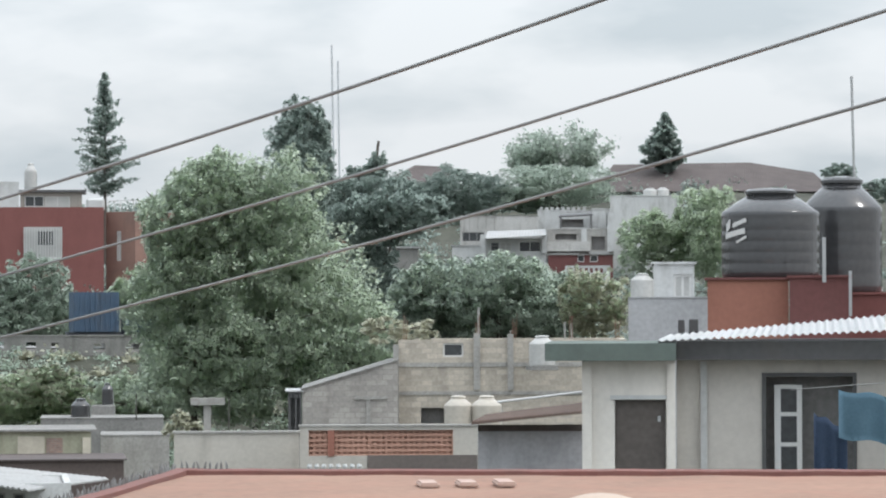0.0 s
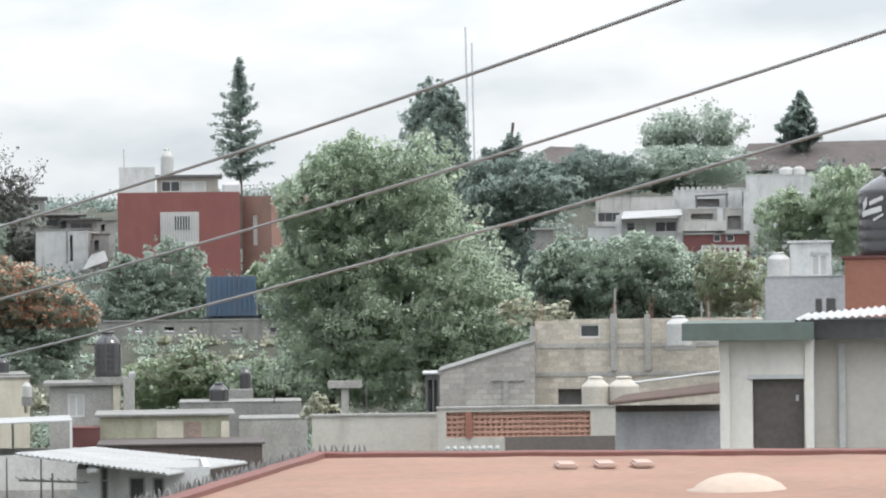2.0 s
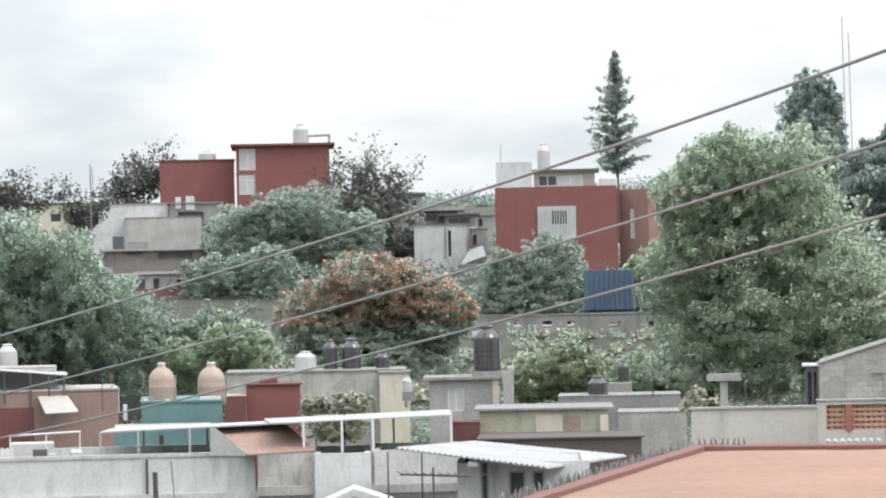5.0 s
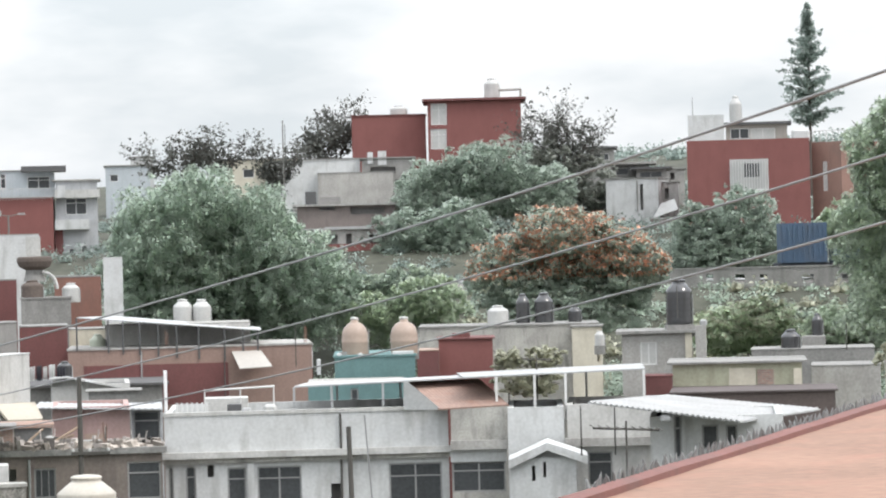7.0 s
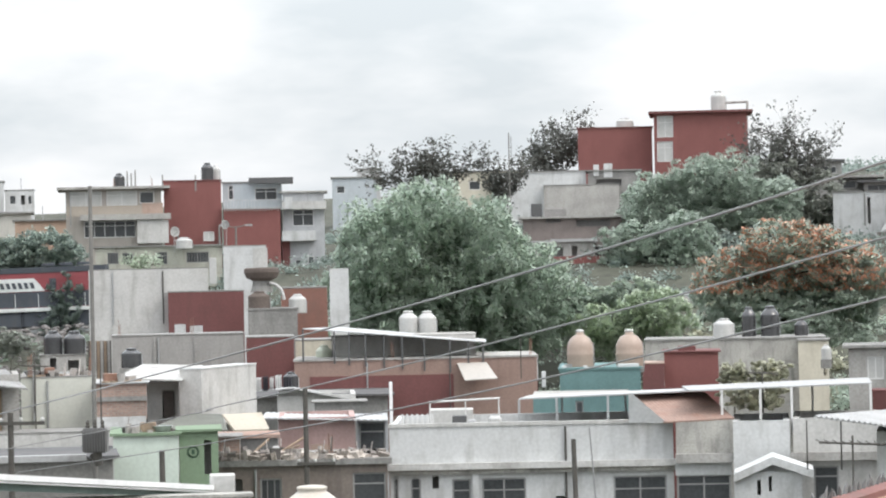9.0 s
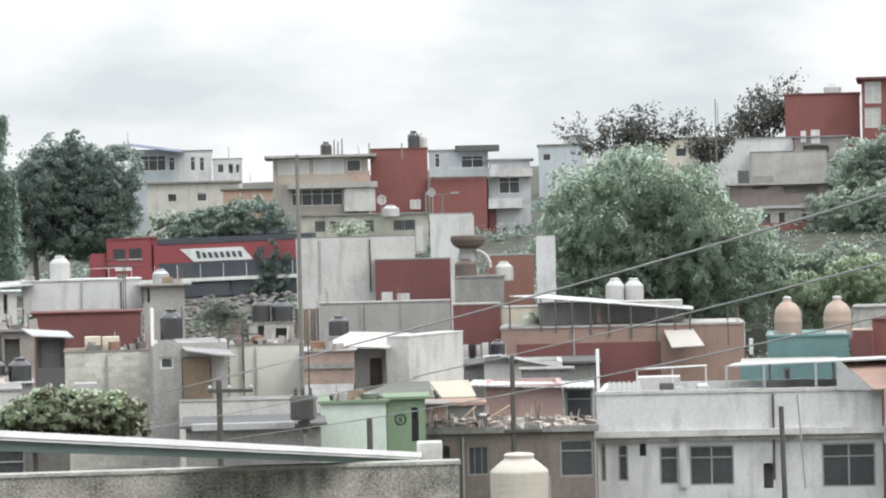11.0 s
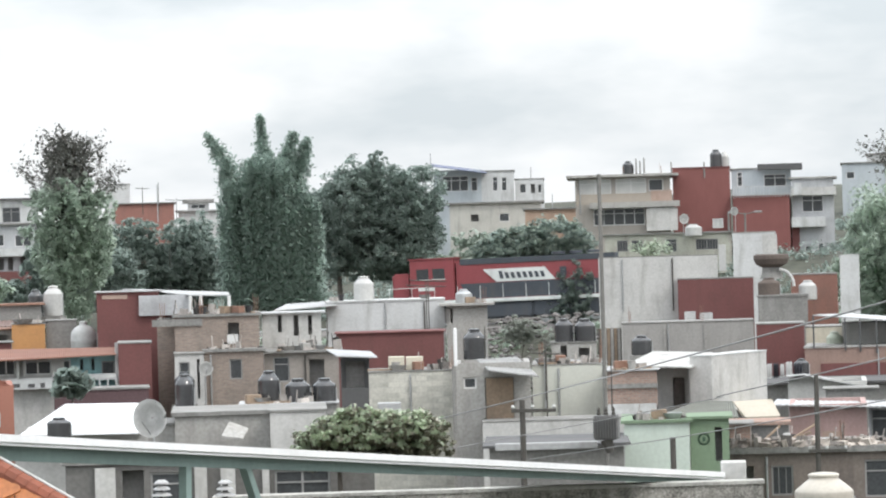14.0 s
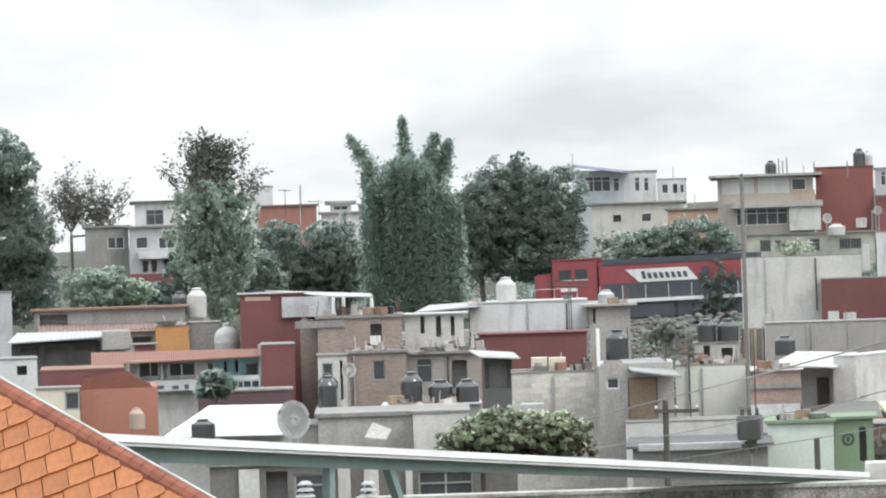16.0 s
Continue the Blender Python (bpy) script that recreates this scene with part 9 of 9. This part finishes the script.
# slim aerials, rods and clothes posts on the roofs
for b, e0, e1, d_ in ((-10.615, -0.125, -0.914, 178), (-12.234, -0.555, -1.048, 156), (-8.788, -1.145, -1.950, 128), (-14.698, 0.457, -0.080, 286), (-15.099, 1.454, 1.167, 343), (-14.847, 1.518, 1.178, 343), (-9.735, -0.913, -1.540, 140), (-8.777, -1.315, -2.283, 128), (-7.749, -1.459, -2.131, 122), (-1.087, -1.095, -1.588, 170), (-2.219, -1.564, -2.101, 150), (2.729, -1.666, -2.382, 128), (0.824, -1.090, -1.628, 168), (3.945, -2.404, -3.118, 112), (3.408, -2.484, -3.109, 113), (4.982, -0.610, -0.968, 150), (7.634, -1.274, -1.543, 140), (9.096, -1.338, -1.875, 110)):
    pole("thin rusty metal rod standing on a roof", d_, b, e0, e1 - 0.15, 0.028 if d_ < 200 else 0.04, "roof_rod", POLED, category="rod")
for b, e, d_, w_ in ((-15.100, 1.436, 343, 0.6), (-10.616, -0.143, 178, 0.9), (-14.568, 1.242, 340, 1), (2.728, -1.711, 128, 0.5), (-8.778, -1.351, 128, 0.5)):
    yagi(b, e, d_, w=w_, els=6, mast_to=e - 0.4, label="small television antenna on a rooftop mast")


def cables():
    """Three lines fitted to the camera's view by bearing and height, with chosen distances."""
    lines = (
        ([(17.412, 5.760), (14.992, 4.929), (10.498, 3.462), (5.500, 1.729), (7.440, 2.380), (2.948, 0.920), (3.260, 1.253), (-3.060, -0.520), (-3.058, -0.536), (-3.476, -0.797), (-6.630, -1.512), (-9.698, -2.146), (-10.510, -2.388)], 0.020),
        ([(21.570, 5.343), (19.522, 4.703), (14.447, 3.242), (9.955, 1.868), (5.498, 0.527), (7.423, 1.044), (2.935, -0.179), (5.031, 0.481), (0.522, -0.542), (-3.979, -1.621), (-6.677, -2.316), (-9.714, -2.773), (-10.387, -2.794)], 0.019),
        ([(21.561, 3.931), (19.514, 3.309), (14.442, 1.916), (9.952, 0.730), (5.497, -0.399), (3.818, -0.808), (5.007, -0.441), (1.401, -1.238), (-2.205, -2.029), (-4.531, -2.358), (-7.029, -3.025), (-9.088, -2.893)], 0.018),
    )
    d0, d1 = 19.0, 95.0
    for pts, r in lines:
        b0, b1 = pts[0][0], pts[-1][0]
        view_curve = np.polyfit([b for b, e in pts], [e for b, e in pts], 3)
        P = []
        for i in range(15):
            b = b0 + (b1 - b0) * i / 14
            k = min(1.0, (b0 - b) / (17.5 + 12.0))
            d = 1 / ((1 - k) / d0 + k / d1)
            P.append(at(b, float(np.polyval(view_curve, b)), d))
        cu = bpy.data.curves.new("power_cable", "CURVE")
        cu.dimensions, cu.bevel_depth, cu.bevel_resolution, cu.resolution_u = "3D", r * 0.62, 2, 6
        sp = cu.splines.new("BEZIER")
        sp.bezier_points.add(len(P) - 1)
        for bp, p in zip(sp.bezier_points, P):
            bp.co = p
            bp.handle_left_type = bp.handle_right_type = "AUTO"
        cu.materials.append(CABLE)
        o = new("power_cable", cu)
        tagged(o, "grey sagging overhead power cable, shaped to fit the view", "cable", "overhead cables")


cables()
